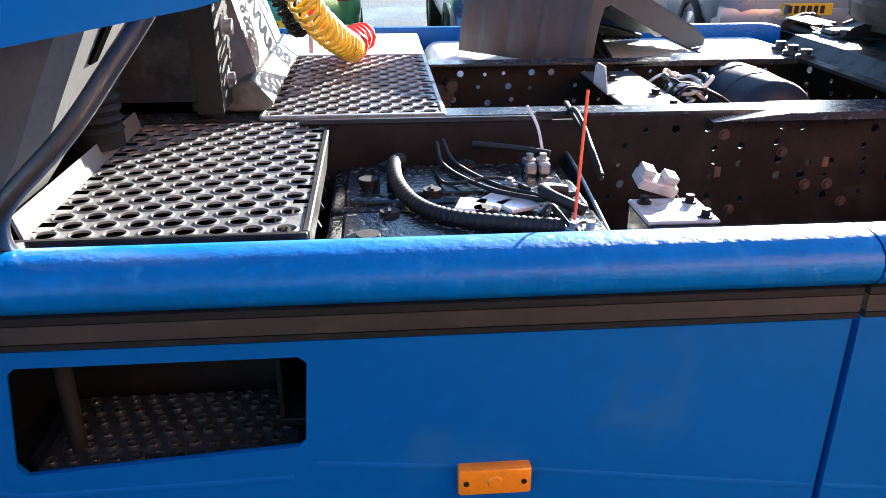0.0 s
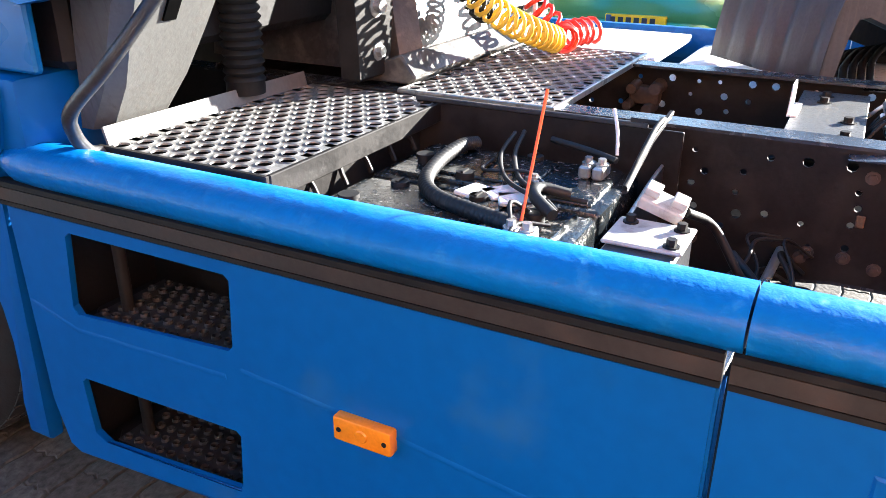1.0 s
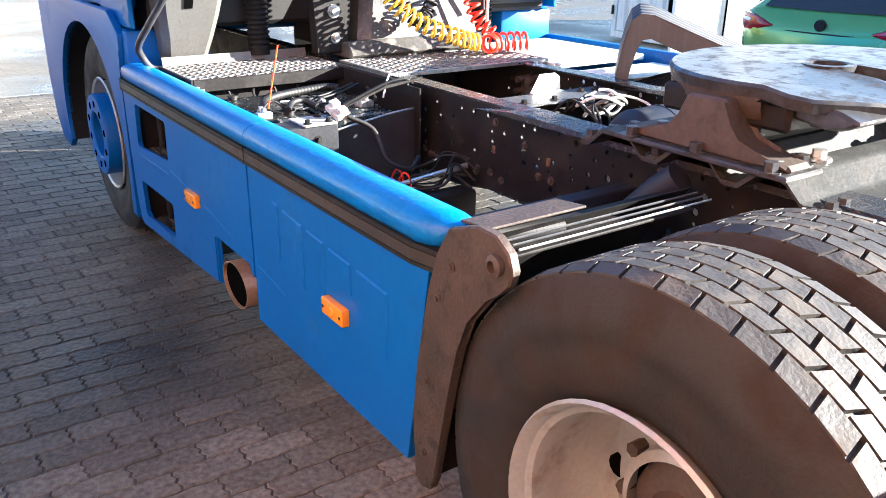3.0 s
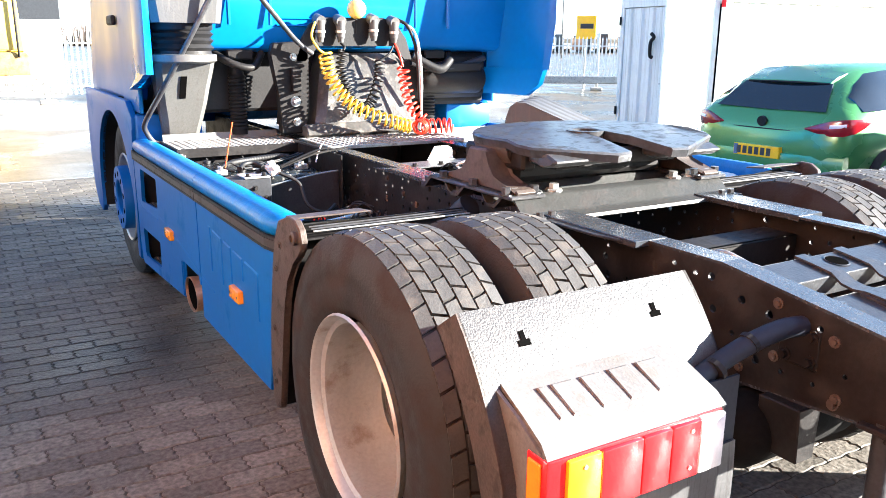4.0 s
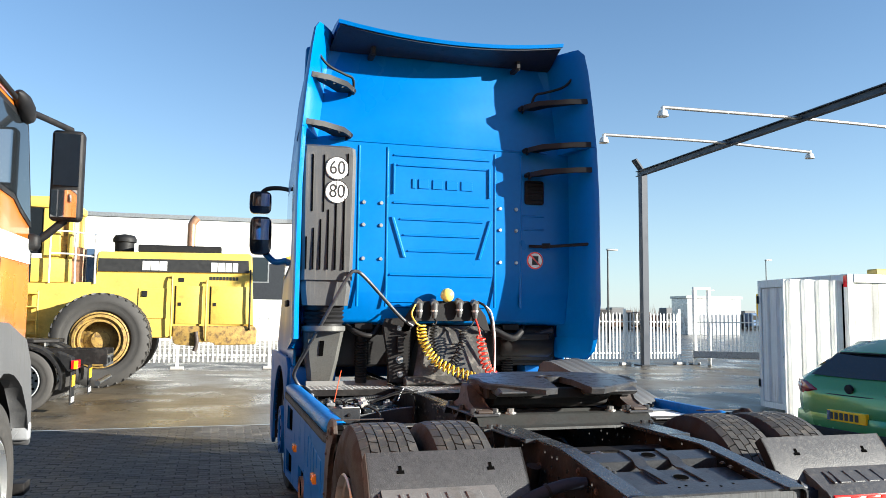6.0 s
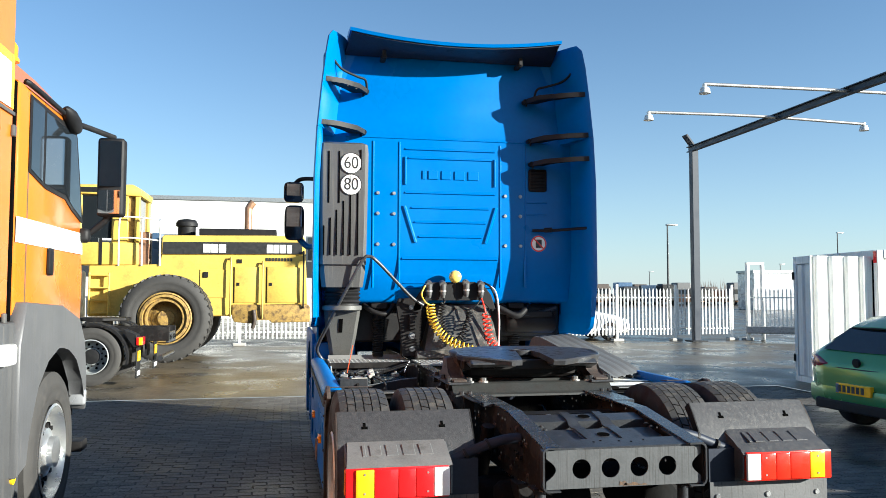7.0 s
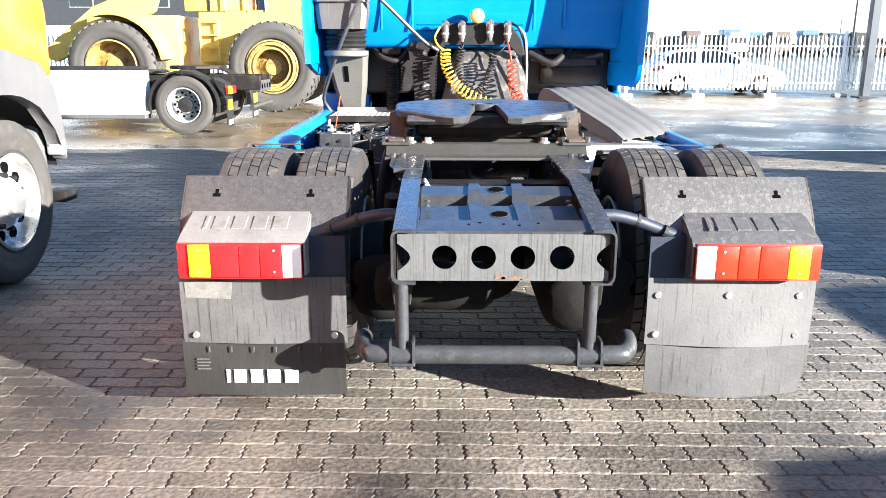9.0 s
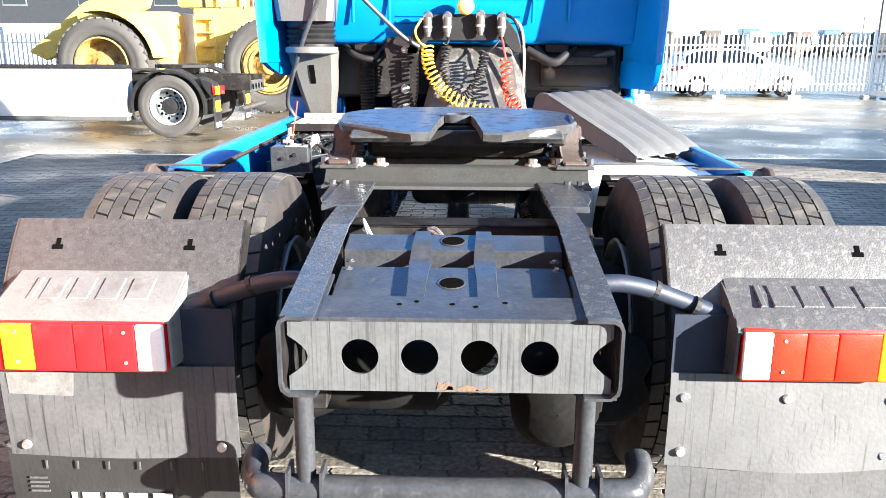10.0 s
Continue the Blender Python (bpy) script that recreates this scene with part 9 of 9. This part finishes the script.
def paver_mesh():
    """One interlocking block with notched sides and a chamfered top."""
    w, d, n, q = PW, PD, 0.012, 0.0042
    long = [(w * f, q * s) for f, s in ((0.125, 1), (0.25, 0), (0.375, -1), (0.5, 0), (0.625, 1), (0.75, 0), (0.875, -1))]
    end = [(0.0, 0.0), (n * 0.5, d * 0.2), (-n * 0.5, d * 0.4), (n * 0.5, d * 0.6), (-n * 0.5, d * 0.8)]
    pl = [(0, 0)] + long + [(w + x, y) for x, y in end] + [(w, d)] + [(x, d + y) for x, y in long[::-1]] + [(x, y) for x, y in ((0.0, d), *[(x, y) for x, y in end[:0:-1]])]
    g = 0.0025
    cx, cy = w / 2, d / 2
    sh = lambda k: [(cx + (x - cx) * (1 - 2 * k / w), cy + (y - cy) * (1 - 2 * k / d)) for x, y in pl]
    return sh(g), sh(g + 0.0045)


base, top = paver_mesh()
ROWS, COLS = int((GY1 - GY0) / PD), int((GX1 - GX0) / PW)
prng = np.random.RandomState(4)
pv = bpy.data.meshes.new("paver")
nb = len(base)
pv.from_pydata([(x, y, -0.012) for x, y in base] + [(x, y, -0.005) for x, y in base] + [(x, y, 0.0) for x, y in top], [],
               [tuple(range(2 * nb, 3 * nb))] + [(k * nb + i, k * nb + (i + 1) % nb, (k + 1) * nb + (i + 1) % nb, (k + 1) * nb + i) for k in (0, 1) for i in range(nb)])
pv.materials.append(PAVER)
NEAR = (-1.3, 1.5, -2.9, -0.9)
verts, faces = [], []
count = 0
tv = np.array([(x, y, -0.012) for x, y in base] + [(x, y, -0.005) for x, y in base] + [(x, y, 0.0) for x, y in top])
tf = [[i + 2 * nb for i in range(nb)]] + [[k * nb + i, k * nb + (i + 1) % nb, (k + 1) * nb + (i + 1) % nb, (k + 1) * nb + i] for k in (1,) for i in range(nb)]
for r in range(ROWS):
    for c in range(COLS):
        x = GX0 + c * PW + (PW / 2 if r % 2 else 0.0) + 0.002
        y = GY0 + r * PD + 0.002
        if x + PW + 0.005 > GX1:
            continue
        dz, a, e = prng.uniform(-0.0015, 0.0015), prng.uniform(-0.02, 0.02), prng.uniform(-0.02, 0.02)
        if NEAR[0] < x < NEAR[1] and NEAR[2] < y < NEAR[3] and count < 300:
            o = new("paver", pv)
            o.parent = ground
            o.matrix_basis = Matrix.Translation((x + 0.1, y + 0.07, dz)) @ Euler((a * 0.5, e * 0.5, 0)).to_matrix().to_4x4() @ Matrix.Translation((-0.1, -0.07, 0))
            count += 1
        else:
            p = tv.copy()
            p[:, 2] += dz + (p[:, 0] - 0.1) * e * 0.5 + (p[:, 1] - 0.07) * a * 0.5
            p[:, 0] += x
            p[:, 1] += y
            k = len(verts)
            verts.extend(p.tolist())
            faces.extend([[k + i for i in f] for f in tf])
me = bpy.data.meshes.new("paver_field")
me.from_pydata(verts, [], faces)
me.materials.append(PAVER_STUFF)
field = new("paver_field", me)
field.parent = ground
field["kind"] = "stuff"

for o in (*mould.children, mould):
    bpy.data.objects.remove(o)
